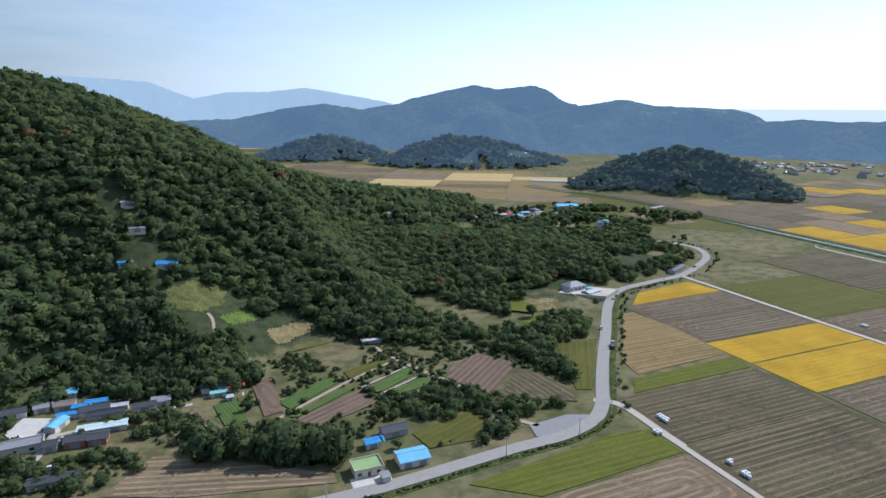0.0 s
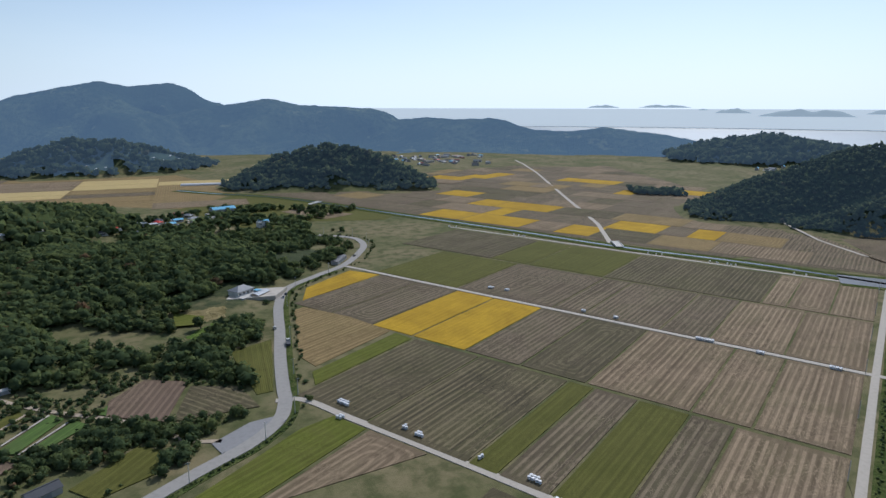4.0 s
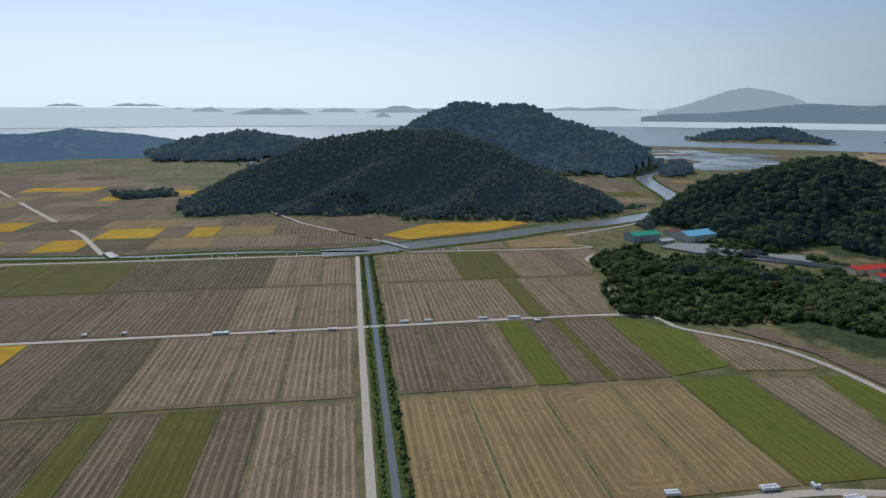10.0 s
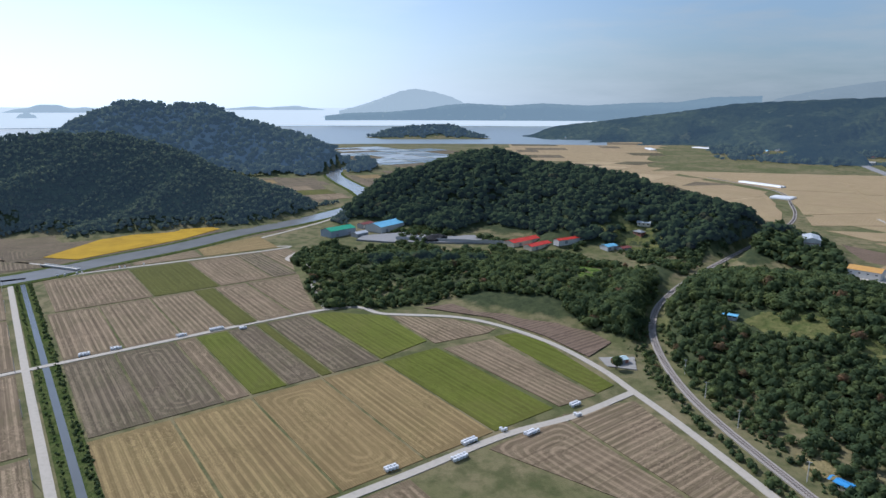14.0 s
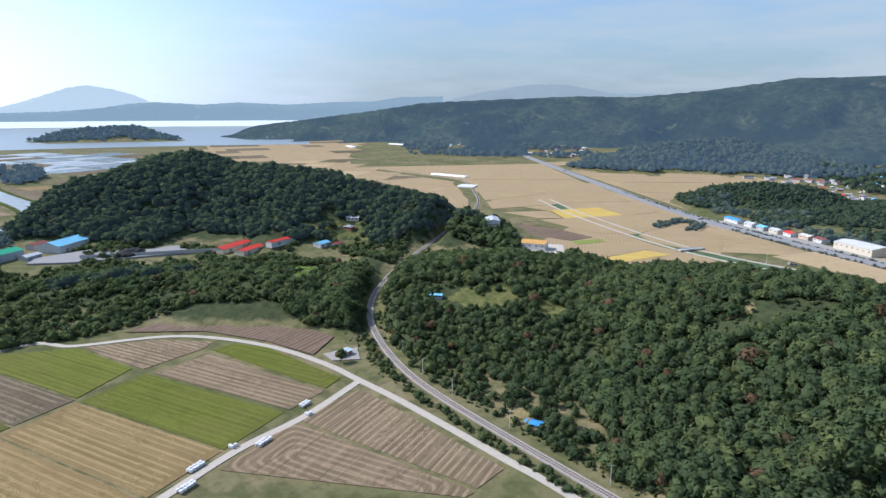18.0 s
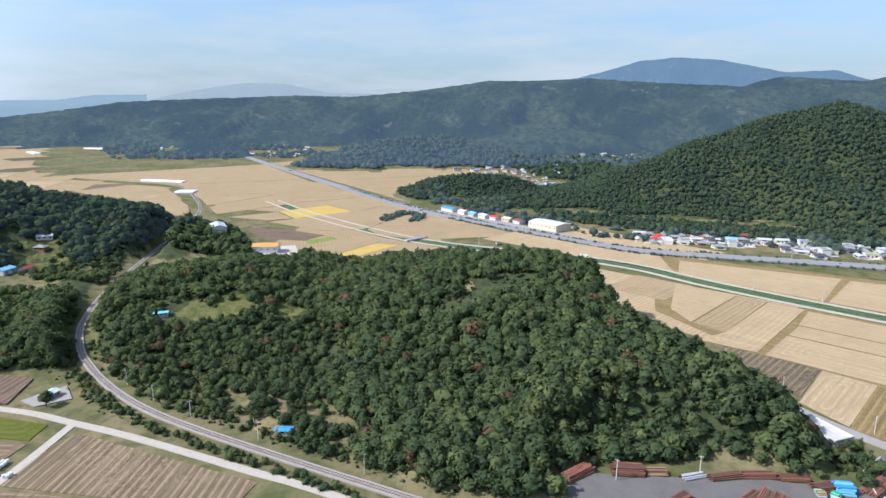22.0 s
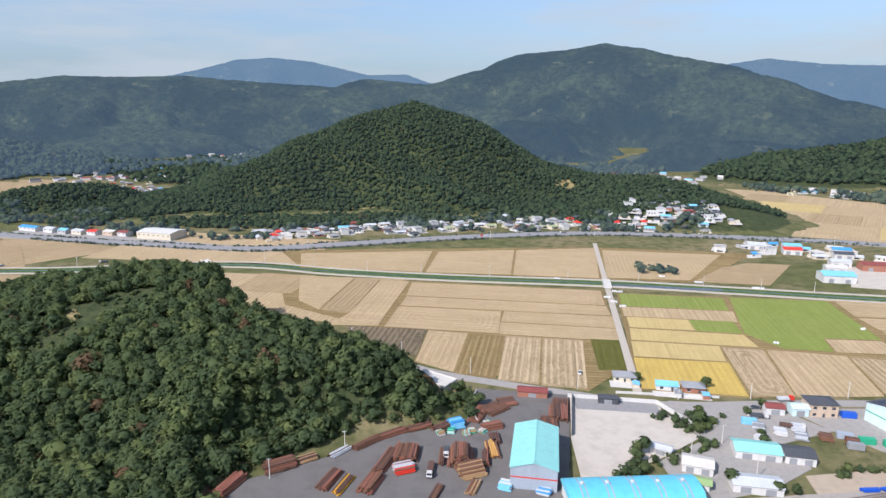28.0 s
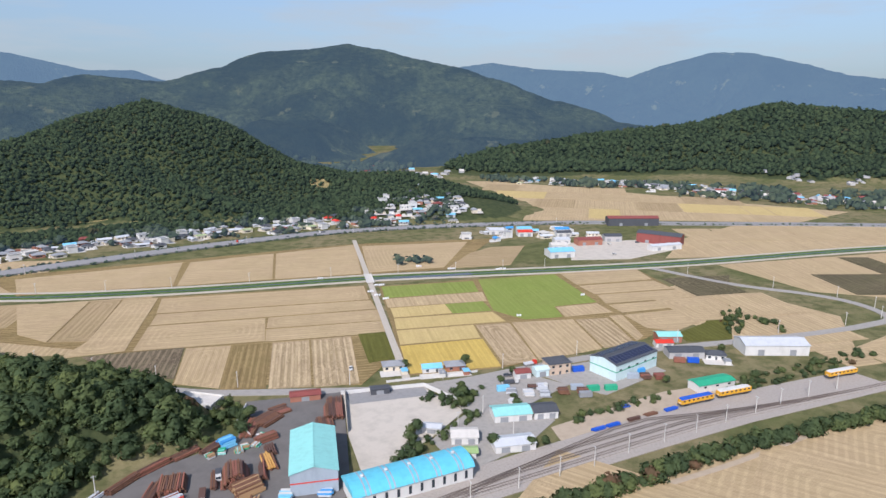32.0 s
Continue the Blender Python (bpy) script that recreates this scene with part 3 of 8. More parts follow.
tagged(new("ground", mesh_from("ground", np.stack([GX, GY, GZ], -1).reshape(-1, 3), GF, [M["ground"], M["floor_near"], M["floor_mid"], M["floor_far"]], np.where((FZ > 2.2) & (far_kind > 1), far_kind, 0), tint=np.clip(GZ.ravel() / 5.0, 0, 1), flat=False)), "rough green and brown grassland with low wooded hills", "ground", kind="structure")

def range_height(hills, x, y):
    """Wooded ranges with side valleys, knolls and an uneven top of trees."""
    z = np.full(x.shape, -4.0)
    for k, (nodes, width) in enumerate(hills):
        h = hill_height(x, y, nodes, width, 0.44)
        rough = 0.17 * ripple(x, y, 95, k) + 0.12 * ripple(x, y, 230, k + 5) + 0.10 * ripple(x, y, 35, k + 9)
        crest = hill_height(x, y, np.column_stack([nodes[:, :2], np.ones(len(nodes))]), width)
        h = h * (1 + rough * smooth(h, 0, 60) * (1 - smooth(crest, 0.5, 0.9)))
        z = np.maximum(z, np.where(h > 0.5, h + 2.2 * ripple(x, y, 7, k) + 1.6 * ripple(x, y, 13, k + 2), -4.0))
    return z


# far wooded ranges, each group one sheet that stands behind the land; their haze is emission
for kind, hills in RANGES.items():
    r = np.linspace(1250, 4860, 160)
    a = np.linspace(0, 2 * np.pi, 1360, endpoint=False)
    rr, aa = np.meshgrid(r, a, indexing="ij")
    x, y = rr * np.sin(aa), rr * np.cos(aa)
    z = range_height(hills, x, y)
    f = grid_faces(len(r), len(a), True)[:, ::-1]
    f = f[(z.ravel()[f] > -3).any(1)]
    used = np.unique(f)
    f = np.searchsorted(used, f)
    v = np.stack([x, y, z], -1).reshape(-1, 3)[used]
    tagged(new("backdrop_range", mesh_from("backdrop_range", v, f, [M[kind]], flat=False)), "wooded mountain ranges with painted blue distance haze", "mountain range", kind="structure")

# sea, and behind it an upright rim that glows in place of far hazy water
def ring_sheet(a0, a1, r0, r1, z0, z1, n=90):
    a = np.radians(np.linspace(a0, a1, n))
    v = np.concatenate([np.stack([r * np.sin(a), r * np.cos(a), np.full(n, z)], 1) for r, z in ((r0, z0), (r1, z1))])
    return v, grid_faces(2, n)[:, ::-1]


tagged(new("water", mesh_from("water", *ring_sheet(30, 118, 2420, 4860, 0.5, 0.5), [M["sea"]])), "calm pale grey sea under haze", "sea", kind="structure")
tagged(new("water", mesh_from("water", *ring_sheet(-45, 30, 3300, 4860, 0.5, 0.5), [M["sea"]])), "calm pale grey strait under haze", "sea", kind="structure")
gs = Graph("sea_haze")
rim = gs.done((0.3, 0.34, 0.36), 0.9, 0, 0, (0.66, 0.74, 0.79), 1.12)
tagged(new("backdrop", mesh_from("backdrop", *ring_sheet(-40, 150, 4860, 4870, -5, 130), [rim])), "upright glowing strip standing in for the hazy far sea", "sea", kind="structure")


def island(az, el, width, height):
    """A low island against the far sea, in degrees seen from the hill, its haze painted as glow."""
    n, r = 26, 4780.0
    t = np.linspace(-1, 1, n)
    a = np.radians(az) + np.radians(width) / 2 * t
    prof = (1 - np.abs(t) ** 2.4) * (0.72 + 0.28 * ripple(t * 9, t * 0 + az, 1.3, az))
    low = EYE + r * math.tan(math.radians(el))
    tops = low + r * math.tan(math.radians(height)) * np.clip(prof, 0, 1)
    v = np.concatenate([np.stack([rr * np.sin(a), rr * np.cos(a), zz], 1) for rr, zz in ((r - 25, np.full(n, low)), (r, tops), (r + 25, np.full(n, low)))])
    tagged(new("backdrop_island", mesh_from("backdrop_island", v, grid_faces(3, n)[:, ::-1], [ISLE], flat=False)), "low wooded island with pale sea haze painted on", "island", kind="structure")


def far_shore(line, low, r, material, label):
    """Land beyond the sea: points of its skyline, in degrees from north and over the eye's level."""
    line = np.array(line)
    a = np.linspace(line[0, 0], line[-1, 0], 160)
    top = np.interp(a, line[:, 0], line[:, 1]) + 0.03 * ripple(a * 9, a * 0, 1.1, r)
    z0, z1 = EYE + r * math.tan(math.radians(low)), EYE + r * np.tan(np.radians(np.maximum(top, low + 0.01)))
    a = np.radians(a)
    v = np.concatenate([np.stack([q * np.sin(a), q * np.cos(a), np.broadcast_to(z, a.shape)], 1) for q, z in ((r - 60, z0), (r - 20, z0 + 0.6 * (z1 - z0)), (r, z1), (r + 40, z0))])
    tagged(new("backdrop_shore", mesh_from("backdrop_shore", v, grid_faces(4, len(a))[:, ::-1], [material], flat=False)), label, "far shore", kind="structure")


# both shore materials carry the sea haze as emission
far_shore([(94.16, -0.29), (96.16, 0.21), (98.18, 0.9), (99.69, 1.44), (100.95, 1.64), (102.71, 1.35), (104.22, 0.92), (105.24, 0.43), (106.76, -0.26)], -0.72, 4790, M["hill_sea"], "island mountain beyond the sea, pale with painted haze")
far_shore([(92.91, -0.73), (95.15, -0.48), (98.66, -0.38), (101.69, -0.12), (103.72, 0.23), (105.74, 0.38), (109.27, 0.19), (112.25, 0.39), (116.17, 0.21), (120.41, 0.45), (123.59, 0.49), (126.18, 0.9), (129.92, 0.97)], -1.12, 4700, M["shore"], "low hills of the far shore with painted blue haze")
# pale sea haze put into the islands as emission
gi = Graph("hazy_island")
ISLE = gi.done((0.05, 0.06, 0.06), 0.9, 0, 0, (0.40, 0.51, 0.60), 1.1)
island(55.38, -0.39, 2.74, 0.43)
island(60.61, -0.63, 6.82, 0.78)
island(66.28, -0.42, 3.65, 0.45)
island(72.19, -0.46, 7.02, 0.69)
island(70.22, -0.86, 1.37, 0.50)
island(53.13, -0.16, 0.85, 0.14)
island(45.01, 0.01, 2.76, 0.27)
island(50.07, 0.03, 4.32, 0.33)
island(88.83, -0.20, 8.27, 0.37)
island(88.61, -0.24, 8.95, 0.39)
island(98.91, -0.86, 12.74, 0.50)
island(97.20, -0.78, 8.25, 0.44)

# ---- roads, rails and water ----
def strip(name, pts, width, z, material, label, category, depth=0.25, follow=False, kind="structure", parent=None, shift=0.0):
    """A ribbon with thickness along a line."""
    p = np.array(pts, float)
    d = np.gradient(p, axis=0)
    d /= np.maximum(np.linalg.norm(d, axis=1), 1e-6)[:, None]
    s = np.stack([d[:, 1], -d[:, 0]], 1)
    base = land(p[:, 0], p[:, 1]) if follow else np.zeros(len(p))
    n, prof = len(p), [(-0.5 * width + shift, -depth), (-0.5 * width + shift, 0), (0.5 * width + shift, 0), (0.5 * width + shift, -depth)]
    v = np.stack([np.column_stack([p[:, 0] + s[:, 0] * o, p[:, 1] + s[:, 1] * o, base + z + h]) for o, h in prof], 1).reshape(-1, 3)
    me = mesh_from(name, v, grid_faces(n, 4)[:, ::-1], [material])
    ob = new(name, me)
    ob.parent = parent
    return tagged(ob, label, category, kind=kind) if not parent else ob


strip("road", ROAD, 6.6, 0.35, M["asphalt_pale"], "worn pale grey country road", "road", 0.5)
strip("verge", ROAD[2:70], 3.4, 0.2, M["bank"], "dark weedy verge and ditch along the country road", "verge", 0.4, shift=5.2)
strip("road", RING, 6.4, 0.35, M["asphalt_pale"], "grey asphalt local road past the yards", "road", 0.5)
strip("road", HIGHWAY, 19, 1.2, M["asphalt"], "four-lane grey asphalt highway", "highway", 1.4)
lane = lambda pts, w=3.6, z=0.3, mat="concrete": strip("lane", pts, w, z, M[mat], "narrow pale concrete farm lane", "lane", 0.6, follow=True)
lane(bend([uv(-390, 0), uv(-200, 0), uv(0, 0), uv(174, 0), (398, -55), (382, -98), (360, -122), (323, -143), (283, -154), (253, -157), (216, -160), (140, -162), (60, -163)]), 4.0)
lane([uv(0, -340), uv(0, -200), uv(0, 0), uv(1, 203)], 3.7, 0.31)
lane(bend([(-90, -136), (-157, -134), (-214, -127), (-327, -117), (-430, -90)]), 2.6, 0.27, "dirt")
lane(bend([(72, 274), (84, 268), (96, 240), (117, 191), (135, 146), uv(-60, -198), uv(0, -198), uv(60, -198), uv(110, -199), uv(160, -199), (237, -118), (253, -157)]), 4.0, 0.29)
lane(bend([uv(174, 0), (440, -14), (470, -10), (511, -12), (545, -4), (572, 10), (597, 2)]), 3.6, 0.28)
lane(bend([uv(-420, 205), uv(-200, 203), uv(0, 203)]), 3.6, 0.28)
lane(bend([uv(8, 204), uv(60, 206), uv(230, 200), (640, 60), (720, 0), (800, -70)]), 3.6, 0.27)
lane(bend([(-48, 351), (-30, 327), (-13, 309), (5, 292), (18, 276), (30, 257), (42, 249)]), 2.6, 0.33, "dirt")
lane(bend([(-163, 196), (-161, 219), (-165, 241), (-170, 252)]), 3.4, 0.34)
lane(bend([(-166, 238), (-145, 250), (-128, 263), (-117, 268)]), 2.8, 0.33)
lane(bend([(-29, 317), (-48, 293), (-73, 255)]), 1.6, 0.5, "dirt")
lane(bend([(-134, 338), (-130, 334), (-123, 321), (-111, 320), (-104, 314)]), 1.7, 0.5, "dirt")
lane([pq(0, 0), pq(0, 172), pq(0, 330), pq(0, 352)], 4.2)
lane([uv(46, 235), uv(-62, 376), uv(-104, 445), uv(-169, 537)], 3.4)
lane([(471, 450), (538, 536), (664, 737), (860, 1044), (968, 1229), (1020, 1330)], 5.0)
for side in (-9, 9):
    strip("lane", STREAM, 3.6, 0.5, M["concrete"], "concrete lane on the stream bank", "lane", 0.5, shift=side)
strip("river", RIVER, 30, 0.46, M["river"], "grey tidal river with mud banks", "river", 0.3)
strip("drain_canal", DRAIN, 5.5, 0.46, M["water"], "wide drainage canal between grassy banks", "canal", 0.3)
strip("field_canal", [uv(9, -345), uv(9, 0), uv(9, 198)], 3.2, 0.1, M["water"], "straight water-filled field canal", "canal", 0.3)
strip("stream_bank", STREAM, 14, 0.14, M["bank_bright"], "lush green banks of the stream", "bank", 0.4)
strip("stream", STREAM, 2.2, 0.19, M["water"], "narrow stream between green banks", "stream", 0.3)
strip("stream_pool", [pq(5, 193), pq(45, 195), pq(86, 197)], 7, 0.24, M["water"], "wide still stretch of the stream", "stream", 0.3)
strip("canal_bank", [uv(9.2, -345), uv(9.2, 0), uv(9.2, 198)], 12.5, 0.06, M["bank"], "grassy banks of the field canal", "bank", 0.4)
strip("canal_bank", DRAIN, 22, 0.38, M["bank"], "grassy banks of the drainage canal", "bank", 0.4)
strip("canal_bank", RIVER, 44, 0.38, M["bank"], "weedy mud banks of the river", "bank", 0.4)
strip("rail_bed", RAIL, 4.4, 0.6, M["ballast"], "rusty brown ballast bed of the railway", "railway", 0.8)

# ---- paddies ----
PLOTS = []
BEDS = []   # outlines of the small plots, which trees keep off


def paddy(corners, kind, label, along, z=0.22, name="paddy_field", category="rice paddy"):
    """A field slab; its rows run along the given direction."""
    c = np.array(corners, float)
    mid = c.mean(0)
    a = math.atan2(-along[0], along[1])
    loc = [(math.cos(a) * (x - mid[0]) + math.sin(a) * (y - mid[1]), -math.sin(a) * (x - mid[0]) + math.cos(a) * (y - mid[1])) for x, y in c]
    area = sum(x0 * y1 - x1 * y0 for (x0, y0), (x1, y1) in zip(loc, loc[1:] + loc[:1]))
    if area < 0:
        loc.reverse()
    ox, oy = ((min(q) + max(q)) / 2 for q in zip(*loc))
    loc = [(x - ox, y - oy) for x, y in loc]
    mid = mid + (math.cos(a) * ox - math.sin(a) * oy, math.sin(a) * ox + math.cos(a) * oy)
    if name == "garden_plot" or abs(area) < 9000 and np.hypot(*mid) < 430:
        BEDS.append([tuple(q) for q in corners])
    n = len(loc)
    bm = bmesh.new()
    top, low = [bm.verts.new((x, y, 0)) for x, y in loc], [bm.verts.new((x, y, -0.3)) for x, y in loc]
    bm.faces.new(top)
    for i in range(n):
        bm.faces.new((top[i], low[i], low[(i + 1) % n], top[(i + 1) % n]))
    me = bpy.data.meshes.new(name)
    bm.to_mesh(me), bm.free()
    me.materials.append(M[kind])
    ob = new(name, me)
    PLOTS.append(1)
    ob.matrix_basis = pose(mid[0], mid[1], z + 0.004 * (len(PLOTS) % 23), 0, 0, math.degrees(a))
    return tagged(ob, label, category, group="paddies")


LABEL = {
    "stubble": "harvested paddy with rows of tan stubble", "stubble_pale": "harvested paddy with pale straw stubble", "stubble_gold": "harvested paddy with golden straw",
    "stubble_dark": "damp brown harvested paddy with dark wheel tracks", "stubble_weedy": "harvested paddy with olive weeds between the rows", "soil": "tilled field of bare brown soil",
    "green": "bright green field of fresh regrowth", "olive": "olive green paddy with regrowth", "rice": "paddy of ripe yellow rice", "green_bright": "lush bright green field of regrowth", "rice_pale": "paddy of pale yellow ripening rice", "crops": "vegetable bed with leafy green rows", "stubble_tan": "harvested paddy with tan straw", "stubble_rows": "harvested paddy with pale straw in long windrows", "rice_gold": "paddy of golden ripe rice"}
CODE = {"t": "stubble", "p": "stubble_pale", "o": "stubble_gold", "d": "stubble_dark", "w": "stubble_weedy", "s": "soil", "g": "green", "v": "olive", "y": "rice", "z": "rice_pale", "G": "green_bright", "q": "stubble_tan", "c": "crops", "r": "stubble_rows", "Z": "rice_gold"}


def row(at, v0, v1, cuts, kinds, along, gap=0.7):
    """Neighbouring plots between two lines of the grid."""
    for (a, b), k in zip(zip(cuts[:-1], cuts[1:]), kinds):
        if k != ".":
            paddy([at(a + gap, v0), at(b - gap, v0), at(b - gap, v1), at(a + gap, v1)], CODE[k], LABEL[CODE[k]], along)


row(uv, -98, -3, [-340, -302, -264, -231, -192, -156, -118, -67, -41, -4], "ddyydwttt", VX)
row(uv, -98, -3, [16, 42, 74, 86, 105, 123, 130, 159], "ddtgdvd", VX)
row(uv, -194, -101.5, [-226, -180, -126, -112, -90, -66, -47, -4], "wwvdvdt", VX)
row(uv, -194, -101.5, [15, 49, 85, 122, 158, 195, 229], "oooog.", VX)
row(uv, -290, -202, [-110, -50, -4], "wt", VX)
row(uv, -290, -202, [15, 60, 110], "ot", VX)
row(uv, 3, 98, [-351, -268, -187, -164, -113, -84, -43, -4], "vddddtt", VX)
row(uv, 3, 98, [17, 48, 81, 112, 127, 152], "tttvtt", VX)
row(uv, 101.5, 196, [-405, -299, -260, -190, -72, -56, -30, -4], "wvvwttt", VX)
row(uv, 101.5, 196, [22, 85, 133, 176, 198, 228], "tvtdt", VX)


def plot(corners, code, along=VX, label="", **kw):
    return paddy(corners, CODE[code], label or LABEL[CODE[code]], along, **kw)


# the plain between the highway, the stream and the local road
paddy([(61, -609), (-249, -575), (-387, -525), (-278, -440), (37, -537)], "stubble_gold", "wide plain of harvested paddies", SP, 0.16)
paddy([(54, -516), (-194, -431), (-151, -295), (-117, -268), (-36, -317), (-51, -366), (-18, -375), (42, -432)], "stubble_gold", "wide plain of harvested paddies", SP, 0.16)
paddy([(-202, -423), (-417, -360), (-379, -261), (-290, -238), (-189, -249), (-142, -266)], "stubble_gold", "wide plain of harvested paddies", SP, 0.16)
plot([(40, -591), (-85, -582), (-65, -506), (37, -541)], "p", SP, z=0.345)
plot([(-91, -579), (-165, -575), (-137, -486), (-68, -505)], "p", SP)
plot([(-167, -574), (-247, -571), (-206, -465), (-139, -485)], "p", SP)
plot([(-250, -562), (-353, -525), (-276, -447), (-213, -465)], "p", SP)
plot([(-326, -481), (-359, -492), (-392, -480), (-331, -424), (-277, -443)], "q", SP)
plot([(36, -510), (-8, -494), (18, -417), (33, -441)], "p", SP, z=0.345)
plot([(-9, -493), (-28, -487), (-3, -406), (17, -416)], "q", SQ, z=0.345)
plot([(-29, -486), (-51, -478), (-20, -378), (12, -385), (-3, -406)], "p", SP, z=0.345)
plot([(-53, -475), (-192, -430), (-181, -396), (-45, -441)], "p", SP)
plot([(-45, -439), (-181, -394), (-176, -374), (-38, -418)], "p", SP)
plot([(-37, -416), (-105, -394), (-93, -353), (-24, -376)], "p", SP)
plot([(-107, -394), (-176, -372), (-169, -350), (-100, -374)], "p", SP)
plot([(-99, -372), (-168, -349), (-161, -329), (-93, -352)], "p", SP)
plot([(-51, -365), (-74, -356), (-55, -301), (-37, -318)], "p", SQ)
plot([(-75, -356), (-95, -348), (-75, -289), (-55, -299)], "o", SQ)
plot([(-96, -348), (-116, -341), (-95, -279), (-76, -288)], "r", SQ)
plot([(-117, -341), (-140, -334), (-117, -270), (-96, -278)], "r", SQ)
plot([(-145, -335), (-162, -330), (-148, -289), (-132, -291)], "v", SQ)
plot([(-203, -421), (-273, -398), (-260, -371), (-192, -393)], "G", SQ)
plot([(-191, -391), (-262, -369), (-252, -349), (-184, -372)], "p", SQ)
plot([(-185, -370), (-222, -358), (-216, -339), (-178, -351)], "z", SQ)
plot([(-222, -358), (-249, -350), (-242, -329), (-216, -338)], "G", SQ)
plot([(-177, -349), (-241, -327), (-237, -307), (-169, -330)], "z", SQ)
plot([(-168, -328), (-215, -312), (-206, -291), (-159, -306)], "z", SQ)
plot([(-158, -304), (-206, -289), (-191, -250), (-144, -267)], "Z", SQ)
plot([(-216, -311), (-237, -303), (-213, -246), (-193, -250)], "r", SQ)
plot([(-239, -303), (-277, -287), (-256, -240), (-214, -246)], "p", SQ)
plot([(-278, -286), (-299, -277), (-280, -237), (-258, -240)], "r", SQ)
plot([(-303, -280), (-312, -277), (-293, -242), (-283, -238)], "p", SQ)
plot([(-279, -399), (-343, -380), (-318, -306), (-285, -314), (-275, -294), (-250, -303), (-243, -329)], "G", SQ)
plot([(-285, -312), (-316, -304), (-311, -284), (-276, -293)], "p", SQ)
plot([(-349, -380), (-416, -358), (-401, -327), (-337, -347)], "p", SP)
plot([(-336, -344), (-399, -324), (-394, -300), (-331, -321)], "p", SP)
plot([(-331, -319), (-393, -298), (-390, -278), (-321, -300)], "p", SP)
plot([(-320, -297), (-389, -276), (-379, -263), (-316, -280)], "p", SP)
plot([(-313, -276), (-365, -262), (-348, -241), (-316, -237), (-306, -251)], "p", SP)
plot([(-422, -320), (-466, -302), (-430, -277), (-406, -288)], "w", SQ)
plot([(-379, -257), (-394, -252), (-334, -210), (-308, -222), (-314, -234), (-347, -238)], "v", SQ)
plot([(134, 420), (147, 450), (196, 482), (212, 457)], "y")
plot([(122, 402), (130, 405), (149, 370), (161, 332), (102, 303), (99, 321)], "o")
plot([(98, 297), (162, 327), (166, 313), (94, 281)], "g")
plot([(94, 276), (166, 310), (169, 300), (99, 263)], "d")
plot([(10, 205), (73, 242), (90, 246), (98, 228), (36, 198)], "g")
plot([(38, 197), (99, 226), (111, 197)], "t")
plot([(244, -152), (150, -157), (147, -140), (239, -113)], "t", UX)
plot([(238, -111), (146, -138), (146, -133), (219, -72)], "t", UX)
plot([(404, -83), (413, -126), (378, -166), (315, -178), (298, -155), (334, -144), (374, -122)], "s", UX, z=0.6)
plot([(341, -114), (344, -128), (325, -140), (262, -151), (256, -139)], "g")
plot([(329, -79), (337, -111), (254, -137), (247, -115)], "t")
plot([uv(160, -4), (409, -22), (394, -55), (343, -72), uv(160, -97)], "g")
plot([(393, -58), (379, -95), (354, -119), (347, -111), (338, -76)], "t")
plot([uv(30, 209), uv(90, 209), uv(90, 219), uv(30, 214)], "d", UX)
plot([uv(92, 209), uv(150, 209), uv(150, 240), uv(92, 220)], "t", UX)
plot([uv(152, 209), uv(222, 206), uv(226, 270), uv(155, 243)], "o", UX)
plot([uv(153, 3), uv(168, 3), uv(181, 52), uv(196, 98), uv(153, 98)], "t")
plot([(-116, 267), (-108, 258), (-91, 242), (-96, 240), (-114, 258)], "t", (0.7, -0.7), z=0.45, name="garden_plot", category="garden plot", label="bare tan garden strip above the trees")
plot([(-107, 267), (-95, 248), (-86, 252), (-98, 272)], "c", (0.6, -0.8), z=0.46, name="garden_plot", category="garden plot", label="vegetable beds with bright green leaves")
plot([(-96, 290), (-88, 297), (-73, 261), (-80, 256)], "s", (0.5, -0.8), z=0.47, name="garden_plot", category="garden plot", label="dark tilled garden bed")
plot([(-13, 242), (12, 262), (24, 249), (18, 238), (-5, 230)], "v", (0.7, 0.7), z=0.4, name="garden_plot", category="garden plot", label="rough olive meadow below the dirt path")
plot([(-120, 335), (-80, 365), (-62, 348), (-96, 322)], "v", (0.7, 0.5), z=1.2, name="garden_plot", category="garden plot", label="rough olive meadow at the foot of the hill")
plot([(-77, 270), (-58, 300), (-53, 292), (-70, 263)], "c", (0.55, 0.83), z=0.44, name="garden_plot", category="garden plot", label="long strip of low leafy crops")
plot([(-69, 256), (-47, 286), (-42, 290), (-44, 285), (-64, 256)], "c", (0.55, 0.83), z=0.48, name="garden_plot", category="garden plot", label="narrow strip of bright green crops")
plot([(-52, 305), (-32, 323), (-29, 314), (-47, 295)], "v", (0.7, 0.7), z=0.46, name="garden_plot", category="garden plot", label="olive green strip beside the dirt path")
plot([(-2, 302), (3, 308), (9, 300), (5, 295)], "c", (0.7, 0.7), z=0.44, name="garden_plot", category="garden plot", label="small bed of bright green seedlings")
plot([(40, 311), (61, 298), (64, 272), (27, 277)], "w", (0.5, -0.9), z=0.40, name="garden_plot", category="garden plot", label="dry brown orchard with scattered shrubs")
for a, b in (((-30, 279), (-11, 301)), ((-40, 286), (-20, 311))):
    strip("mulch_strip", [a, b], 0.9, 0.62, M["gravel"], "strip of grey plastic mulch film between the beds", "mulch film", 0.2, kind="")
plot([(1, -381), (-50, -367), (-38, -324), (-12, -345)], "d", SQ)
plot([(4, 313), (21, 330), (40, 317), (24, 278), (2, 297)], "s", (0.5, 1), z=0.5, name="garden_plot", category="garden plot")
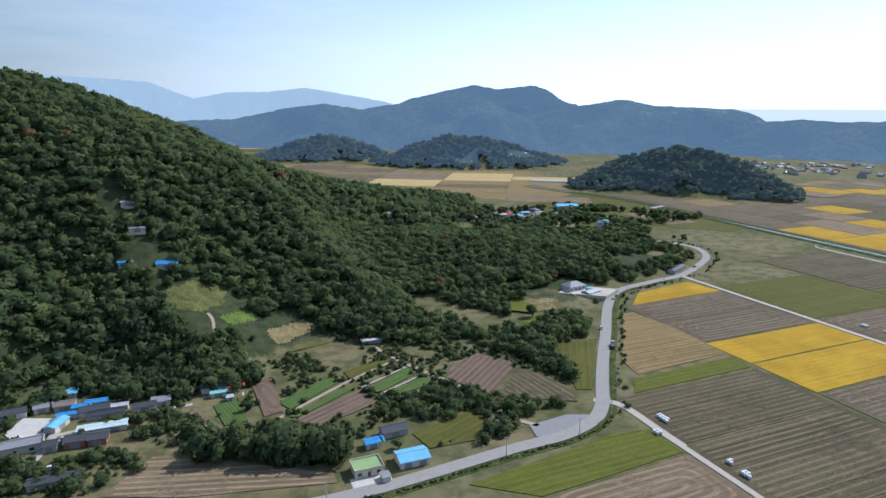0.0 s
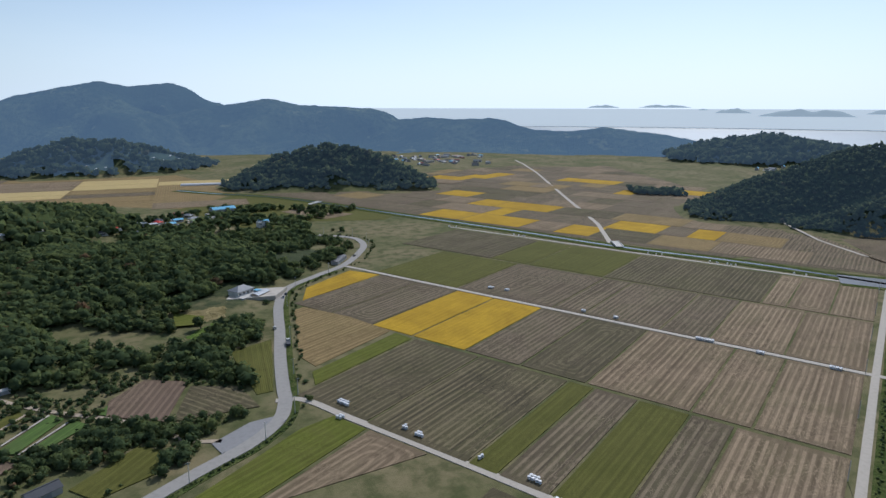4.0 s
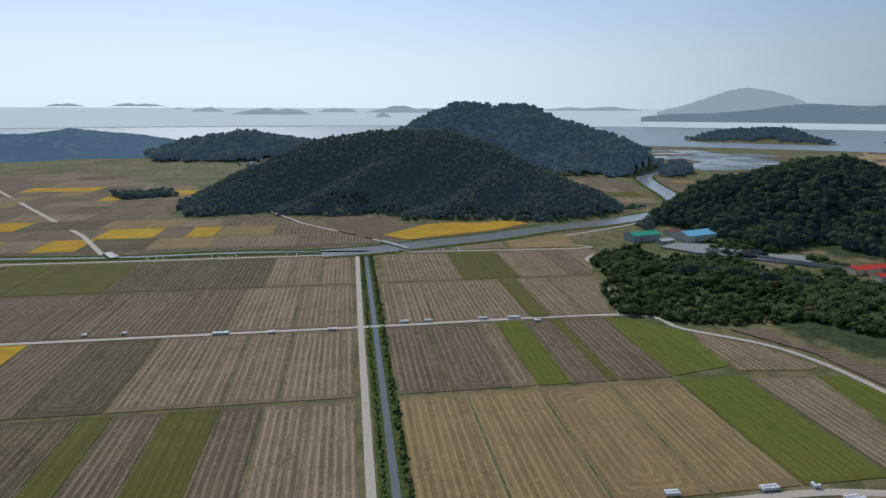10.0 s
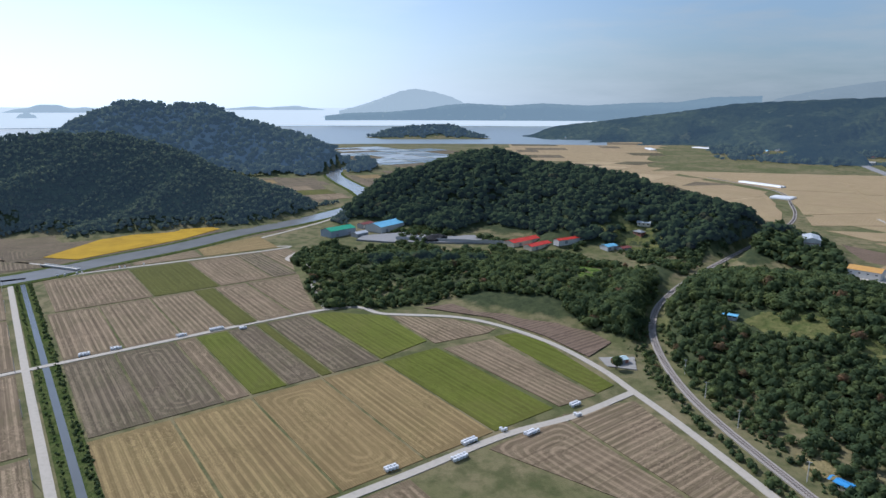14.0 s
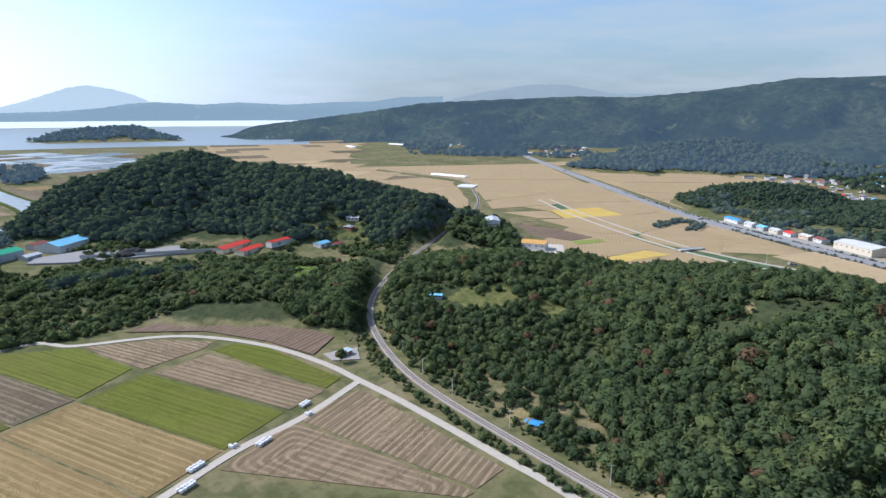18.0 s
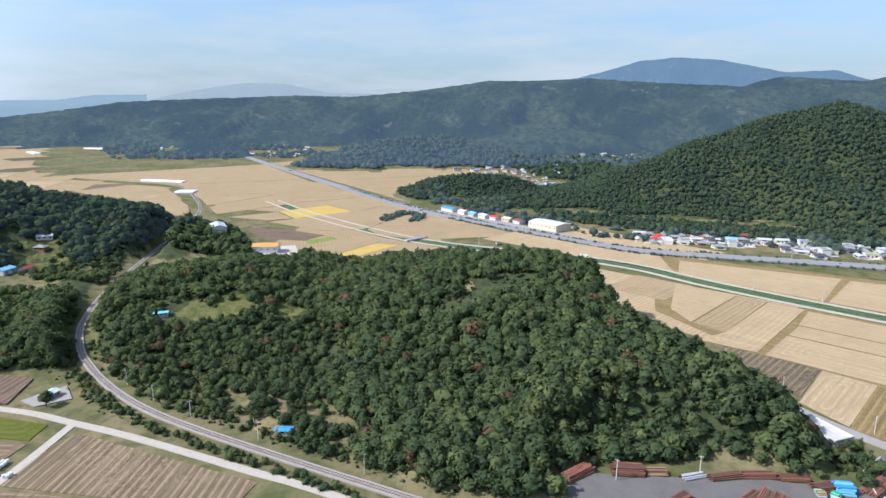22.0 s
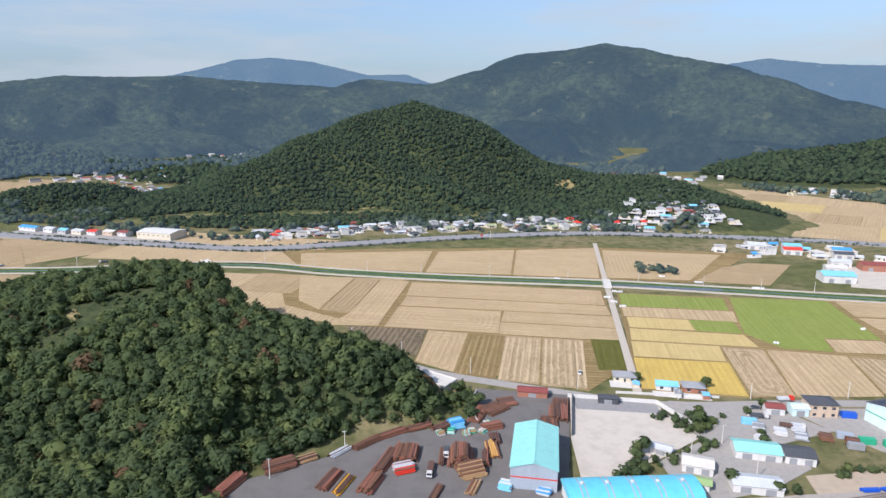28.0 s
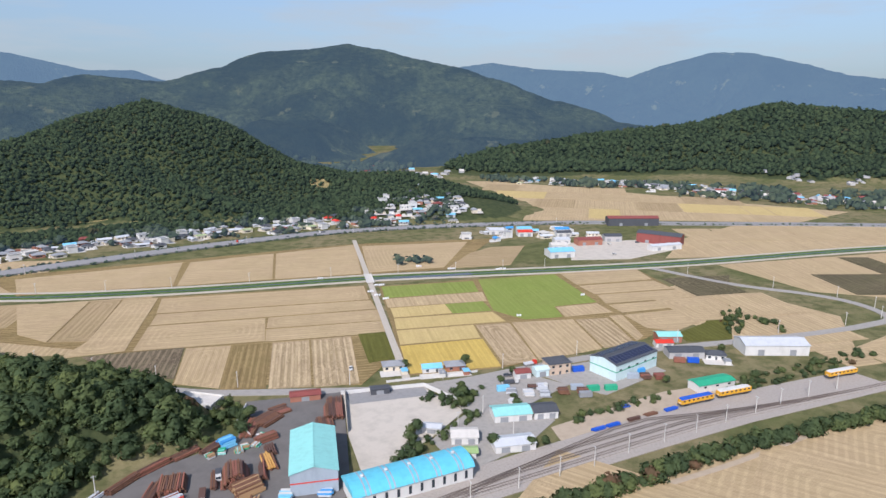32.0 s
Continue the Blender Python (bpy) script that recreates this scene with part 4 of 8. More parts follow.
plot([(-66, 253), (-40, 285), (-30, 271), (-54, 247)], "s", (0.5, 0.6), z=0.5, name="garden_plot", category="garden plot")
plot([(-38, 285), (-19, 311), (-14, 304), (-31, 280)], "c", (0.5, 0.6), z=0.5, name="garden_plot", category="garden plot", label="vegetable plot with bright green leaves")
plot([(-28, 279), (-10, 300), (-5, 292), (-23, 276)], "c", (0.5, 0.6), z=0.5, name="garden_plot", category="garden plot", label="vegetable plot with bright green leaves")
plot([(67, 346), (93, 355), (74, 285), (66, 285)], "v", (0.2, 1))
plot([(-122, 197), (-115, 223), (-92, 222), (-41, 212), (-39, 206), (-92, 197)], "t", (1, 0.1))
plot([(49, 432), (68, 426), (62, 400), (46, 405)], "g", (1, 0.3), z=1.4)
plot([uv(30, 290), uv(140, 405), uv(224, 349), uv(154, 300), uv(54, 262)], "y", UX, z=0.5)


def inside(p, poly):
    c = False
    for (x0, y0), (x1, y1) in zip(poly, poly[1:] + poly[:1]):
        if (y0 > p[1]) != (y1 > p[1]) and p[0] < (x1 - x0) * (p[1] - y0) / (y1 - y0) + x0:
            c = not c
    return c


KEEP_OFF = [(ROAD, 9), (RING, 8), (RAIL, 9), (HIGHWAY, 20), (STREAM, 15), (DRAIN, 14), (RIVER, 22), ([(471, 450), (664, 737), (860, 1044), (1020, 1330)], 7), ([uv(46, 235), uv(-62, 376), uv(-169, 537)], 5)]


def cells(poly, origin, along, size, kinds, seed):
    """Plots of uneven width that fill a part of the plain."""
    rnd = random.Random(seed)
    a = np.array(along, float) / np.linalg.norm(along)
    b, o = np.array([a[1], -a[0]]), np.array(origin, float)
    rel = [((np.array(p) - o) @ b, (np.array(p) - o) @ a) for p in poly]
    lo, hi = np.min(rel, 0), np.max(rel, 0)
    base = {"p": "stubble_pale", "o": "stubble_gold", "q": "stubble_tan", "d": "stubble_dark", "v": "olive"}[max("poqdv", key=kinds.count)]
    paddy(poly, base, "wide plain of harvested paddies", a, 0.1)
    y = math.floor(lo[1] / size[1]) * size[1]
    while y < hi[1]:
        x = lo[0] - rnd.random() * size[0]
        while x < hi[0]:
            w = size[0] * rnd.choice((0.5, 0.7, 1.0, 1.0, 1.4))
            c = [o + b * (x + sx * w + (0.8 - 1.6 * sx)) + a * (y + sy * size[1] + (0.8 - 1.6 * sy)) for sx, sy in ((0, 0), (1, 0), (1, 1), (0, 1))]
            mid = sum(c) / 4
            px, py = np.array([q[0] for q in c] + [mid[0]]), np.array([q[1] for q in c] + [mid[1]])
            k = rnd.choice(kinds)
            if inside(mid, poly) and land(px, py).max() < 0.9 and all(near_line(px, py, pts[::2] + pts[-1:]).min() > d for pts, d in KEEP_OFF):
                plot([tuple(q) for q in c], k, a if rnd.random() < 0.8 else b, z=0.9 if land(px, py).max() > 0.1 else 0.24)
            x += w
        y += size[1]


cells([uv(-900, 250), uv(-120, 236), uv(-60, 330), uv(-330, 800), uv(-560, 1050), uv(-760, 900), uv(-860, 560)], uv(-300, 250), VX, (62, 58), "ddddttyyowwt", 3)
cells([uv(-110, 236), uv(40, 250), uv(-120, 480), uv(-330, 760), uv(-60, 330)], uv(0, 250), VX, (80, 70), "ddddtw", 4)
cells([uv(20, 250), uv(260, 280), (900, 0), (760, 60), uv(200, 440), uv(-90, 500)], uv(0, 250), UX, (60, 90), "dddtdwo", 5)
cells([(160, 760), (330, 690), (360, 720), (270, 960), (320, 1010), (250, 1040), (120, 900)], (200, 800), (0.36, -0.93), (70, 90), "vvdvt", 6)
cells([(130, 900), (250, 1060), (180, 1400), (-150, 1500), (-500, 1600), (-120, 1180), (-30, 1040)], (0, 1200), (1, -0.15), (60, 130), "ozovtszd", 7)
cells([(-700, 2000), (-1000, 2700), (-600, 2700), (-420, 2050)], (-700, 2300), (1, 0.1), (120, 150), "ozvp", 8)
cells([(1000, -140), (1240, -60), (1420, -130), (1300, -260), (1100, -200)], (1100, -150), (1, 0.2), (70, 60), "odtvd", 9)
cells([(950, -60), (1250, -40), (1320, 40), (1000, 180), (880, 20)], (1000, 0), (1, 0.2), (80, 60), "odtvd", 10)
cells([(1480, -900), (1500, -700), (1700, -620), (2600, -900), (3000, -1150), (2200, -1400)], (1800, -900), (1, -0.3), (140, 110), "qdqqwq", 11)
paddy([(1240, -790), (1040, -1190), (731, -955), (400, -745), (205, -640), (290, -575), (480, -650), (640, -640), (700, -670), (900, -800)], "stubble_tan", "wide plain of harvested paddies", (0.78, 0.62), 0.1)
cells([(640, -560), (900, -560), (1500, -690), (1480, -900), (1240, -770), (900, -770), (760, -680)], (900, -680), (0.78, 0.62), (80, 70), "qdqqwp", 24)
paddy([(1060, -1230), (1000, -1420), (480, -1330), (380, -880), (420, -790)], "stubble_tan", "wide plain of harvested paddies", (0.78, 0.62), 0.1)
paddy([(470, -620), (330, -560), (230, -540), (238, -480), (345, -440), (420, -480)], "stubble_tan", "wide plain of harvested paddies", (0.78, 0.62), 0.1)
plot([(1046, -944), (1009, -1034), (833, -897), (889, -816)], "q", (0.78, 0.62), z=0.34)
plot([(1002, -1038), (957, -1099), (765, -974), (814, -893)], "q", (0.78, 0.62), z=0.34)
plot([(859, -788), (796, -862), (661, -773), (672, -645)], "q", (0.78, 0.62), z=0.34)
plot([(797, -868), (702, -949), (526, -806), (572, -735), (662, -782)], "q", (0.78, 0.62), z=0.34)
plot([(659, -636), (652, -767), (572, -730), (605, -595)], "q", (0.78, 0.62), z=0.34)
plot([(577, -587), (546, -644), (497, -614), (517, -589)], "q", (0.78, 0.62), z=0.34)
plot([(549, -650), (521, -719), (458, -691), (495, -615)], "Z", (0.78, 0.62), z=0.34)
plot([(522, -726), (505, -789), (447, -751), (457, -695)], "q", (0.78, 0.62), z=0.34)
plot([(508, -581), (440, -740), (383, -691), (380, -593), (416, -566)], "q", (0.78, 0.62), z=0.34)
plot([(375, -593), (375, -680), (315, -662), (270, -569), (345, -572)], "q", (0.78, 0.62), z=0.34)
plot([(1020, -1256), (969, -1347), (817, -1141), (832, -1087)], "q", (0.78, 0.62), z=0.34)
plot([(811, -1071), (622, -1310), (551, -1159), (672, -1006)], "q", (0.78, 0.62), z=0.34)
plot([(669, -986), (569, -1126), (515, -1084), (509, -962), (574, -906)], "q", (0.78, 0.62), z=0.34)
plot([(556, -898), (512, -961), (485, -890), (507, -854)], "q", (0.78, 0.62), z=0.34)
plot([(525, -540), (453, -552), (399, -545), (402, -513), (470, -497)], "s", (0.78, 0.62), z=0.34)
plot([(402, -513), (389, -543), (377, -536), (387, -503)], "G", (0.78, 0.62), z=0.34)
plot([(373, -483), (361, -541), (328, -544), (337, -475)], "q", (0.78, 0.62), z=0.34)
plot([(335, -471), (328, -532), (302, -537), (316, -468)], "Z", (0.78, 0.62), z=0.34)
plot([(312, -466), (296, -534), (268, -538), (280, -470)], "q", (0.78, 0.62), z=0.34)
plot([(331, -413), (326, -447), (300, -439), (312, -397)], "v", (0.78, 0.62), z=0.34)
plot([(983, -659), (977, -766), (829, -715), (816, -627)], "q", (0.78, 0.62), z=0.34)
plot([(807, -623), (819, -709), (696, -633), (630, -574), (661, -558)], "q", (0.78, 0.62), z=0.34)
cells([pq(-470, 200), pq(-262, 210), pq(-262, 318), pq(-470, 330)], pq(-262, 212), SQ, (80, 53), "p", 15)
cells([pq(-400, 70), pq(-160, 75), pq(-160, 182), pq(-330, 175)], pq(-160, 75), SQ, (70, 53), "ppq", 16)
cells([(-440, -620), (-560, -640), (-660, -1000), (-560, -1250), (-760, -820), (-840, -560), (-900, -420), (-760, -410), (-640, -500)], (-640, -600), (0.7, 0.7), (60, 80), "pppqz", 17)
cells([(-470, -370), (-560, -420), (-680, -440), (-840, -330), (-1050, -140), (-760, -240)], (-600, -380), (0.5, 0.86), (60, 70), "ppqp", 18)
cells([(-490, -330), (-720, -260), (-900, -180), (-700, -120), (-530, -180), (-478, -240)], (-560, -250), (0.5, 0.86), (60, 60), "ppqw", 19)
cells([pq(180, 110), pq(260, 140), pq(300, 40), pq(262, -10), pq(205, -8)], pq(200, 0), SQ, (45, 50), "pzwp", 20)
cells([(-345, -165), (-430, -165), (-560, -120), (-520, -110), (-400, -140)], (-400, -150), (1, -0.3), (50, 24), "pp", 21)
cells([(-110, -142), (-200, -134), (-260, -128), (-345, -114), (-420, -80), (-300, 40), (-100, -40)], (-230, -128), (-0.45, 0.9), (42, 70), "ppqp", 22)


# salt pans by the shore
def pans(poly, along, size, seed):
    rnd = random.Random(seed)
    a = np.array(along, float) / np.linalg.norm(along)
    b = np.array([a[1], -a[0]])
    o = np.array(poly[0], float)
    rel = np.array([((np.array(p) - o) @ b, (np.array(p) - o) @ a) for p in poly])
    lo, hi = rel.min(0), rel.max(0)
    for y in np.arange(lo[1], hi[1], size[1]):
        for x in np.arange(lo[0], hi[0], size[0]):
            c = [o + b * (x + i * size[0] + (4 - 8 * i)) + a * (y + j * size[1] + (4 - 8 * j)) for i, j in ((0, 0), (1, 0), (1, 1), (0, 1))]
            if inside(sum(c) / 4, poly) and land([sum(c)[0] / 4], [sum(c)[1] / 4])[0] < 0.5:
                k = rnd.choice(("pan", "pan", "water", "stubble_dark"))
                paddy([tuple(q) for q in c], k, "shallow salt pan with pale water" if k != "stubble_dark" else "drained grey salt pan", a, 0.4, "salt_pan", "salt pan")


pans([(2250, -170), (2000, -560), (1480, -360), (1440, -120), (1700, -60)], (0.35, -0.94), (60, 110), 33)

# ---- woods ----
def crown(n, seed, core=True, leaf=0.34, squash=0.85, cone=0.0, spiky=False, sides=5, rings=(-0.55, 0.0, 0.5)):
    """A unit crown, one across and about one high: leaf clumps round a ragged core."""
    rs = np.random.RandomState(seed)
    V, F = [], []
    if core:
        m = len(rings)
        for lat in rings:
            for k in range(sides):
                a = k * 2 * np.pi / sides + lat
                r = 0.36 * np.sqrt(1 - lat * lat) * rs.uniform(0.75, 1.1) * (1 - cone * max(lat, 0))
                V.append((r * np.cos(a), r * np.sin(a), 0.5 + lat * 0.42))
        V += [(0, 0, 0.10), (0, 0, 0.92)]
        for row_ in range(0, (m - 1) * sides, sides):
            for k in range(sides):
                a, b = row_ + k, row_ + (k + 1) % sides
                F += [(a, b, b + sides), (a, b + sides, a + sides)]
        for k in range(sides):
            F += [(m * sides, (k + 1) % sides, k), (m * sides + 1, (m - 1) * sides + k, (m - 1) * sides + (k + 1) % sides)]
    for _ in range(n):
        d = rs.normal(size=3)
        d[2] = d[2] * 0.9 + 0.25
        d /= np.linalg.norm(d)
        rad = 0.5 * rs.uniform(0.72, 1.08) * (1 - cone * max(d[2], 0) * 0.3)
        if cone:
            rad *= 1 - cone * 0.55 * (d[2] * 0.5 + 0.5)
        c = np.array([d[0] * rad, d[1] * rad, 0.5 + d[2] * 0.5 * squash * rs.uniform(0.85, 1.1)])
        nrm = d + rs.normal(size=3) * 0.45
        nrm /= np.linalg.norm(nrm)
        t = np.cross(nrm, rs.normal(size=3))
        t /= np.linalg.norm(t)
        b = np.cross(nrm, t)
        s = leaf * rs.uniform(0.6, 1.15) * 0.5
        i = len(V)
        k = rs.uniform(0.1, 0.5) * s
        V += [tuple(c + t * s - nrm * k), tuple(c + b * s * rs.uniform(0.7, 1.2)), tuple(c - t * s - nrm * k), tuple(c - b * s * rs.uniform(0.7, 1.2))]
        if spiky:
            V.pop()
            F.append((i, i + 1, i + 2))
        else:
            F += [(i, i + 1, i + 2), (i, i + 2, i + 3)]
    return np.array(V, float), np.array(F, int)


CROWNS = {
    "near": [crown(76, s, leaf=0.30, spiky=True) for s in (1, 2, 3)] + [crown(72, 4, leaf=0.27, squash=1.1, cone=0.7, spiky=True)],
    "slope": [crown(44, s, leaf=0.38, spiky=True) for s in (11, 12, 13)] + [crown(42, 14, leaf=0.34, squash=1.1, cone=0.6, spiky=True)],
    "mid": [crown(11, s, leaf=0.55) for s in (5, 6, 7)],
    "far": [crown(4, s, leaf=0.65) for s in (8, 9)],
    "fine": [crown(4, s, leaf=0.8, spiky=True, sides=4, rings=(-0.3, 0.4)) for s in (15, 16, 17)],
}


def leaf_faces(cv, cf):
    """For each point of a crown, the normal of its leaf, turned outwards."""
    out = np.zeros(cv.shape)
    for t in cf:
        n = np.cross(cv[t[1]] - cv[t[0]], cv[t[2]] - cv[t[0]])
        n /= np.linalg.norm(n) + 1e-9
        n *= np.sign(n @ (cv[t].mean(0) - (0, 0, 0.4))) or 1
        out[t] += n
    return out / (np.linalg.norm(out, axis=1)[:, None] + 1e-9)


FACE = {k: [leaf_faces(*c) for c in v] for k, v in CROWNS.items()}


def plant(name, x, y, z, size, detail, material, label, category="wood", seed=0, tall=1.0):
    """Many trees as one object."""
    rs = np.random.RandomState(seed)
    V, F, Tn, Nn, base = [], [], [], [], 0
    which = rs.randint(0, len(CROWNS[detail]), len(x))
    patch = 0.5 + 0.5 * ripple(x, y, 23, seed)
    hue = np.clip(0.75 * rs.beta(1.4, 2.0, len(x)) + 0.22 * patch, 0, 0.9)
    hue = np.where(rs.rand(len(x)) < (0.022 if detail == "near" else 0.008), 1.0, hue)
    for k, (cv, cf) in enumerate(CROWNS[detail]):
        m = which == k
        n = int(m.sum())
        if not n:
            continue
        a = rs.uniform(0, 2 * np.pi, n)
        w, h = size[m] * rs.uniform(0.95, 1.5, n), size[m] * rs.uniform(0.75, 1.15, n) * tall
        vx = (cv[None, :, 0] * np.cos(a)[:, None] - cv[None, :, 1] * np.sin(a)[:, None]) * w[:, None] + x[m][:, None]
        vy = (cv[None, :, 0] * np.sin(a)[:, None] + cv[None, :, 1] * np.cos(a)[:, None]) * w[:, None] + y[m][:, None]
        vz = cv[None, :, 2] * h[:, None] + z[m][:, None]
        V.append(np.stack([vx, vy, vz], -1).reshape(-1, 3))
        F.append((cf[None] + (base + np.arange(n) * len(cv))[:, None, None]).reshape(-1, 3))
        Tn.append(np.repeat(hue[m], len(cv)))
        r = cv - (0, 0, 0.35)
        r = r / np.linalg.norm(r, axis=1)[:, None] + FACE[detail][k] * 0.95
        r /= np.linalg.norm(r, axis=1)[:, None]
        c_, s_ = np.cos(a)[:, None], np.sin(a)[:, None]
        Nn.append(np.stack([r[None, :, 0] * c_ - r[None, :, 1] * s_, r[None, :, 0] * s_ + r[None, :, 1] * c_, np.repeat(r[None, :, 2], n, 0)], -1).reshape(-1, 3))
        base += n * len(cv)
    if V:
        me = mesh_from(name, np.concatenate(V), np.concatenate(F), [material], tint=np.concatenate(Tn), flat=False)
        me.normals_split_custom_set_from_vertices(np.concatenate(Nn))
        return tagged(new(name, me), label, category, kind="stuff")


CLEAR = [(-43, -287, 17), (31, 1436, 24), (48, 1421, 24), (67, 1445, 24), (85, 1439, 24), (162, 1493, 24), (179, 1488, 24), (199, 1521, 24), (214, 1507, 24), (-132, 340, 26), (-90, 350, 22), (-60, 330, 20), (-178, 362, 14), (-205, 385, 12), (290, -252, 16), (268, -268, 12), (136, -330, 9), (420, -205, 16), (470, -250, 18), (555, -335, 22), (590, -330, 14), (165, -190, 7), (-62, 300, 6),
         (-22, 292, 15), (-50, 268, 15), (-58, 285, 8), (20, 304, 22), (-158, 246, 34), (-130, 258, 12), (-110, 272, 14), (-20, 225, 20), (100, 447, 27), (92, 422, 16), (80, 400, 8), (78, 330, 18), (-15, 245, 16), (640, -70, 52), (600, -160, 46), (570, -235, 42), (545, -290, 20), (500, -40, 12), (465, -90, 10), (55, 415, 16), (205, 515, 12)]
GARDENS = [(-127, 342), (-108, 358), (-77, 360), (-45, 349), (-14, 331), (2, 340), (25, 340), (46, 320), (58, 290), (64, 271), (37, 256), (16, 240), (-12, 238), (-23, 254), (-42, 262), (-73, 259), (-103, 309)]
MEADOW = [(62, 445), (84, 462), (80, 426), (80, 399), (55, 382), (47, 402)]
TERRACE = [(150, -296), (143, -310), (120, -348), (100, -352), (97, -338), (115, -316), (127, -296)]


def in_poly(x, y, poly):
    c = np.zeros(len(x), bool)
    for (x0, y0), (x1, y1) in zip(poly, poly[1:] + poly[:1]):
        if y0 != y1:
            c ^= ((y0 > y) != (y1 > y)) & (x < (x1 - x0) * (y - y0) / (y1 - y0) + x0)
    return c


# grassy openings in the woods
GLADES = [
    ([(292, -248), (296, -262), (284, -284), (257, -288), (240, -296), (226, -288), (230, -272), (252, -268), (270, -252)], "grass", "rough olive grass on the old terraces of the near hill"),
    ([(152, -321), (138, -334), (131, -322), (141, -310)], "dry_grass", "dry golden grass clearing on the hilltop"),
    ([(188, -190), (180, -200), (168, -195), (172, -184)], "dry_grass", "dry grass round the hut by the railway"),
    ([(-167, 332), (-150, 358), (-134, 372), (-130, 354), (-137, 338), (-154, 330)], "grass", "rough grass slope above the gardens"),
    ([(-128, 340), (-119, 360), (-108, 356), (-120, 336)], "lush", "bright green crops on the upper slope"),
    ([(-103, 346), (-86, 365), (-77, 358), (-95, 333)], "dry_grass", "dry tan meadow at the edge of the wood"),
    ([(-64, -815), (-20, -842), (-5, -830), (-50, -795)], "dry_grass", "bare brown clearing at the foot of the cone-shaped hill"),
    ([(-300, -850), (-325, -842), (-318, -815), (-296, -825)], "dry_grass", "pale clearing on the shoulder of the hill"),
    ([(588, -300), (575, -352), (545, -366), (520, -345), (535, -305)], "grass", "grassy terraces below the rounded hill"),
    ([(500, -235), (475, -252), (430, -248), (392, -228), (372, -205), (405, -200), (455, -222)], "lush", "green terraced valley beside the railway"),
    ([(49, 385), (74, 408), (77, 400), (54, 371)], "lush", "bright yellow-green strip of crops"),
    ([(49, 430), (82, 426), (78, 408), (51, 406)], "dry_grass", "small tan fields below the white house"),
]
SCRUB = [(301, -200), (336, -226), (318, -262), (222, -292), (176, -268), (172, -229), (160, -184), (198, -180), (247, -192)]


def open_ground(x, y, road=6.0):
    ok = np.ones(len(x), bool)
    for poly in BEDS + [q[0] for q in GLADES]:
        lo, hi = np.min(poly, 0), np.max(poly, 0)
        m = ok & (x > lo[0]) & (x < hi[0]) & (y > lo[1]) & (y < hi[1])
        if m.any():
            soft_ = in_poly(x[m] + 4 * ripple(x[m], y[m], 5, 1), y[m] + 4 * ripple(x[m], y[m], 5, 2), poly)
            ok[m] &= ~(soft_ & ((poly in BEDS) | (np.sin(x[m] * 12.9 + y[m] * 78.2) < 0.75)))
    for cx, cy, r in CLEAR:
        ok &= np.hypot(x - cx, y - cy) > r * (0.85 + 0.3 * ripple(x, y, 6, cx))
    for pts, d in ((ROAD, 7.5), (RING, 8), (RAIL, 7), (HIGHWAY, 16), (STREAM, 14), (DRAIN, 12), (RIVER, 18)):
        ok &= near_line(x, y, pts[::2] + pts[-1:]) > d + (road - 6)
    ok &= ~in_poly(x, y, [pq(-122, 4), pq(-130, 60), pq(-175, 72), pq(-260, 200), pq(10, 215), pq(10, 2)])
    return ok


def scatter(x0, x1, y0, y1, step, seed):
    rs = np.random.RandomState(seed)
    mx, my, half = (x0 + x1) / 2, (y0 + y1) / 2, math.hypot(x1 - x0, y1 - y0) / 2
    gu, gv = np.meshgrid(np.arange(-half, half, step), np.arange(-half, half, step))
    gu, gv = gu.ravel() + rs.uniform(-0.6, 0.6, gu.size) * step, gv.ravel() + rs.uniform(-0.6, 0.6, gu.size) * step
    c, d = math.cos(0.55 + seed), math.sin(0.55 + seed)
    gx, gy = mx + gu * c - gv * d, my + gu * d + gv * c
    ok = (gx > x0) & (gx < x1) & (gy > y0) & (gy < y1)
    return gx[ok], gy[ok], rs


def wood_on_hill(box, step, size, detail, material, label, seed, floor=2.2, cover=1.0, tall=1.0):
    x, y, rs = scatter(*box, step, seed)
    z = land(x, y)
    ok = (z > np.maximum(0.7, floor + 1.5 * ripple(x, y, 20, seed))) & open_ground(x, y) & ~in_poly(x, y, GARDENS) & ~in_poly(x, y, MEADOW) & ~in_poly(x, y, TERRACE) & (rs.rand(len(x)) < cover)
    x, y, z = x[ok], y[ok], z[ok]
    low = np.where(in_poly(x, y, SCRUB), 0.55 + 0.25 * ripple(x, y, 9, 3), 1.0)
    plant("woodland", x, y, z - 0.3, size * low * rs.uniform(0.6, 1.4, len(x)), detail, material, label, seed=seed, tall=tall)


def wood_in(poly, step, size, detail, material, label, seed, cover=1.0, scale=14.0, tall=1.0):
    x, y, rs = scatter(min(p[0] for p in poly), max(p[0] for p in poly), min(p[1] for p in poly), max(p[1] for p in poly), step, seed)
    ok = in_poly(x, y, poly) & open_ground(x, y)
    if size > 5:
        ok &= ~in_poly(x, y, GARDENS) & ~in_poly(x, y, MEADOW)
    ok &= (0.5 + 0.5 * ripple(x, y, scale, seed) + rs.uniform(-0.2, 0.2, len(x)) < cover)
    x, y = x[ok], y[ok]
    plant("woodland", x, y, land(x, y) - 0.3, size * rs.uniform(0.5, 1.4, len(x)), detail, material, label, seed=seed, tall=tall)


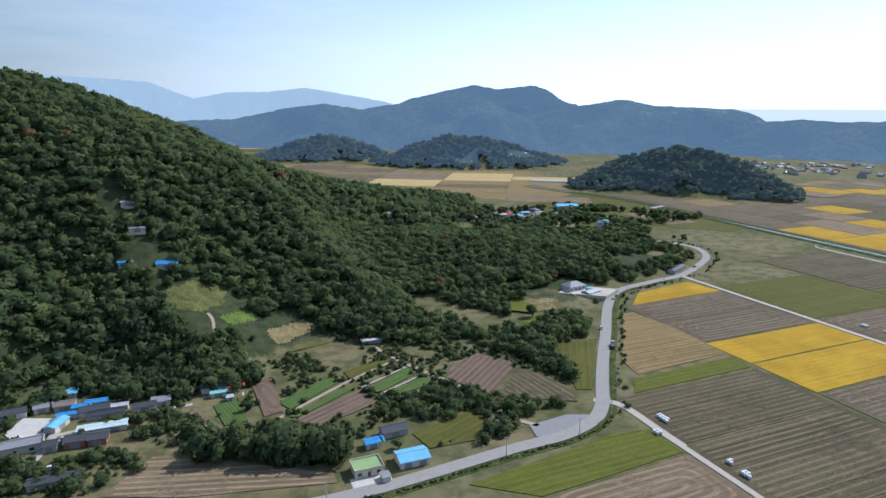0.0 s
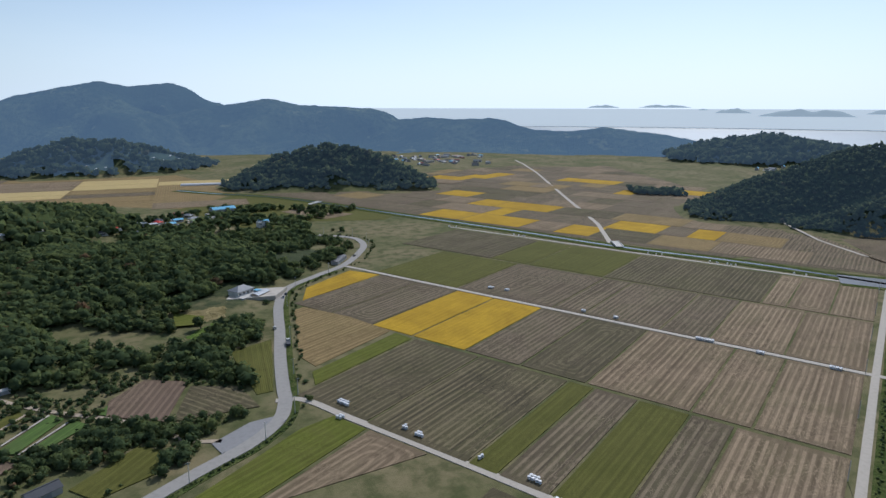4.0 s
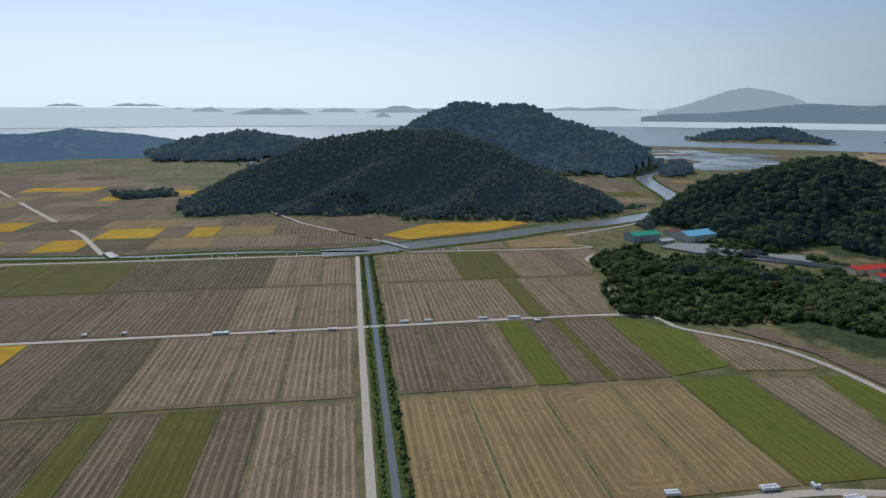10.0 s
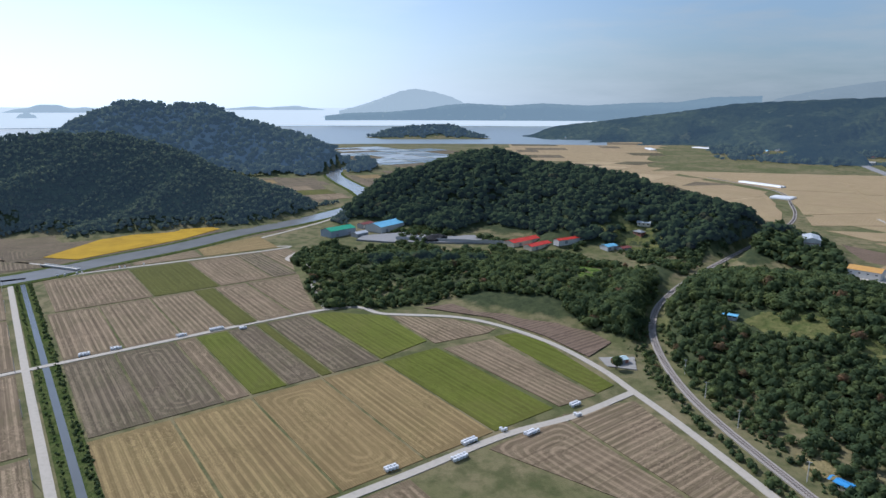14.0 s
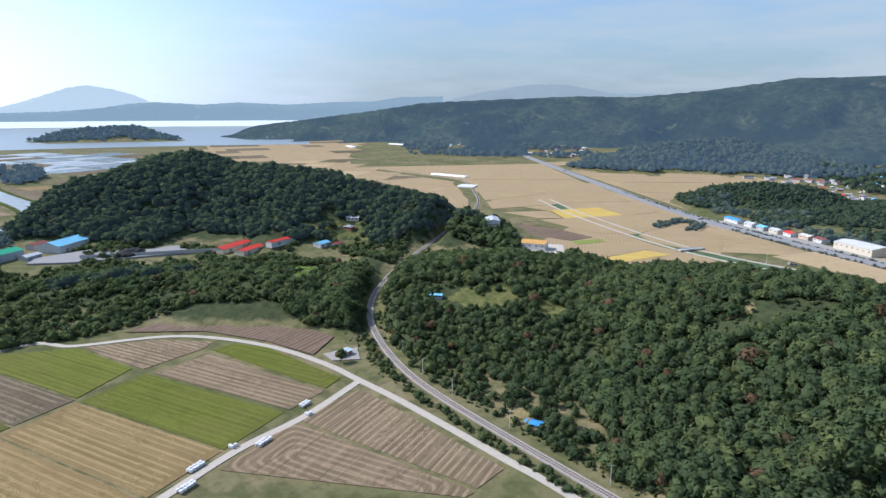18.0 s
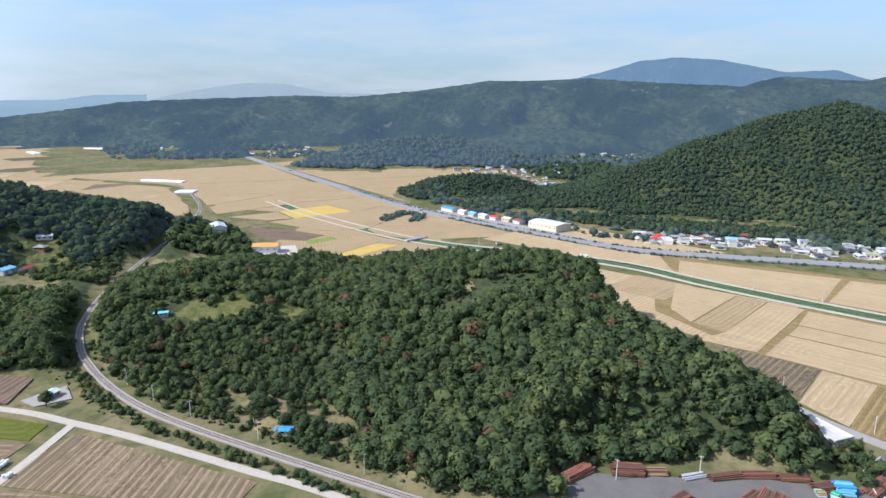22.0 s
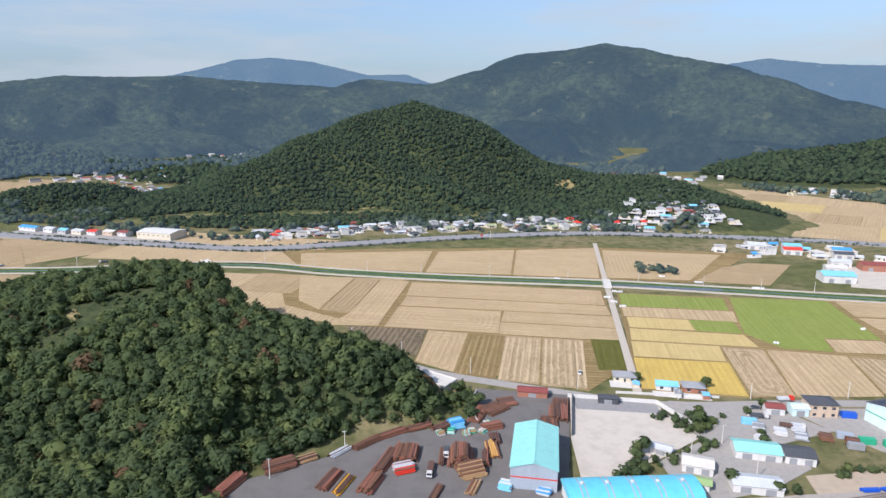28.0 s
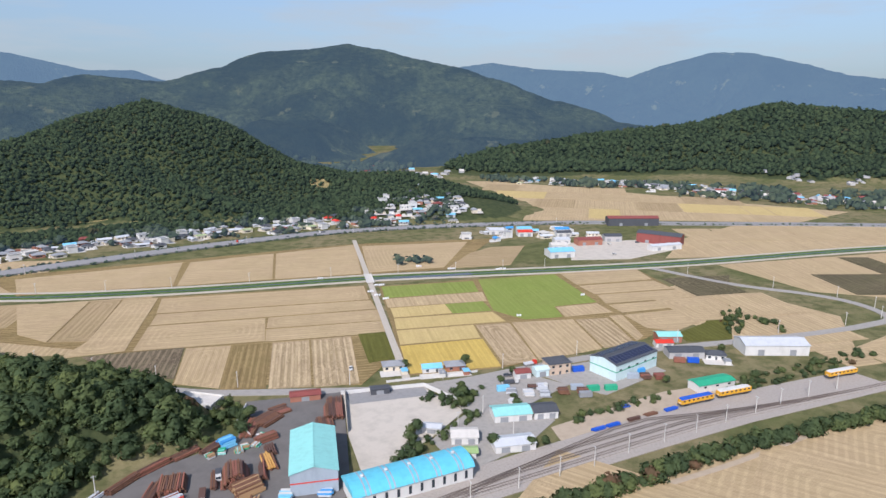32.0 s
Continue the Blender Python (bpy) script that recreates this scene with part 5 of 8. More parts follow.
def hedge(line, width, step, size, material, label, seed, gap=0.0, detail="near"):
    rs = np.random.RandomState(seed)
    p = np.array(line, float)
    n = np.concatenate([[0], np.cumsum(np.linalg.norm(np.diff(p, axis=0), axis=1))])
    s = np.arange(0, n[-1], step)
    x, y = np.interp(s, n, p[:, 0]) + rs.uniform(-1, 1, len(s)) * width, np.interp(s, n, p[:, 1]) + rs.uniform(-1, 1, len(s)) * width
    ok = rs.rand(len(s)) > gap
    x, y = x[ok], y[ok]
    plant("hedge", x, y, land(x, y) - 0.2, size * rs.uniform(0.6, 1.3, len(x)), detail, material, label, "hedge", seed)


def glade(poly, kind, label):
    """Grass laid over the slope."""
    lo, hi = np.min(poly, 0) - 1, np.max(poly, 0) + 1
    n, m = int((hi[0] - lo[0]) / 1.6) + 2, int((hi[1] - lo[1]) / 1.6) + 2
    gx, gy = np.meshgrid(np.linspace(lo[0], hi[0], n), np.linspace(lo[1], hi[1], m), indexing="ij")
    wx_, wy_ = (gx + 1.3 * ripple(gx, gy, 3.1, 1)).ravel(), (gy + 1.3 * ripple(gx, gy, 2.7, 2)).ravel()
    f = grid_faces(n, m)
    f = f[in_poly(wx_[f].mean(1), wy_[f].mean(1), poly)]
    used = np.unique(f)
    z = land(gx, gy).ravel() + 0.28 + 0.18 * ripple(gx, gy, 2.3, 4).ravel()
    v = np.stack([gx.ravel(), gy.ravel(), z], -1)[used]
    tagged(new("meadow", mesh_from("meadow", v, np.searchsorted(used, f), [M[kind]], flat=False)), label, "meadow", kind="structure")


for poly, kind, text in GLADES:
    glade(poly, kind, text)
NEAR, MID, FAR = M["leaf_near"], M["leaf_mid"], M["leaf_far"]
wood_on_hill((-40, 400, -500, -170), 4.5, 6.2, "near", NEAR, "dense mixed woodland on the near hill with a few russet crowns", 11, floor=0.9)
wood_on_hill((-420, 130, 240, 640), 5.6, 7.6, "slope", NEAR, "dense dark mixed woodland on the steep hill", 12)
wood_on_hill((-760, 160, 640, 1000), 7.6, 9.4, "far", NEAR, "dense dark woodland on the far slope", 13)
wood_on_hill((-760, -420, 150, 640), 9.5, 11.0, "far", NEAR, "dense dark woodland on the back slope", 14)
wood_on_hill((500, 1040, -560, -60), 6.0, 8.0, "mid", M["leaf_mid_dark"], "dense dark woodland on the rounded hill", 15, floor=4.5)
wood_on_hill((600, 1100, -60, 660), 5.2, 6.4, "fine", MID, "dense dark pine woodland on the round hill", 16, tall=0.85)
wood_on_hill((-620, 560, -1280, -1060), 9.5, 10.5, "far", M["leaf_mid_dark"], "dense pine woodland behind the cone-shaped hill", 25, floor=2.5)
wood_on_hill((-620, 560, -1060, -690), 4.4, 6.6, "fine", M["leaf_mid_dark"], "dense green pine woodland on the cone-shaped hill", 17, floor=2.5, tall=0.85)
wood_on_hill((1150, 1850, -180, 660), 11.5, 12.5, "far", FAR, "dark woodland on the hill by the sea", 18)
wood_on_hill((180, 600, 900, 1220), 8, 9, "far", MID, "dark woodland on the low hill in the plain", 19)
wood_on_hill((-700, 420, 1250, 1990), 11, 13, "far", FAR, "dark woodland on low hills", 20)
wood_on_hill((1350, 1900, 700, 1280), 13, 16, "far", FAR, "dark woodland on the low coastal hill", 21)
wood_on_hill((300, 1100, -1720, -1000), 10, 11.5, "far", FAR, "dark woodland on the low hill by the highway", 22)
wood_on_hill((-2150, -700, -1650, -150), 9, 14, "fine", M["leaf_mid_dark"], "green woodland on the foothills", 23, floor=6, cover=0.93, tall=0.8)
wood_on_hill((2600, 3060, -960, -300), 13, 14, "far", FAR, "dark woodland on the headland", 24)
wood_in([(78, -186), (62, -196), (42, -222), (14, -236), (-4, -250), (-16, -268), (-5, -300), (40, -300), (110, -240), (110, -190)], 4.8, 7.0, "near", NEAR, "dense broadleaf woodland at the edge of the steel yard", 30, 1.2, 12)
wood_in([(420, -16), (470, -4), (512, -6), (560, 6), (600, 0), (640, -40), (690, -130), (600, -215), (500, -260), (450, -290), (380, -248), (330, -212), (322, -192), (380, -172), (418, -128), (410, -60)], 4.6, 5.4, "slope", NEAR, "scrub and broadleaf trees on the low rise", 31, 0.6, 10)
wood_in([(420, -16), (470, -4), (512, -6), (560, 6), (600, 0), (640, -40), (690, -130), (600, -215), (500, -260), (450, -290), (380, -248), (330, -212), (322, -192), (380, -172), (418, -128), (410, -60)], 5.0, 3.6, "mid", NEAR, "low scrub on the rise", 47, 0.8, 9)
wood_in([(-45, 345), (20, 335), (45, 320), (62, 300), (68, 285), (60, 350), (84, 362), (108, 420), (122, 460), (190, 510), (232, 560), (236, 600), (170, 690), (60, 720), (-60, 640), (-120, 420), (-90, 350)], 5.2, 6.4, "slope", NEAR, "scrub and broadleaf trees beside the country road", 32, 0.52, 13)
wood_in([(-30, 262), (0, 290), (20, 278), (45, 262), (58, 268), (62, 284), (36, 252), (20, 236), (0, 232)], 4.0, 5.0, "near", NEAR, "bushes round the cottage gardens", 33, 0.75, 9)
wood_in([(-90, 262), (-100, 300), (-60, 345), (20, 348), (62, 335), (62, 275), (36, 256), (0, 262), (-40, 240), (-75, 240)], 4.0, 2.5, "slope", NEAR, "low orchard trees and shrubs among the gardens", 46, 0.42, 7)
wood_in([(-100, 214), (-96, 232), (-70, 238), (-40, 228), (-38, 219), (-60, 216)], 3.4, 7.5, "near", NEAR, "dense belt of dark evergreen trees", 34, 1.2, 9, 1.35)
wood_in([(-190, 262), (-190, 330), (-60, 330), (-78, 290), (-100, 285), (-130, 268)], 3.8, 5.8, "slope", NEAR, "dense bamboo thicket above the village", 35, 1.2, 9, 1.3)
wood_in([(-240, 190), (-240, 300), (-180, 270), (-190, 225), (-120, 205), (-104, 222), (-128, 248), (-90, 250), (-84, 240), (-100, 205), (-130, 198)], 5.0, 5.0, "near", NEAR, "bushes and trees between the village houses", 36, 0.62, 8)
wood_in([(60, 300), (66, 340), (90, 360), (96, 398), (60, 380), (40, 330)], 4.2, 6.5, "near", NEAR, "dark trees beside the country road", 37, 0.75, 12)
wood_in([(-44, -262), (-30, -285), (-50, -290), (-60, -270), (-55, -246)], 3.6, 4.2, "near", NEAR, "green bank of shrubs beside the steel yard", 38, 0.9, 8)
wood_in([(120, 640), (260, 640), (230, 720), (330, 780), (180, 880), (-40, 760)], 7, 7, "mid", NEAR, "trees round the far hamlet", 39, 0.55, 20)
wood_in([(400, -440), (470, -400), (520, -440), (560, -520), (480, -500)], 5, 7, "mid", NEAR, "trees beside the railway", 40, 0.8, 20)
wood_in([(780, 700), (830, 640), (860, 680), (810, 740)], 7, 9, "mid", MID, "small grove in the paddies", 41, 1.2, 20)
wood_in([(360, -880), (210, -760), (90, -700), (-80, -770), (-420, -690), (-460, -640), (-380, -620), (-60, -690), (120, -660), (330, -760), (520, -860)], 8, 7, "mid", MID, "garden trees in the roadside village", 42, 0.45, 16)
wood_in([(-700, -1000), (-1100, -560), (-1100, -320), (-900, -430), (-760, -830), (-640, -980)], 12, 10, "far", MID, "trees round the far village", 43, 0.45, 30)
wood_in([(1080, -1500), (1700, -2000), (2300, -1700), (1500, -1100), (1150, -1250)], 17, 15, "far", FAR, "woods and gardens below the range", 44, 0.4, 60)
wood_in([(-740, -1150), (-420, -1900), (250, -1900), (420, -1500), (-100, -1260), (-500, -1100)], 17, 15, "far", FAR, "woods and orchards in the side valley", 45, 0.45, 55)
wood_in([(-215, 190), (-215, 300), (-100, 300), (-60, 345), (20, 348), (62, 335), (62, 275), (36, 252), (0, 232), (-40, 232), (-100, 235), (-128, 205), (-150, 192)], 2.9, 2.1, "mid", NEAR, "low weeds, shrubs and creepers between the gardens", 48, 0.45, 5)
wood_in([(310, -206), (256, -193), (215, -187), (150, -184), (100, -183), (84, -190), (100, -240), (200, -310), (310, -262)], 4.2, 4.6, "near", NEAR, "scrub and young trees between the railway and the hill", 49, 0.8, 9)
wood_in([(-420, -700), (-330, -724), (-60, -730), (90, -724), (200, -748), (250, -800), (-350, -800)], 6.5, 6.4, "far", M["leaf_mid_dark"], "pines at the foot of the cone-shaped hill", 69, 0.85, 14)
wood_in([(330, -190), (256, -168), (150, -166), (20, -166), (20, -184), (100, -190), (215, -196), (330, -232)], 2.3, 1.3, "mid", NEAR, "tall green weeds on the railway banks", 70, 0.62, 6)
wood_in([(335, -191), (318, -206), (330, -214), (362, -232), (399, -266), (432, -268), (420, -240), (372, -205)], 4.4, 6.6, "near", NEAR, "broadleaf trees along the railway cutting", 73, 0.8, 11)
wood_in([(530, -296), (446, -300), (430, -330), (470, -380), (520, -420), (575, -400), (605, -331)], 4.2, 4.4, "slope", NEAR, "scrub and hedges on the terraces below the rounded hill", 74, 0.62, 8)
wood_in([(500, -245), (425, -170), (430, -120), (504, -140), (600, -225), (570, -290)], 4.4, 4.4, "slope", NEAR, "scrub and small trees in the green valley", 75, 0.5, 8)
wood_in(TERRACE, 4.0, 1.8, "mid", NEAR, "weeds on the old hill terraces", 50, 0.5, 6)
wood_in([(-100, 340), (-82, 360), (-48, 352), (-37, 333), (-54, 310), (-79, 302), (-97, 318)], 3.0, 2.5, "slope", NEAR, "shrubs and young fruit trees above the gardens", 76, 0.66, 6)
wood_in([(-26, 281), (6, 282), (22, 258), (34, 236), (14, 234), (12, 252), (-6, 272), (-20, 252)], 3.2, 4.4, "near", NEAR, "dense bushes round the rough meadow", 77, 0.85, 7)
wood_in(GARDENS, 5.5, 3.0, "slope", NEAR, "scattered fruit trees among the gardens", 67, 0.36, 6)
hedge([(-150, 246), (-128, 258), (-108, 250), (-128, 240)], 4, 0.5, 3.4, NEAR, "bushy green bank below the village lane", 64, 0.1)
hedge([(-160, 206), (-150, 215), (-132, 226), (-118, 215)], 3.5, 0.9, 3.6, NEAR, "bushes below the slate-roofed house", 65, 0.1)
hedge([(p[0] + 5.5, p[1] - 3) for p in ROAD if p[1] < 262 and p[0] > -60], 0.8, 1.1, 1.2, NEAR, "dark weeds in the roadside ditch", 66, 0.15, "mid")
hedge([(-130, -143), (-160, -138), (-194, -136), (-240, -129), (-330, -110), (-450, -80)], 2.6, 1.2, 5.0, NEAR, "long row of green bushes along the rail yard", 51)
hedge([(p[0] + 6, p[1] - 11) for p in RAIL if 60 < p[0] < 340], 4, 4, 3.0, NEAR, "low shrubs beside the railway", 52, 0.2)
hedge([(p[0] - 3, p[1] + 8) for p in RAIL if 20 < p[0] < 330], 2.5, 1.6, 2.8, NEAR, "green weeds and bushes along the railway bank", 68, 0.15)
hedge([(p[0] + 6, p[1] - 9) for p in HIGHWAY if -500 < p[0] < 600], 1.2, 3.0, 2.6, MID, "clipped shrubs along the highway", 53, 0.1, "mid")
hedge([(p[0] - 4, p[1] + 12) for p in HIGHWAY if -900 < p[0] < 330], 1.0, 3.2, 2.6, MID, "shrubs along the highway bank", 54, 0.15, "mid")
hedge([(p[0] + 9, p[1] - 4) for p in ROAD if p[1] > 265], 2.0, 4.2, 2.2, NEAR, "low weeds and shrubs beside the road", 55, 0.3)
hedge([uv(14, -330), uv(14, 195)], 1.5, 1.2, 1.4, NEAR, "tall weeds on the canal bank", 56, 0.2, "mid")
hedge([uv(5, -330), uv(5, 195)], 0.7, 1.5, 1.1, NEAR, "tall weeds on the canal bank", 57, 0.3, "mid")
hedge([(386, -650), (395, -705), (360, -700), (350, -660)], 6, 1.4, 5, MID, "dark thicket in the paddies by the highway", 71, 0.1, "mid")
wood_in([(500, -1400), (520, -1700), (250, -1800), (150, -1400), (230, -1180), (330, -1180)], 13, 10, "far", M["leaf_mid_dark"], "low woods and orchards behind the village", 72, 0.75, 40)
hedge([(736, 350), (748, 326), (762, 296)], 13, 0.3, 6.6, MID, "dark pines at the foot of the round hill", 78, 0, "fine")
hedge([(-270, -470), (-255, -480)], 8, 2.0, 7, MID, "trees on a burial mound in the paddies", 58, 0, "mid")
hedge([(-137, -240), (-148, -212), (-128, -206), (-100, -196)], 3, 2.6, 3.6, NEAR, "shrubs round the gravel lot", 59, 0.2)
hedge([(-165, -232), (-146, -224), (-152, -236)], 2.5, 2.2, 4.0, NEAR, "shrubs along the yard wall", 60, 0.1)
hedge([(-178, -186), (-205, -183), (-240, -178)], 3, 2.2, 3.0, NEAR, "weedy bank above the sidings", 61, 0.15)
hedge([(-268, -172), (-330, -160), (-380, -158)], 6, 1.6, 3.2, NEAR, "green weeds beside the railway", 62, 0.1)
hedge([pq(206, 28), pq(232, 60), pq(246, 20)], 7, 1.6, 3.6, NEAR, "bushes in the fallow plot", 63, 0.2)


def tree(label, x, y, h, spread, seed, material=None):
    """A single tree: tapered trunk with limbs, and a crown of leaf clumps."""
    rnd = random.Random(seed)
    root = tagged(new("tree"), label, "tree", "single trees in yards and gardens")
    root.matrix_basis = pose(x, y, lift(x, y), 0, 0, rnd.uniform(0, 360))
    bm = bmesh.new()
    bmesh.ops.create_cone(bm, cap_ends=True, segments=8, radius1=0.05 * h, radius2=0.018 * h, depth=h * 0.6, matrix=pose(0, 0, h * 0.3))
    for k in range(5):
        bmesh.ops.create_cone(bm, cap_ends=True, segments=6, radius1=0.018 * h, radius2=0.006 * h, depth=h * 0.4, matrix=pose(0, 0, h * (0.35 + 0.05 * k), 0, 0, 72 * k) @ pose(0, 0, 0, 0, 48) @ pose(0, 0, h * 0.2))
    me = bpy.data.meshes.new("trunk")
    bm.to_mesh(me), bm.free()
    me.materials.append(M["bark"])
    new("trunk", me).parent = root
    for k in range(3):
        cv, cf = crown(90, seed * 7 + k, leaf=0.24)
        s = spread * rnd.uniform(0.6, 0.85)
        off = np.array([rnd.uniform(-0.22, 0.22) * spread, rnd.uniform(-0.22, 0.22) * spread, h * (0.25 + 0.12 * k)])
        cm = mesh_from("crown", cv * (s, s, h * 0.6) + off, cf, [material or NEAR], tint=np.full(len(cv), rnd.uniform(0.3, 0.7)), flat=False)
        r = cv - (0, 0, 0.35)
        r = r / np.linalg.norm(r, axis=1)[:, None] + leaf_faces(cv, cf) * 0.75
        cm.normals_split_custom_set_from_vertices(r / np.linalg.norm(r, axis=1)[:, None])
        new("crown", cm).parent = root


for i, (x, y, h, w) in enumerate([(-115, -209, 8, 8), (-111, -205, 6, 6), (-150, -227, 8, 8), (-155, -233, 6, 6), (-147, -222, 5, 5), (-178, -233, 4, 4), (-168, -208, 5, 5), (-172, -215, 4, 4), (-139, -186, 6, 6), (-152, -178, 5, 6), (-158, -176, 4, 4), (-176, -262, 6, 5), (-146, -275, 5, 4), (-189, -238, 5, 5), (-60, -262, 6, 7), (-52, -276, 5, 6), (-36, -262, 7, 7),
                                  (280, -162, 7, 7), (-100, 280, 6, 6), (-90, 262, 5, 5), (-120, 262, 5, 5), (-150, 235, 5, 5), (-132, 248, 5, 5), (-18, 230, 4, 5), (30, 262, 6, 7), (0, 340, 6, 7), (60, 395, 8, 8), (125, 470, 8, 8), (-265, -176, 4, 4), (-282, -168, 5, 5), (-310, -200, 5, 5), (-250, -190, 4, 4)]):
    tree("broad leafy green tree in a yard", x, y, h, w, 200 + i)

# ---- buildings ----
def coat(name, c, rough=0.6, metal=0.0, scale=0.35, var=0.22):
    return plain(name, c, rough, metal, scale, var)


C = {
    "white": coat("white_plaster", (0.60, 0.59, 0.56)), "cream": coat("cream_plaster", (0.62, 0.55, 0.43)), "grey": coat("grey_render", (0.42, 0.41, 0.40)),
    "brick": coat("red_brick", (0.34, 0.15, 0.10)), "beige": coat("beige_tiles", (0.52, 0.40, 0.30)), "pale": coat("pale_concrete", (0.58, 0.55, 0.50), 0.9),
    "blue": coat("blue_sheet_roof", (0.06, 0.30, 0.62), 0.45), "sky": coat("sky_blue_sheet_roof", (0.20, 0.52, 0.72), 0.45), "teal": coat("teal_sheet_roof", (0.27, 0.60, 0.56), 0.45),
    "aqua": coat("bright_aqua_sheet", (0.12, 0.50, 0.63), 0.4), "red": coat("red_sheet_roof", (0.62, 0.05, 0.03), 0.5), "maroon": coat("maroon_tiles", (0.24, 0.07, 0.06)), "orange": coat("orange_sheet_roof", (0.62, 0.34, 0.10), 0.5),
    "slate": coat("dark_roof_tiles", (0.075, 0.08, 0.09)), "ash": coat("grey_roof_tiles", (0.27, 0.28, 0.29)), "zinc": coat("white_metal_roof", (0.52, 0.54, 0.56), 0.45), "green": coat("green_sheet_roof", (0.03, 0.36, 0.20), 0.5),
    "lime": coat("green_roof_paint", (0.30, 0.42, 0.18)), "steel": coat("blue_grey_cladding", (0.33, 0.38, 0.43), 0.5), "mint": coat("pale_mint_cladding", (0.55, 0.68, 0.68), 0.5),
    "black": coat("black_rubber", (0.02, 0.02, 0.02)), "coal": coat("black_coal", (0.025, 0.025, 0.027), 0.9), "film": coat("white_plastic_film", (0.72, 0.72, 0.72), 0.35), "blue_paint": coat("strong_blue_paint", (0.02, 0.10, 0.50), 0.4),
    "yellow": coat("machine_yellow", (0.70, 0.36, 0.03), 0.4), "wood": coat("sawn_timber", (0.42, 0.27, 0.14)), "sleeper": coat("worn_sleepers", (0.24, 0.205, 0.175)), "rust": M["rust"], "rust_red": coat("red_primer_steel", (0.27, 0.11, 0.075)), "rust_dark": coat("dark_rusted_steel", (0.12, 0.066, 0.05)),
}


def glass_material():
    g = Graph("dark_window_glass")
    return g.done((0.03, 0.04, 0.05), 0.08, 0, 0.6)


C["glass"] = glass_material()
gp = Graph("solar_cell")
C["solar"] = gp.done(gp.mix(gp.wave(0.5, 0.0, "X", 0), (0.015, 0.02, 0.05), (0.03, 0.035, 0.07)), 0.18, 0, 0.5)


def part(name, bm, material, parent, label=""):
    me = bpy.data.meshes.new(name)
    bmesh.ops.recalc_face_normals(bm, faces=bm.faces)
    bm.to_mesh(me), bm.free()
    me.materials.append(material)
    ob = new(name, me)
    ob.parent = parent
    if label:
        ob["label"] = label
    return ob


def block(x, y, z, sx, sy, sz, bm=None, top=1.0):
    """A box on its base at z; top: how much of its plan the top keeps."""
    bm = bm or bmesh.new()
    v = [bm.verts.new((x + i * sx / 2 * k, y + j * sy / 2 * k, z + h)) for h, k in ((0, 1), (sz, top)) for i, j in ((-1, -1), (1, -1), (1, 1), (-1, 1))]
    for f in ((3, 2, 1, 0), (4, 5, 6, 7), (0, 1, 5, 4), (1, 2, 6, 5), (2, 3, 7, 6), (3, 0, 4, 7)):
        bm.faces.new([v[i] for i in f])
    return bm


def sweep(prof, x0, x1, bm=None):
    """A closed profile of (y, z) drawn out along x."""
    bm = bm or bmesh.new()
    a, b = [[bm.verts.new((x, y, z)) for y, z in prof] for x in (x0, x1)]
    bm.faces.new(a), bm.faces.new(b[::-1])
    for i in range(len(prof)):
        j = (i + 1) % len(prof)
        bm.faces.new((a[i], b[i], b[j], a[j]))
    return bm


def gable(w, d, h, rise, over=0.5, thick=0.18):
    e = d / 2 + over
    k = rise * e / (d / 2)
    t = h + rise
    return sweep([(-e, t - k), (0, t), (e, t - k), (e, t - k + thick), (0, t + thick), (-e, t - k + thick)], -w / 2 - over, w / 2 + over)


def hip(w, d, h, rise, over=0.6):
    bm = block(0, 0, h - 0.05, w + 2 * over, d + 2 * over, 0.15)
    r = max(w - d, 0.6) / 2
    low = [bm.verts.new((i * (w / 2 + over), j * (d / 2 + over), h + 0.1)) for i, j in ((-1, -1), (1, -1), (1, 1), (-1, 1))]
    a, b = bm.verts.new((-r, 0, h + rise)), bm.verts.new((r, 0, h + rise))
    for f in ((low[0], low[1], b, a), (low[2], low[3], a, b), (low[1], low[2], b), (low[3], low[0], a)):
        bm.faces.new(f)
    return bm


def gable_wall(w, d, h, rise):
    return sweep([(-d / 2, -1.5), (d / 2, -1.5), (d / 2, h), (0, h + rise - 0.02), (-d / 2, h)], -w / 2, w / 2)


def empty(name, label, category, group="", at=None):
    ob = tagged(new(name), label, category, group)
    if at is not None:
        ob.matrix_basis = at
    return ob


def openings(root, w, d, h, sides="fb", door=True):
    """Windows with sills, and a door, on the long walls."""
    for s in sides:
        y = -d / 2 if s == "f" else d / 2
        n = max(2, int(w / 3.4))
        for k in range(n):
            x = -w / 2 + (k + 0.5) * w / n
            if door and s == "f" and k == n // 2:
                part("door", block(x, y, 0.1, 1.1, 0.12, 2.05), C["slate"], root)
                continue
            win = part("window", block(x, y, 0.95, 1.5, 0.10, 1.25), C["glass"], root)
            part("sill", block(x, y, 0.83, 1.7, 0.24, 0.1), C["pale"], win)


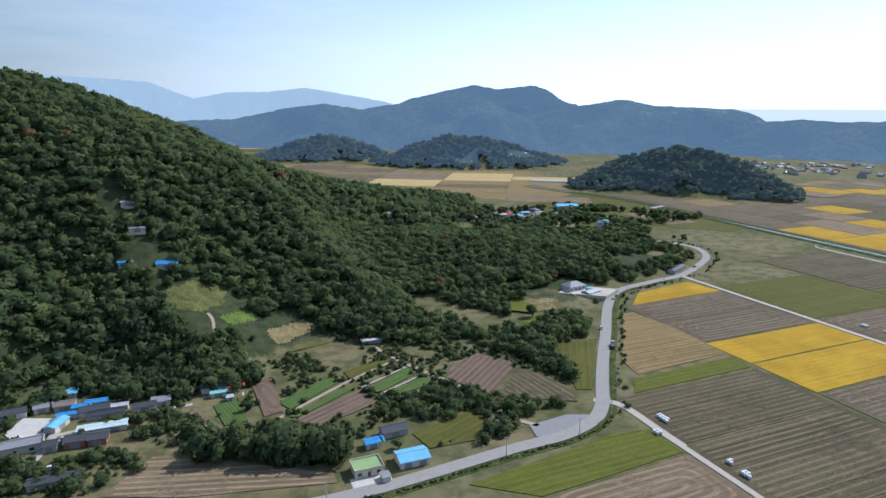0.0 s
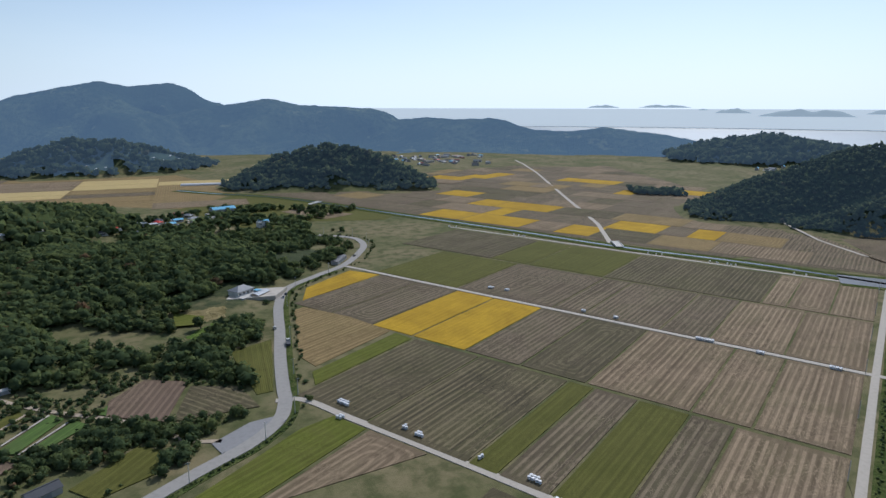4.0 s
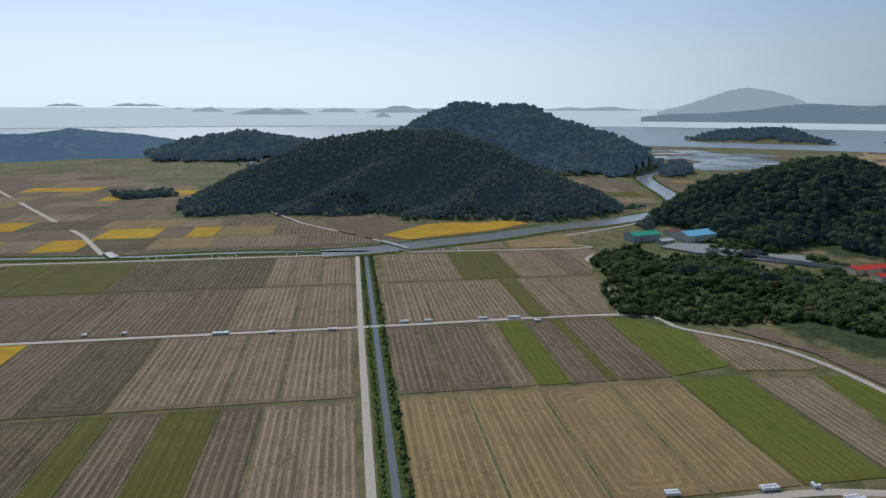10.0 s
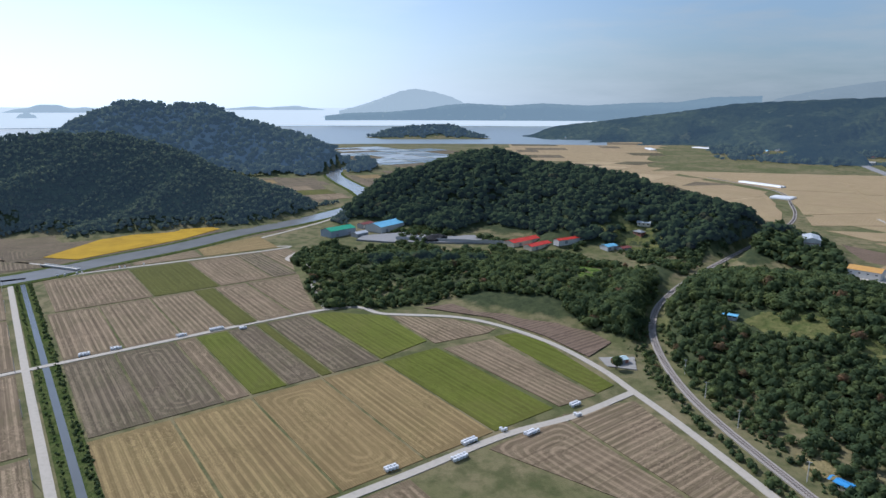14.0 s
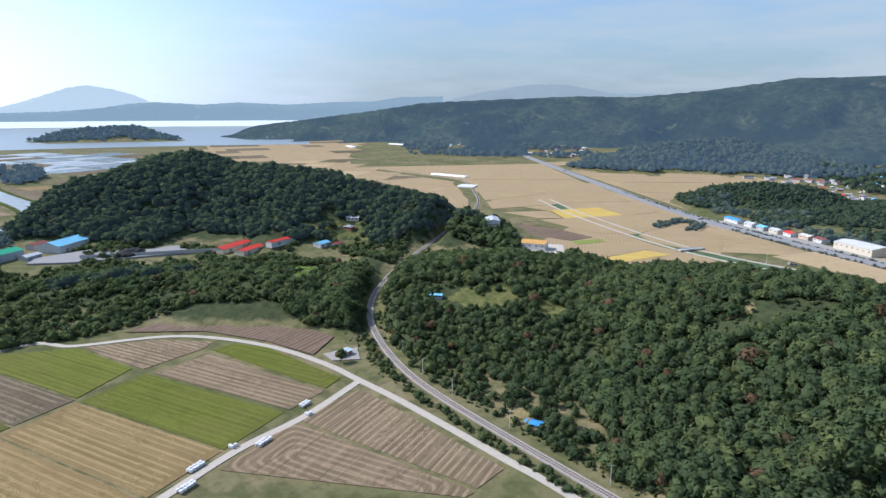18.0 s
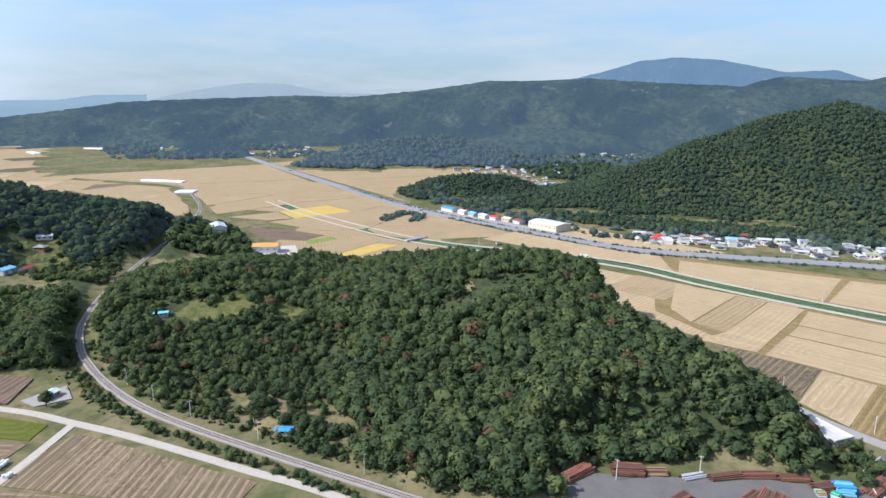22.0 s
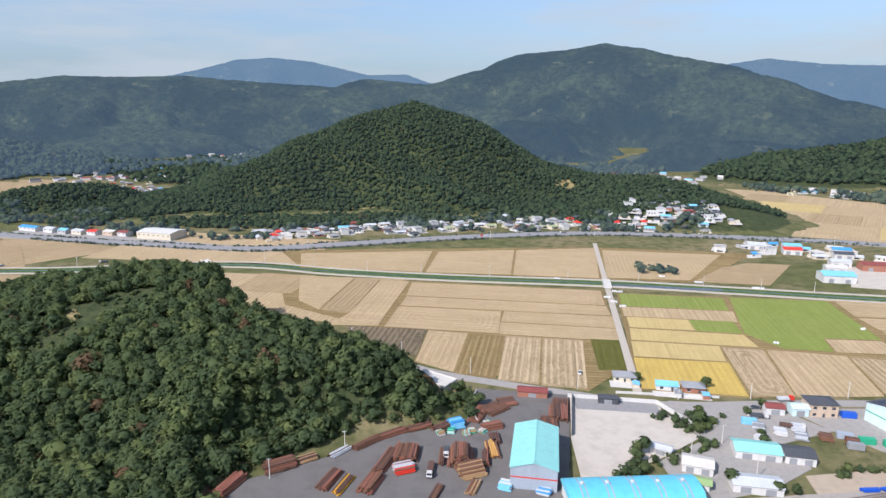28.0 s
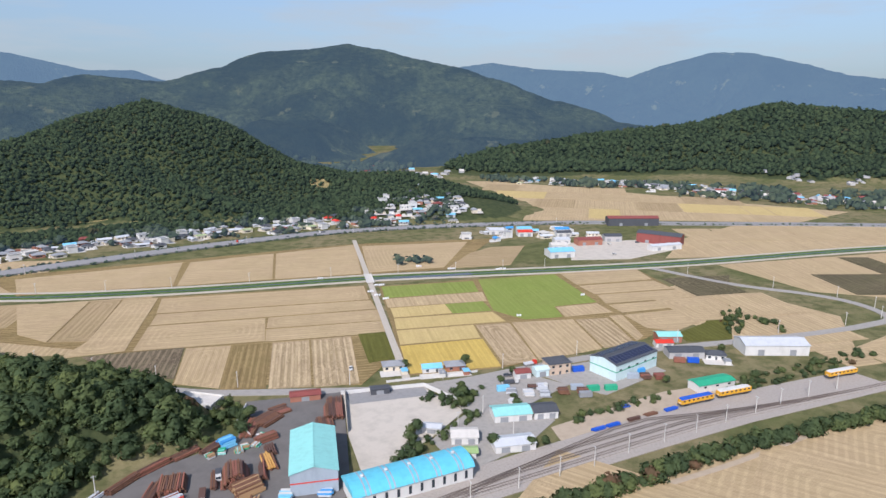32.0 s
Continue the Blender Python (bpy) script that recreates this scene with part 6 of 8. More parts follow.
def house(label, w=10.5, d=6.5, h=2.9, roof="slate", wall="white", style="hip", rise=1.9, category="house", at=None, group="", storeys=1, yard=True, simple=False):
    root = empty("house", label, category, group, at)
    hh = h * storeys
    if style == "gable":
        part("wall", gable_wall(w, d, hh, rise), C[wall], root)
        part("roof", gable(w, d, hh, rise), C[roof], root)
    elif style == "hip":
        part("wall", block(0, 0, -1.5, w, d, hh + 1.5), C[wall], root)
        part("roof", hip(w, d, hh, rise), C[roof], root)
    else:
        part("wall", block(0, 0, -1.5, w, d, hh + 1.5), C[wall], root)
        part("roof", block(0, 0, hh, w + 0.6, d + 0.6, 0.22), C[roof], root)
        bm = block(0, d / 2 + 0.2, hh + 0.22, w + 0.6, 0.2, 0.6)
        for x, y, sx, sy in ((0, -d / 2 - 0.2, w + 0.6, 0.2), (w / 2 + 0.2, 0, 0.2, d + 0.2), (-w / 2 - 0.2, 0, 0.2, d + 0.2)):
            block(x, y, hh + 0.22, sx, sy, 0.6, bm)
        part("parapet", bm, C[wall], root)
    if simple:
        part("door", block(0, -d / 2, 0.1, 1.2, 0.12, 2.0), C["slate"], root)
        for x in (-w * 0.3, w * 0.3):
            part("window", block(x, -d / 2, 0.9 + h * (storeys - 1), 1.8, 0.12, 1.3), C["glass"], root)
        part("window", block(0, d / 2, 0.9, w * 0.5, 0.12, 1.2), C["glass"], root)
    for s in range(0 if simple else storeys):
        openings(root, w, d, h, door=s == 0)
        if s:
            for o in list(root.children)[-2 * max(2, int(w / 3.4)):]:
                o.location.z = s * h
    if yard:
        part("courtyard", block(0, -d / 2 - 3, -1.2, w + 4, 7.5, 1.32), C["pale"], root, "pale concrete courtyard")
        part("annexe", block(w / 2 - 0.5, -d / 2 - 4.2, -1.0, 3.0, 4.2, 3.2), C[wall], root)
        if not simple:
            part("annexe_roof", block(w / 2 - 0.5, -d / 2 - 4.2, 2.2, 3.6, 4.8, 0.16), C["ash" if roof != "ash" else "sky"], root)
    return root


def at_place(x, y, turn=0.0, z=None, sink=0.0):
    return pose(x, y, (lift(x, y) if z is None else z) - sink, 0, 0, turn)


def shed(label, x, y, turn, w, d, h, roof, wall, rise=None, category="shed", name="shed", bands=None, doors=2, z=None):
    """A long single-storey building with a low gable roof."""
    rise = d * 0.14 if rise is None else rise
    root = empty(name, label, category, at=at_place(x, y, turn, z))
    part("wall", gable_wall(w, d, h, rise), C[wall], root)
    part("roof", gable(w, d, h, rise, 0.4, 0.14), C[roof], root)
    part("ridge_cap", block(0, 0, h + rise + 0.1, w + 0.8, 0.5, 0.12), C[roof], root)
    if bands:
        part("band", block(0, 0, h * 0.55, w + 0.08, d + 0.08, 0.5), C[bands], root)
    for k in range(doors):
        part("roller_door", block(-w / 2 + (k + 0.5) * w / doors, -d / 2, 0.05, min(3.6, w / doors * 0.5), 0.14, min(3.4, h * 0.75)), C["ash"], root)
    n = max(2, int(w / 6))
    for k in range(n):
        part("window", block(-w / 2 + (k + 0.5) * w / n, d / 2, h * 0.6, 1.6, 0.12, 0.9), C["glass"], root)
    for k in range(max(2, int(w / 5))):
        part("roof_seam", gable(0.12, d, h + 0.14, rise, 0.38, 0.05), C[roof], root).location.x = -w / 2 + (k + 0.5) * 5
    return root


def cottages(simple):
    kw = dict(simple=simple)
    return [
        lambda: house("dark-tiled white farmhouse with a concrete courtyard", roof="slate", wall="white", **kw), lambda: house("grey-tiled cream farmhouse with a small annexe", 11, 6.5, roof="ash", wall="cream", **kw),
        lambda: house("white cottage with a blue sheet roof", 9, 6, roof="blue", wall="white", style="gable", rise=1.3, **kw), lambda: house("sky-blue metal-roofed grey cottage", 11, 7, roof="sky", wall="grey", style="gable", rise=1.3, **kw),
        lambda: house("white cottage with a red hipped roof", 10, 6.5, roof="red", wall="white", **kw), lambda: house("maroon-tiled brick house with a courtyard", 11, 7.5, roof="maroon", wall="brick", **kw),
        lambda: house("white flat-roofed concrete house", 11, 8, 3.1, roof="pale", wall="white", style="flat", **kw), lambda: house("two-storey white house with a flat grey roof", 10, 8, 2.9, roof="ash", wall="white", style="flat", storeys=2, **kw),
        lambda: house("white metal-roofed long farmhouse", 13, 6, roof="zinc", wall="cream", style="gable", rise=1.3, **kw), lambda: house("flat-roofed house with green roof paint", 11, 8, 3.0, roof="lime", wall="cream", style="flat", **kw),
        lambda: house("brown brick house with a grey hipped roof", 10, 7, roof="ash", wall="brick", **kw), lambda: house("low grey shed with a pale metal roof", 12, 6, 2.6, roof="zinc", wall="grey", style="gable", rise=0.9, category="shed", **kw),
    ]


KINDS = cottages(False) + cottages(True)
SPOT = []
PROTOS = {}


def put_house(k, x, y, turn):
    """A house of a kind; kinds from 12 on are the plainer ones of the far villages."""
    SPOT.append((x, y))
    m = at_place(x, y, turn)
    if k in PROTOS:
        copy_thing(PROTOS[k], m)
    else:
        PROTOS[k] = KINDS[k]()
        PROTOS[k].matrix_basis = m


def village(line, spread, count, seed, turn=0.0, gap=13.0, pool=(0, 0, 0, 1, 1, 1, 10, 10, 8, 6, 6, 7, 11, 11, 3, 5, 4, 9)):
    rnd = random.Random(seed)
    p = np.array(line, float)
    n = np.concatenate([[0], np.cumsum(np.linalg.norm(np.diff(p, axis=0), axis=1))])
    done = tries = 0
    while done < count and tries < count * 40:
        tries += 1
        s = rnd.random() * n[-1]
        x, y = np.interp(s, n, p[:, 0]) + rnd.gauss(0, spread), np.interp(s, n, p[:, 1]) + rnd.gauss(0, spread)
        px, py = np.array([x]), np.array([y])
        if any(math.hypot(x - a, y - b) < gap for a, b in SPOT) or not all(near_line(px, py, pts[::2] + pts[-1:])[0] > d for pts, d in ((HIGHWAY, 19), (RING, 11), (ROAD, 12), (STREAM, 20), (RAIL, 14))):
            continue
        put_house(12 + rnd.choice(pool), x, y, turn + rnd.choice((0, 0, 90, 180, -90)) + rnd.gauss(0, 9))
        done += 1


# the roadside village under the cone-shaped hill
village([(77, -689), (0, -702), (-70, -694), (-140, -702), (-200, -700), (-270, -697)], 17, 82, 71, 10, 9.5)
village([(-300, -690), (-370, -680), (-420, -672), (-400, -650)], 18, 50, 72, -20, 9.5)
village([(415, -1173), (353, -1127), (280, -1038), (236, -1066), (273, -960), (290, -1000)], 26, 44, 73, 30, 12)
village([(-395, -545), (-440, -530), (-480, -500)], 18, 16, 74, -25, 14, (6, 7, 8, 11, 2, 3, 9))
# the village at the foothills
village([(-740, -940), (-800, -870), (-850, -800), (-900, -720)], 26, 36, 75, 40, 14)
village([(-900, -700), (-930, -600), (-980, -510), (-1010, -430)], 30, 36, 76, 60, 14)
# far villages, too small to count
def far_village(line, spread, count, seed):
    rs = np.random.RandomState(seed)
    p = np.array(line, float)
    n = np.concatenate([[0], np.cumsum(np.linalg.norm(np.diff(p, axis=0), axis=1))])
    q = rs.rand(count) * n[-1]
    x, y = np.interp(q, n, p[:, 0]) + rs.normal(0, spread, count), np.interp(q, n, p[:, 1]) + rs.normal(0, spread, count)
    z = np.maximum.reduce([land(x, y), range_height(RANGES["hill_1"], x, y), range_height(RANGES["hill_south"], x, y)])
    low = z < 12
    x, y, z, count = x[low], y[low], z[low], int(low.sum())
    if not count:
        return
    prof = np.array([(-1, -1, 0), (1, -1, 0), (1, 1, 0), (-1, 1, 0), (-1, -1, 1), (1, -1, 1), (1, 1, 1), (-1, 1, 1), (-1, 0, 1.6), (1, 0, 1.6)], float)
    fw = np.array([(0, 1, 5), (0, 5, 4), (1, 2, 6), (1, 6, 5), (2, 3, 7), (2, 7, 6), (3, 0, 4), (3, 4, 7), (4, 8, 7), (5, 6, 9), (4, 5, 9), (4, 9, 8), (6, 7, 8), (6, 8, 9)])
    a, w, d, h = rs.uniform(0, 3.1, count), rs.uniform(5, 9, count), rs.uniform(3, 5, count), rs.uniform(2.8, 5, count)
    lx, ly = prof[None, :, 0] * w[:, None], prof[None, :, 1] * d[:, None]
    V = np.stack([lx * np.cos(a)[:, None] - ly * np.sin(a)[:, None] + x[:, None], lx * np.sin(a)[:, None] + ly * np.cos(a)[:, None] + y[:, None], prof[None, :, 2] * h[:, None] + z[:, None]], -1).reshape(-1, 3)
    F = (fw[None] + (np.arange(count) * 10)[:, None, None]).reshape(-1, 3)
    roofs = ["slate", "ash", "slate", "ash", "maroon", "pale", "sky"]
    idx = np.zeros((count, 14), int)
    idx[:, 10:] = 1 + rs.randint(0, len(roofs), count)[:, None]
    tagged(new("far_village", mesh_from("far_village", V, F, [C["grey"]] + [C[k] for k in roofs], idx.ravel())), "far village of small white houses with coloured roofs", "village", kind="stuff")


far_village([(1180, -1400), (1420, -1750), (1600, -1900), (1900, -1850)], 60, 70, 78)
far_village([(1700, -1500), (2100, -1620), (2450, -1500), (2700, -1250)], 70, 90, 79)
far_village([(-300, -1500), (-420, -1750), (-560, -1900), (-100, -1700)], 80, 80, 80)
far_village([(300, -1550), (120, -1850), (600, -1900)], 70, 50, 81)
far_village([(-850, -815), (-900, -740), (-925, -640), (-980, -530), (-1000, -425)], 22, 70, 91)
far_village([(440, -1330), (330, -1240), (550, -1300)], 30, 30, 92)
far_village([(860, 1300), (760, 1480), (1000, 1500)], 50, 40, 83)
far_village([(1290, 640), (1380, 760), (1480, 820)], 40, 30, 84)
far_village([(-1180, -640), (-1240, -740), (-1300, -560)], 40, 30, 77)
far_village([(-480, -1150), (-640, -1080), (-560, -1350)], 40, 40, 86)
village([(-50, 720), (0, 765), (60, 785), (120, 815), (150, 835)], 17, 30, 82, 20, 12)
village([(860, 1300), (760, 1480), (1000, 1500)], 50, 20, 83, 0, 22)
village([(1290, 640), (1380, 760), (1480, 820)], 40, 16, 84, 0, 22, (6, 8, 11, 7))
village([(190, 730), (215, 745)], 8, 4, 85, 0, 12)
# cottages under the steep hill
for k, x, y, turn in [(9, -29, 214, 22)]:
    put_house(k, x, y, turn)
shed("dark-roofed old cottage above the sky-blue house", -21, 242, 25, 11, 6, 2.8, "slate", "grey", rise=1.5, doors=1, category="cottage", name="cottage")
shed("bright blue roofed shrine hall on the wooded slope", -164, 360, 10, 12, 6, 3.0, "blue", "white", rise=1.5, doors=1, category="shrine", name="shrine")
shed("grey-roofed shrine store on the slope", -186, 372, 20, 9, 4, 2.6, "ash", "cream", doors=1)
shed("grey hut beside the shrine store", -196, 384, 20, 8, 4, 2.6, "ash", "pale", doors=1)
shed("small blue-roofed hut below the shrine", -186, 350, 20, 4, 3, 2.4, "blue", "white", doors=1)
shed("low white-roofed garden shed by the dirt path", -42, 346, 15, 12, 3, 2.4, "white", "grey", doors=1)
shed("small blue-roofed white store beside a cottage", -29, 232, 25, 6, 4.5, 2.6, "blue", "white", doors=1)
shed("sky-blue metal-roofed cottage by the country road", -12, 221, 22, 12, 9, 3.0, "sky", "white", doors=2, category="house", name="house")
for text, x, y, turn, w, d, h, roof, wall in [
        ("cottage with a pale sky-blue roof under the wood", -181, 276, 20, 11, 7, 3.0, "sky", "white"), ("brown-roofed store in the walled yard", -174, 264, 20, 8, 6, 2.8, "sleeper", "grey"), ("blue-roofed lean-to in the walled yard", -166, 262, 20, 6, 4, 2.6, "blue", "white"), ("blue-roofed store beside the brown store", -161, 267, 20, 9, 4, 2.7, "blue", "white"),
        ("old dark-tiled cottage in the walled yard", -158, 260, 25, 12, 6, 2.8, "slate", "white"), ("low blue shed along the yard wall", -167, 255, 20, 9, 3, 2.5, "blue", "grey"), ("white-roofed wash house in the walled yard", -150, 263, 20, 10, 3.5, 2.5, "zinc", "white"), ("narrow dark-roofed byre above the lane", -151, 256, 22, 15, 3, 2.4, "slate", "grey"),
        ("small sky-blue roofed store by the lane", -167, 246, 88, 10, 5, 2.8, "sky", "white"), ("dark-roofed cottage at the head of the lane", -137, 263, 25, 10, 4.5, 2.7, "slate", "white"), ("grey-roofed cottage at the head of the lane", -132, 269, 25, 8, 6, 2.8, "ash", "white"),
        ("slate-roofed house with white gables", -151, 233, 18, 8, 7, 3.0, "slate", "brick"), ("slate-roofed wing of the white-gabled house", -143, 235, 18, 7, 7, 3.0, "slate", "brick"), ("small slate-roofed end of the house row", -159, 229, 18, 5, 6, 2.8, "slate", "grey"),
        ("dark-tiled white house beside the pale yard", -193, 255, 30, 12, 7, 3.0, "slate", "white"), ("grey-roofed annexe beside the pale yard", -183, 261, 30, 6, 5, 2.8, "ash", "cream"), ("dark-roofed cottage above the yard", -205, 246, 30, 10, 6, 2.8, "slate", "grey"), ("grey shed beside the village lane", -186, 222, 25, 8, 5, 2.6, "ash", "grey"),
        ("dark-tiled cottage with a white front under the trees", -112, 283, 18, 12, 6, 2.8, "slate", "white"), ("red-roofed store beside the dark-tiled cottage", -124, 276, 60, 7, 4, 2.6, "maroon", "brick"), ("small red-roofed lean-to beside the cottage", -103, 284, 20, 5, 4, 2.4, "red", "white"), ("green-roofed lean-to beside the cottage", -108, 277, 20, 7, 3, 2.4, "teal", "white"), ("small pale hut in the garden", -101, 273, 20, 3, 3, 2.2, "zinc", "white")]:
    shed(text, x, y, turn, w, d, h, roof, wall, rise=1.1 if roof in ("slate", "maroon") else None, category="cottage" if w > 7 else "store", name="cottage" if w > 7 else "store", doors=1)
house("long flat grey-roofed house beside the pale yard", 19, 7, 3.0, "ash", "pale", "flat", at=at_place(-172, 227, 28), yard=False, simple=True)
house("flat pale-roofed old house below the village", 12, 8, 3.0, "pale", "grey", "flat", at=at_place(-186, 208, 28), yard=False, simple=True)
shed("long open store with a pale aqua roof beside the lane", -146, 244, 22, 19, 5.5, 2.6, "mint", "pale", rise=0.3, doors=2, category="store", name="store")
shed("dark-roofed long shed below the village", -143, 205, 22, 17, 5, 2.6, "slate", "grey")
house("white house with a grey hipped roof and gravel forecourt", 15, 10, 3.2, "ash", "white", "hip", 3.0, at=at_place(98, 450, 30))
shed("white metal-roofed store beside the gravel forecourt", 110, 443, 40, 14, 7, 3.2, "zinc", "beige")
shed("long dark-roofed roadside shed", 200, 516, 50, 26, 6, 3.0, "slate", "grey", doors=4)
shed("sky-blue roofed hall on the plain", 168, 845, 10, 30, 16, 6, "sky", "grey", category="hall", name="hall")
# works below the wooded hill
shed("green-roofed works hall beside the fields", 676, -44, -55, 34, 18, 7, "green", "steel", category="hall", name="hall")
shed("works hall with a pale blue roof", 694, -98, -50, 40, 24, 7, "sky", "white", category="hall", name="hall")
shed("low white-roofed lean-to at the works", 664, -66, -55, 16, 10, 4, "zinc", "grey")
shed("works store with a brown roof", 712, -78, -50, 18, 10, 5, "maroon", "grey")
shed("long low hall with a bright red roof", 588, -224, -62, 40, 13, 4.5, "red", "cream", category="hall", name="hall")
shed("low hall with a bright red roof", 566, -232, -62, 30, 11, 4.2, "red", "cream", category="hall", name="hall")
shed("narrow hall with a bright red roof", 566, -268, -72, 40, 8, 4.2, "red", "white", category="hall", name="hall")
shed("pale blue roofed white house below the woods", 541, -296, -70, 14, 10, 4, "sky", "white", category="house", name="house")
shed("brown-roofed shed beside the pale blue house", 536, -310, -70, 12, 8, 3, "maroon", "grey")
put_house(10, 560, -340, 20), put_house(8, 572, -352, 50)
shed("small pump house with a pale green roof by the lane", 287, -168, -80, 8, 5, 2.8, "mint", "brick", category="pump house", name="pump_house", doors=1)
shed("small hut with a blue tarpaulin roof by the railway", 163, -190, 20, 5.5, 4, 2.4, "blue", "cream", doors=1, category="hut", name="hut")
shed("small sky-blue roofed hut on the hill clearing", 298, -246, 40, 5, 4, 2.4, "sky", "grey", doors=1, category="hut", name="hut")
# works between the railway and the stream
shed("white works hall with a dark red fascia", 481, -474, -40, 26, 14, 8, "zinc", "white", bands="maroon", category="hall", name="hall")
shed("orange-roofed white works hall", 402, -455, 30, 24, 16, 7, "orange", "white", category="hall", name="hall")
shed("blue-roofed annexe beside the works", 424, -440, 30, 12, 8, 4, "sky", "white")
shed("long grey-roofed shed behind the hill", 322, -400, 20, 32, 9, 4, "ash", "grey", doors=4)
shed("filling station with a wide pale roof", 190, -690, -25, 42, 26, 7.5, "white", "cream", rise=1.6, category="filling station", name="filling_station", doors=5)
for k, (x, y, w, roof, wall) in enumerate([(345, -752, 26, "blue", "white"), (318, -738, 14, "zinc", "white"), (300, -728, 12, "sky", "grey"), (283, -722, 14, "zinc", "cream"), (266, -716, 12, "red", "white"), (248, -712, 14, "pale", "beige"), (232, -706, 12, "maroon", "white")]):
    shed("roadside shop with a coloured metal roof", x, y, -30, w, 10, 4.5, roof, wall, category="shop", name="shop")
# works beyond the stream
shed("pale blue roofed workshop with a gravel yard", -392, -428, 160, 24, 16, 6, "sky", "white", category="hall", name="hall")
shed("dark factory building with maroon ends", -520, -418, 115, 44, 16, 10, "slate", "maroon", category="factory", name="factory")
shed("dark red factory hall by the highway", -575, -505, 150, 60, 14, 9, "maroon", "slate", category="factory", name="factory")
shed("brick workshop with a maroon roof", -452, -452, 160, 26, 12, 6, "maroon", "brick", category="workshop", name="workshop")
shed("long white hall beside the stream road", -500, -396, 165, 34, 8, 5, "zinc", "white", category="hall", name="hall")
shed("grey workshop with a dark roof", -486, -452, 150, 18, 12, 6, "slate", "grey", category="workshop", name="workshop")
for x, y, roof in ((-404, -545, "zinc"), (-436, -536, "sky"), (-470, -512, "blue"), (-424, -520, "red"), (-458, -496, "slate"), (-432, -470, "zinc"), (-412, -452, "pale")):
    shed("roadside workshop with a metal roof", x, y, 155, 16, 11, 5, roof, "white", category="workshop", name="workshop")

# ---- steel yard, sidings and lots ----
ST = math.degrees(math.atan2(0.33, -0.944))   # local x along SP


def slab(name, corners, z, material, label, category, depth=0.4):
    bm = bmesh.new()
    top, low = [bm.verts.new((x, y, z)) for x, y in corners], [bm.verts.new((x, y, z - depth)) for x, y in corners]
    bm.faces.new(top), bm.faces.new(low[::-1])
    for i in range(len(top)):
        j = (i + 1) % len(top)
        bm.faces.new((top[i], low[i], low[j], top[j]))
    me = bpy.data.meshes.new(name)
    bmesh.ops.recalc_face_normals(bm, faces=bm.faces)
    bm.to_mesh(me), bm.free()
    me.materials.append(material)
    return tagged(new(name, me), label, category, kind="structure")


slab("pavement", [(52, -206), (38, -217), (13, -226), (-17, -240), (-50, -246), (-58, -262), (-63, -279), (-106, -265), (-91, -225), (-76, -186), (-20, -184), (30, -188)], 0.36, M["yard"], "grey paved steel yard", "yard")
slab("pavement", [(-92, -226), (-106, -265), (-142, -249), (-146, -218), (-120, -205), (-84, -192)], 0.32, M["gravel"], "pale gravel storage lot", "lot")
slab("pavement", [(-104, -251), (-106, -265), (-142, -249), (-141, -240)], 0.36, M["asphalt"], "dark asphalt strip beside the lot", "lot")
slab("pavement", [(-148, -250), (-180, -245), (-196, -236), (-206, -214), (-176, -208), (-176, -190), (-152, -180), (-118, -176), (-120, -204), (-146, -216)], 0.30, M["asphalt_pale"], "worn grey yard paving by the junction", "yard")
slab("pavement", [(-200, -236), (-262, -226), (-262, -200), (-214, -196), (-206, -214)], 0.33, M["asphalt_pale"], "concrete forecourt of the solar-roofed hall", "yard")
slab("pavement", [(-170, -186), (-240, -184), (-285, -172), (-282, -164), (-217, -172), (-166, -175)], 0.31, M["dirt"], "bare dirt loading strip beside the sidings", "yard")
slab("pavement", [(40, -178), (-90, -183), (-122, -178), (-170, -175), (-217, -173), (-266, -166), (-345, -150), (-345, -126), (-250, -143), (-200, -149), (-132, -156), (-60, -163), (40, -170)], 0.27, M["ballast"], "grey-brown ballast of the station sidings", "yard")
slab("pavement", [(296, -160), (284, -159), (276, -172), (292, -180)], 0.5, M["asphalt_pale"], "paved forecourt of the pump house", "yard")
slab("pavement", [(38, 249), (56, 259), (68, 259), (57, 244), (40, 239)], 0.33, M["asphalt"], "grey asphalt parking bay beside the country road", "yard")
slab("pavement", [(-400, -420), (-430, -470), (-540, -430), (-520, -390), (-440, -385), (-390, -410)], 0.3, M["gravel"], "pale gravel workshop yards", "yard")
slab("pavement", [(-190, -285 + 45), (-150, -252), (-160, -230)], 0.34, M["asphalt_pale"], "paved road mouth", "yard")
slab("pavement", [(85, 440), (118, 432), (132, 450), (96, 462)], 3.2, M["gravel"], "pale forecourt of the white house", "yard", 4)
slab("pavement", [(-186, 240), (-187, 254), (-171, 254), (-168, 240), (-178, 234)], 0.4, C["pale"], "pale concrete village yard", "yard", 1)
slab("pavement", [(640, -60), (622, -90), (605, -150), (590, -200), (640, -190), (668, -120), (660, -70)], 1.6, M["asphalt"], "grey works yard with dark spoil", "yard", 3)
slab("pavement", [(420, -470), (395, -490), (350, -440), (380, -425), (440, -420), (460, -450)], 0.5, M["gravel"], "pale concrete works yard", "yard", 1)
slab("pavement", [(380, -720), (350, -765), (150, -655), (120, -640), (200, -655)], 0.6, M["asphalt_pale"], "paved strip in front of the roadside shops", "yard", 1)

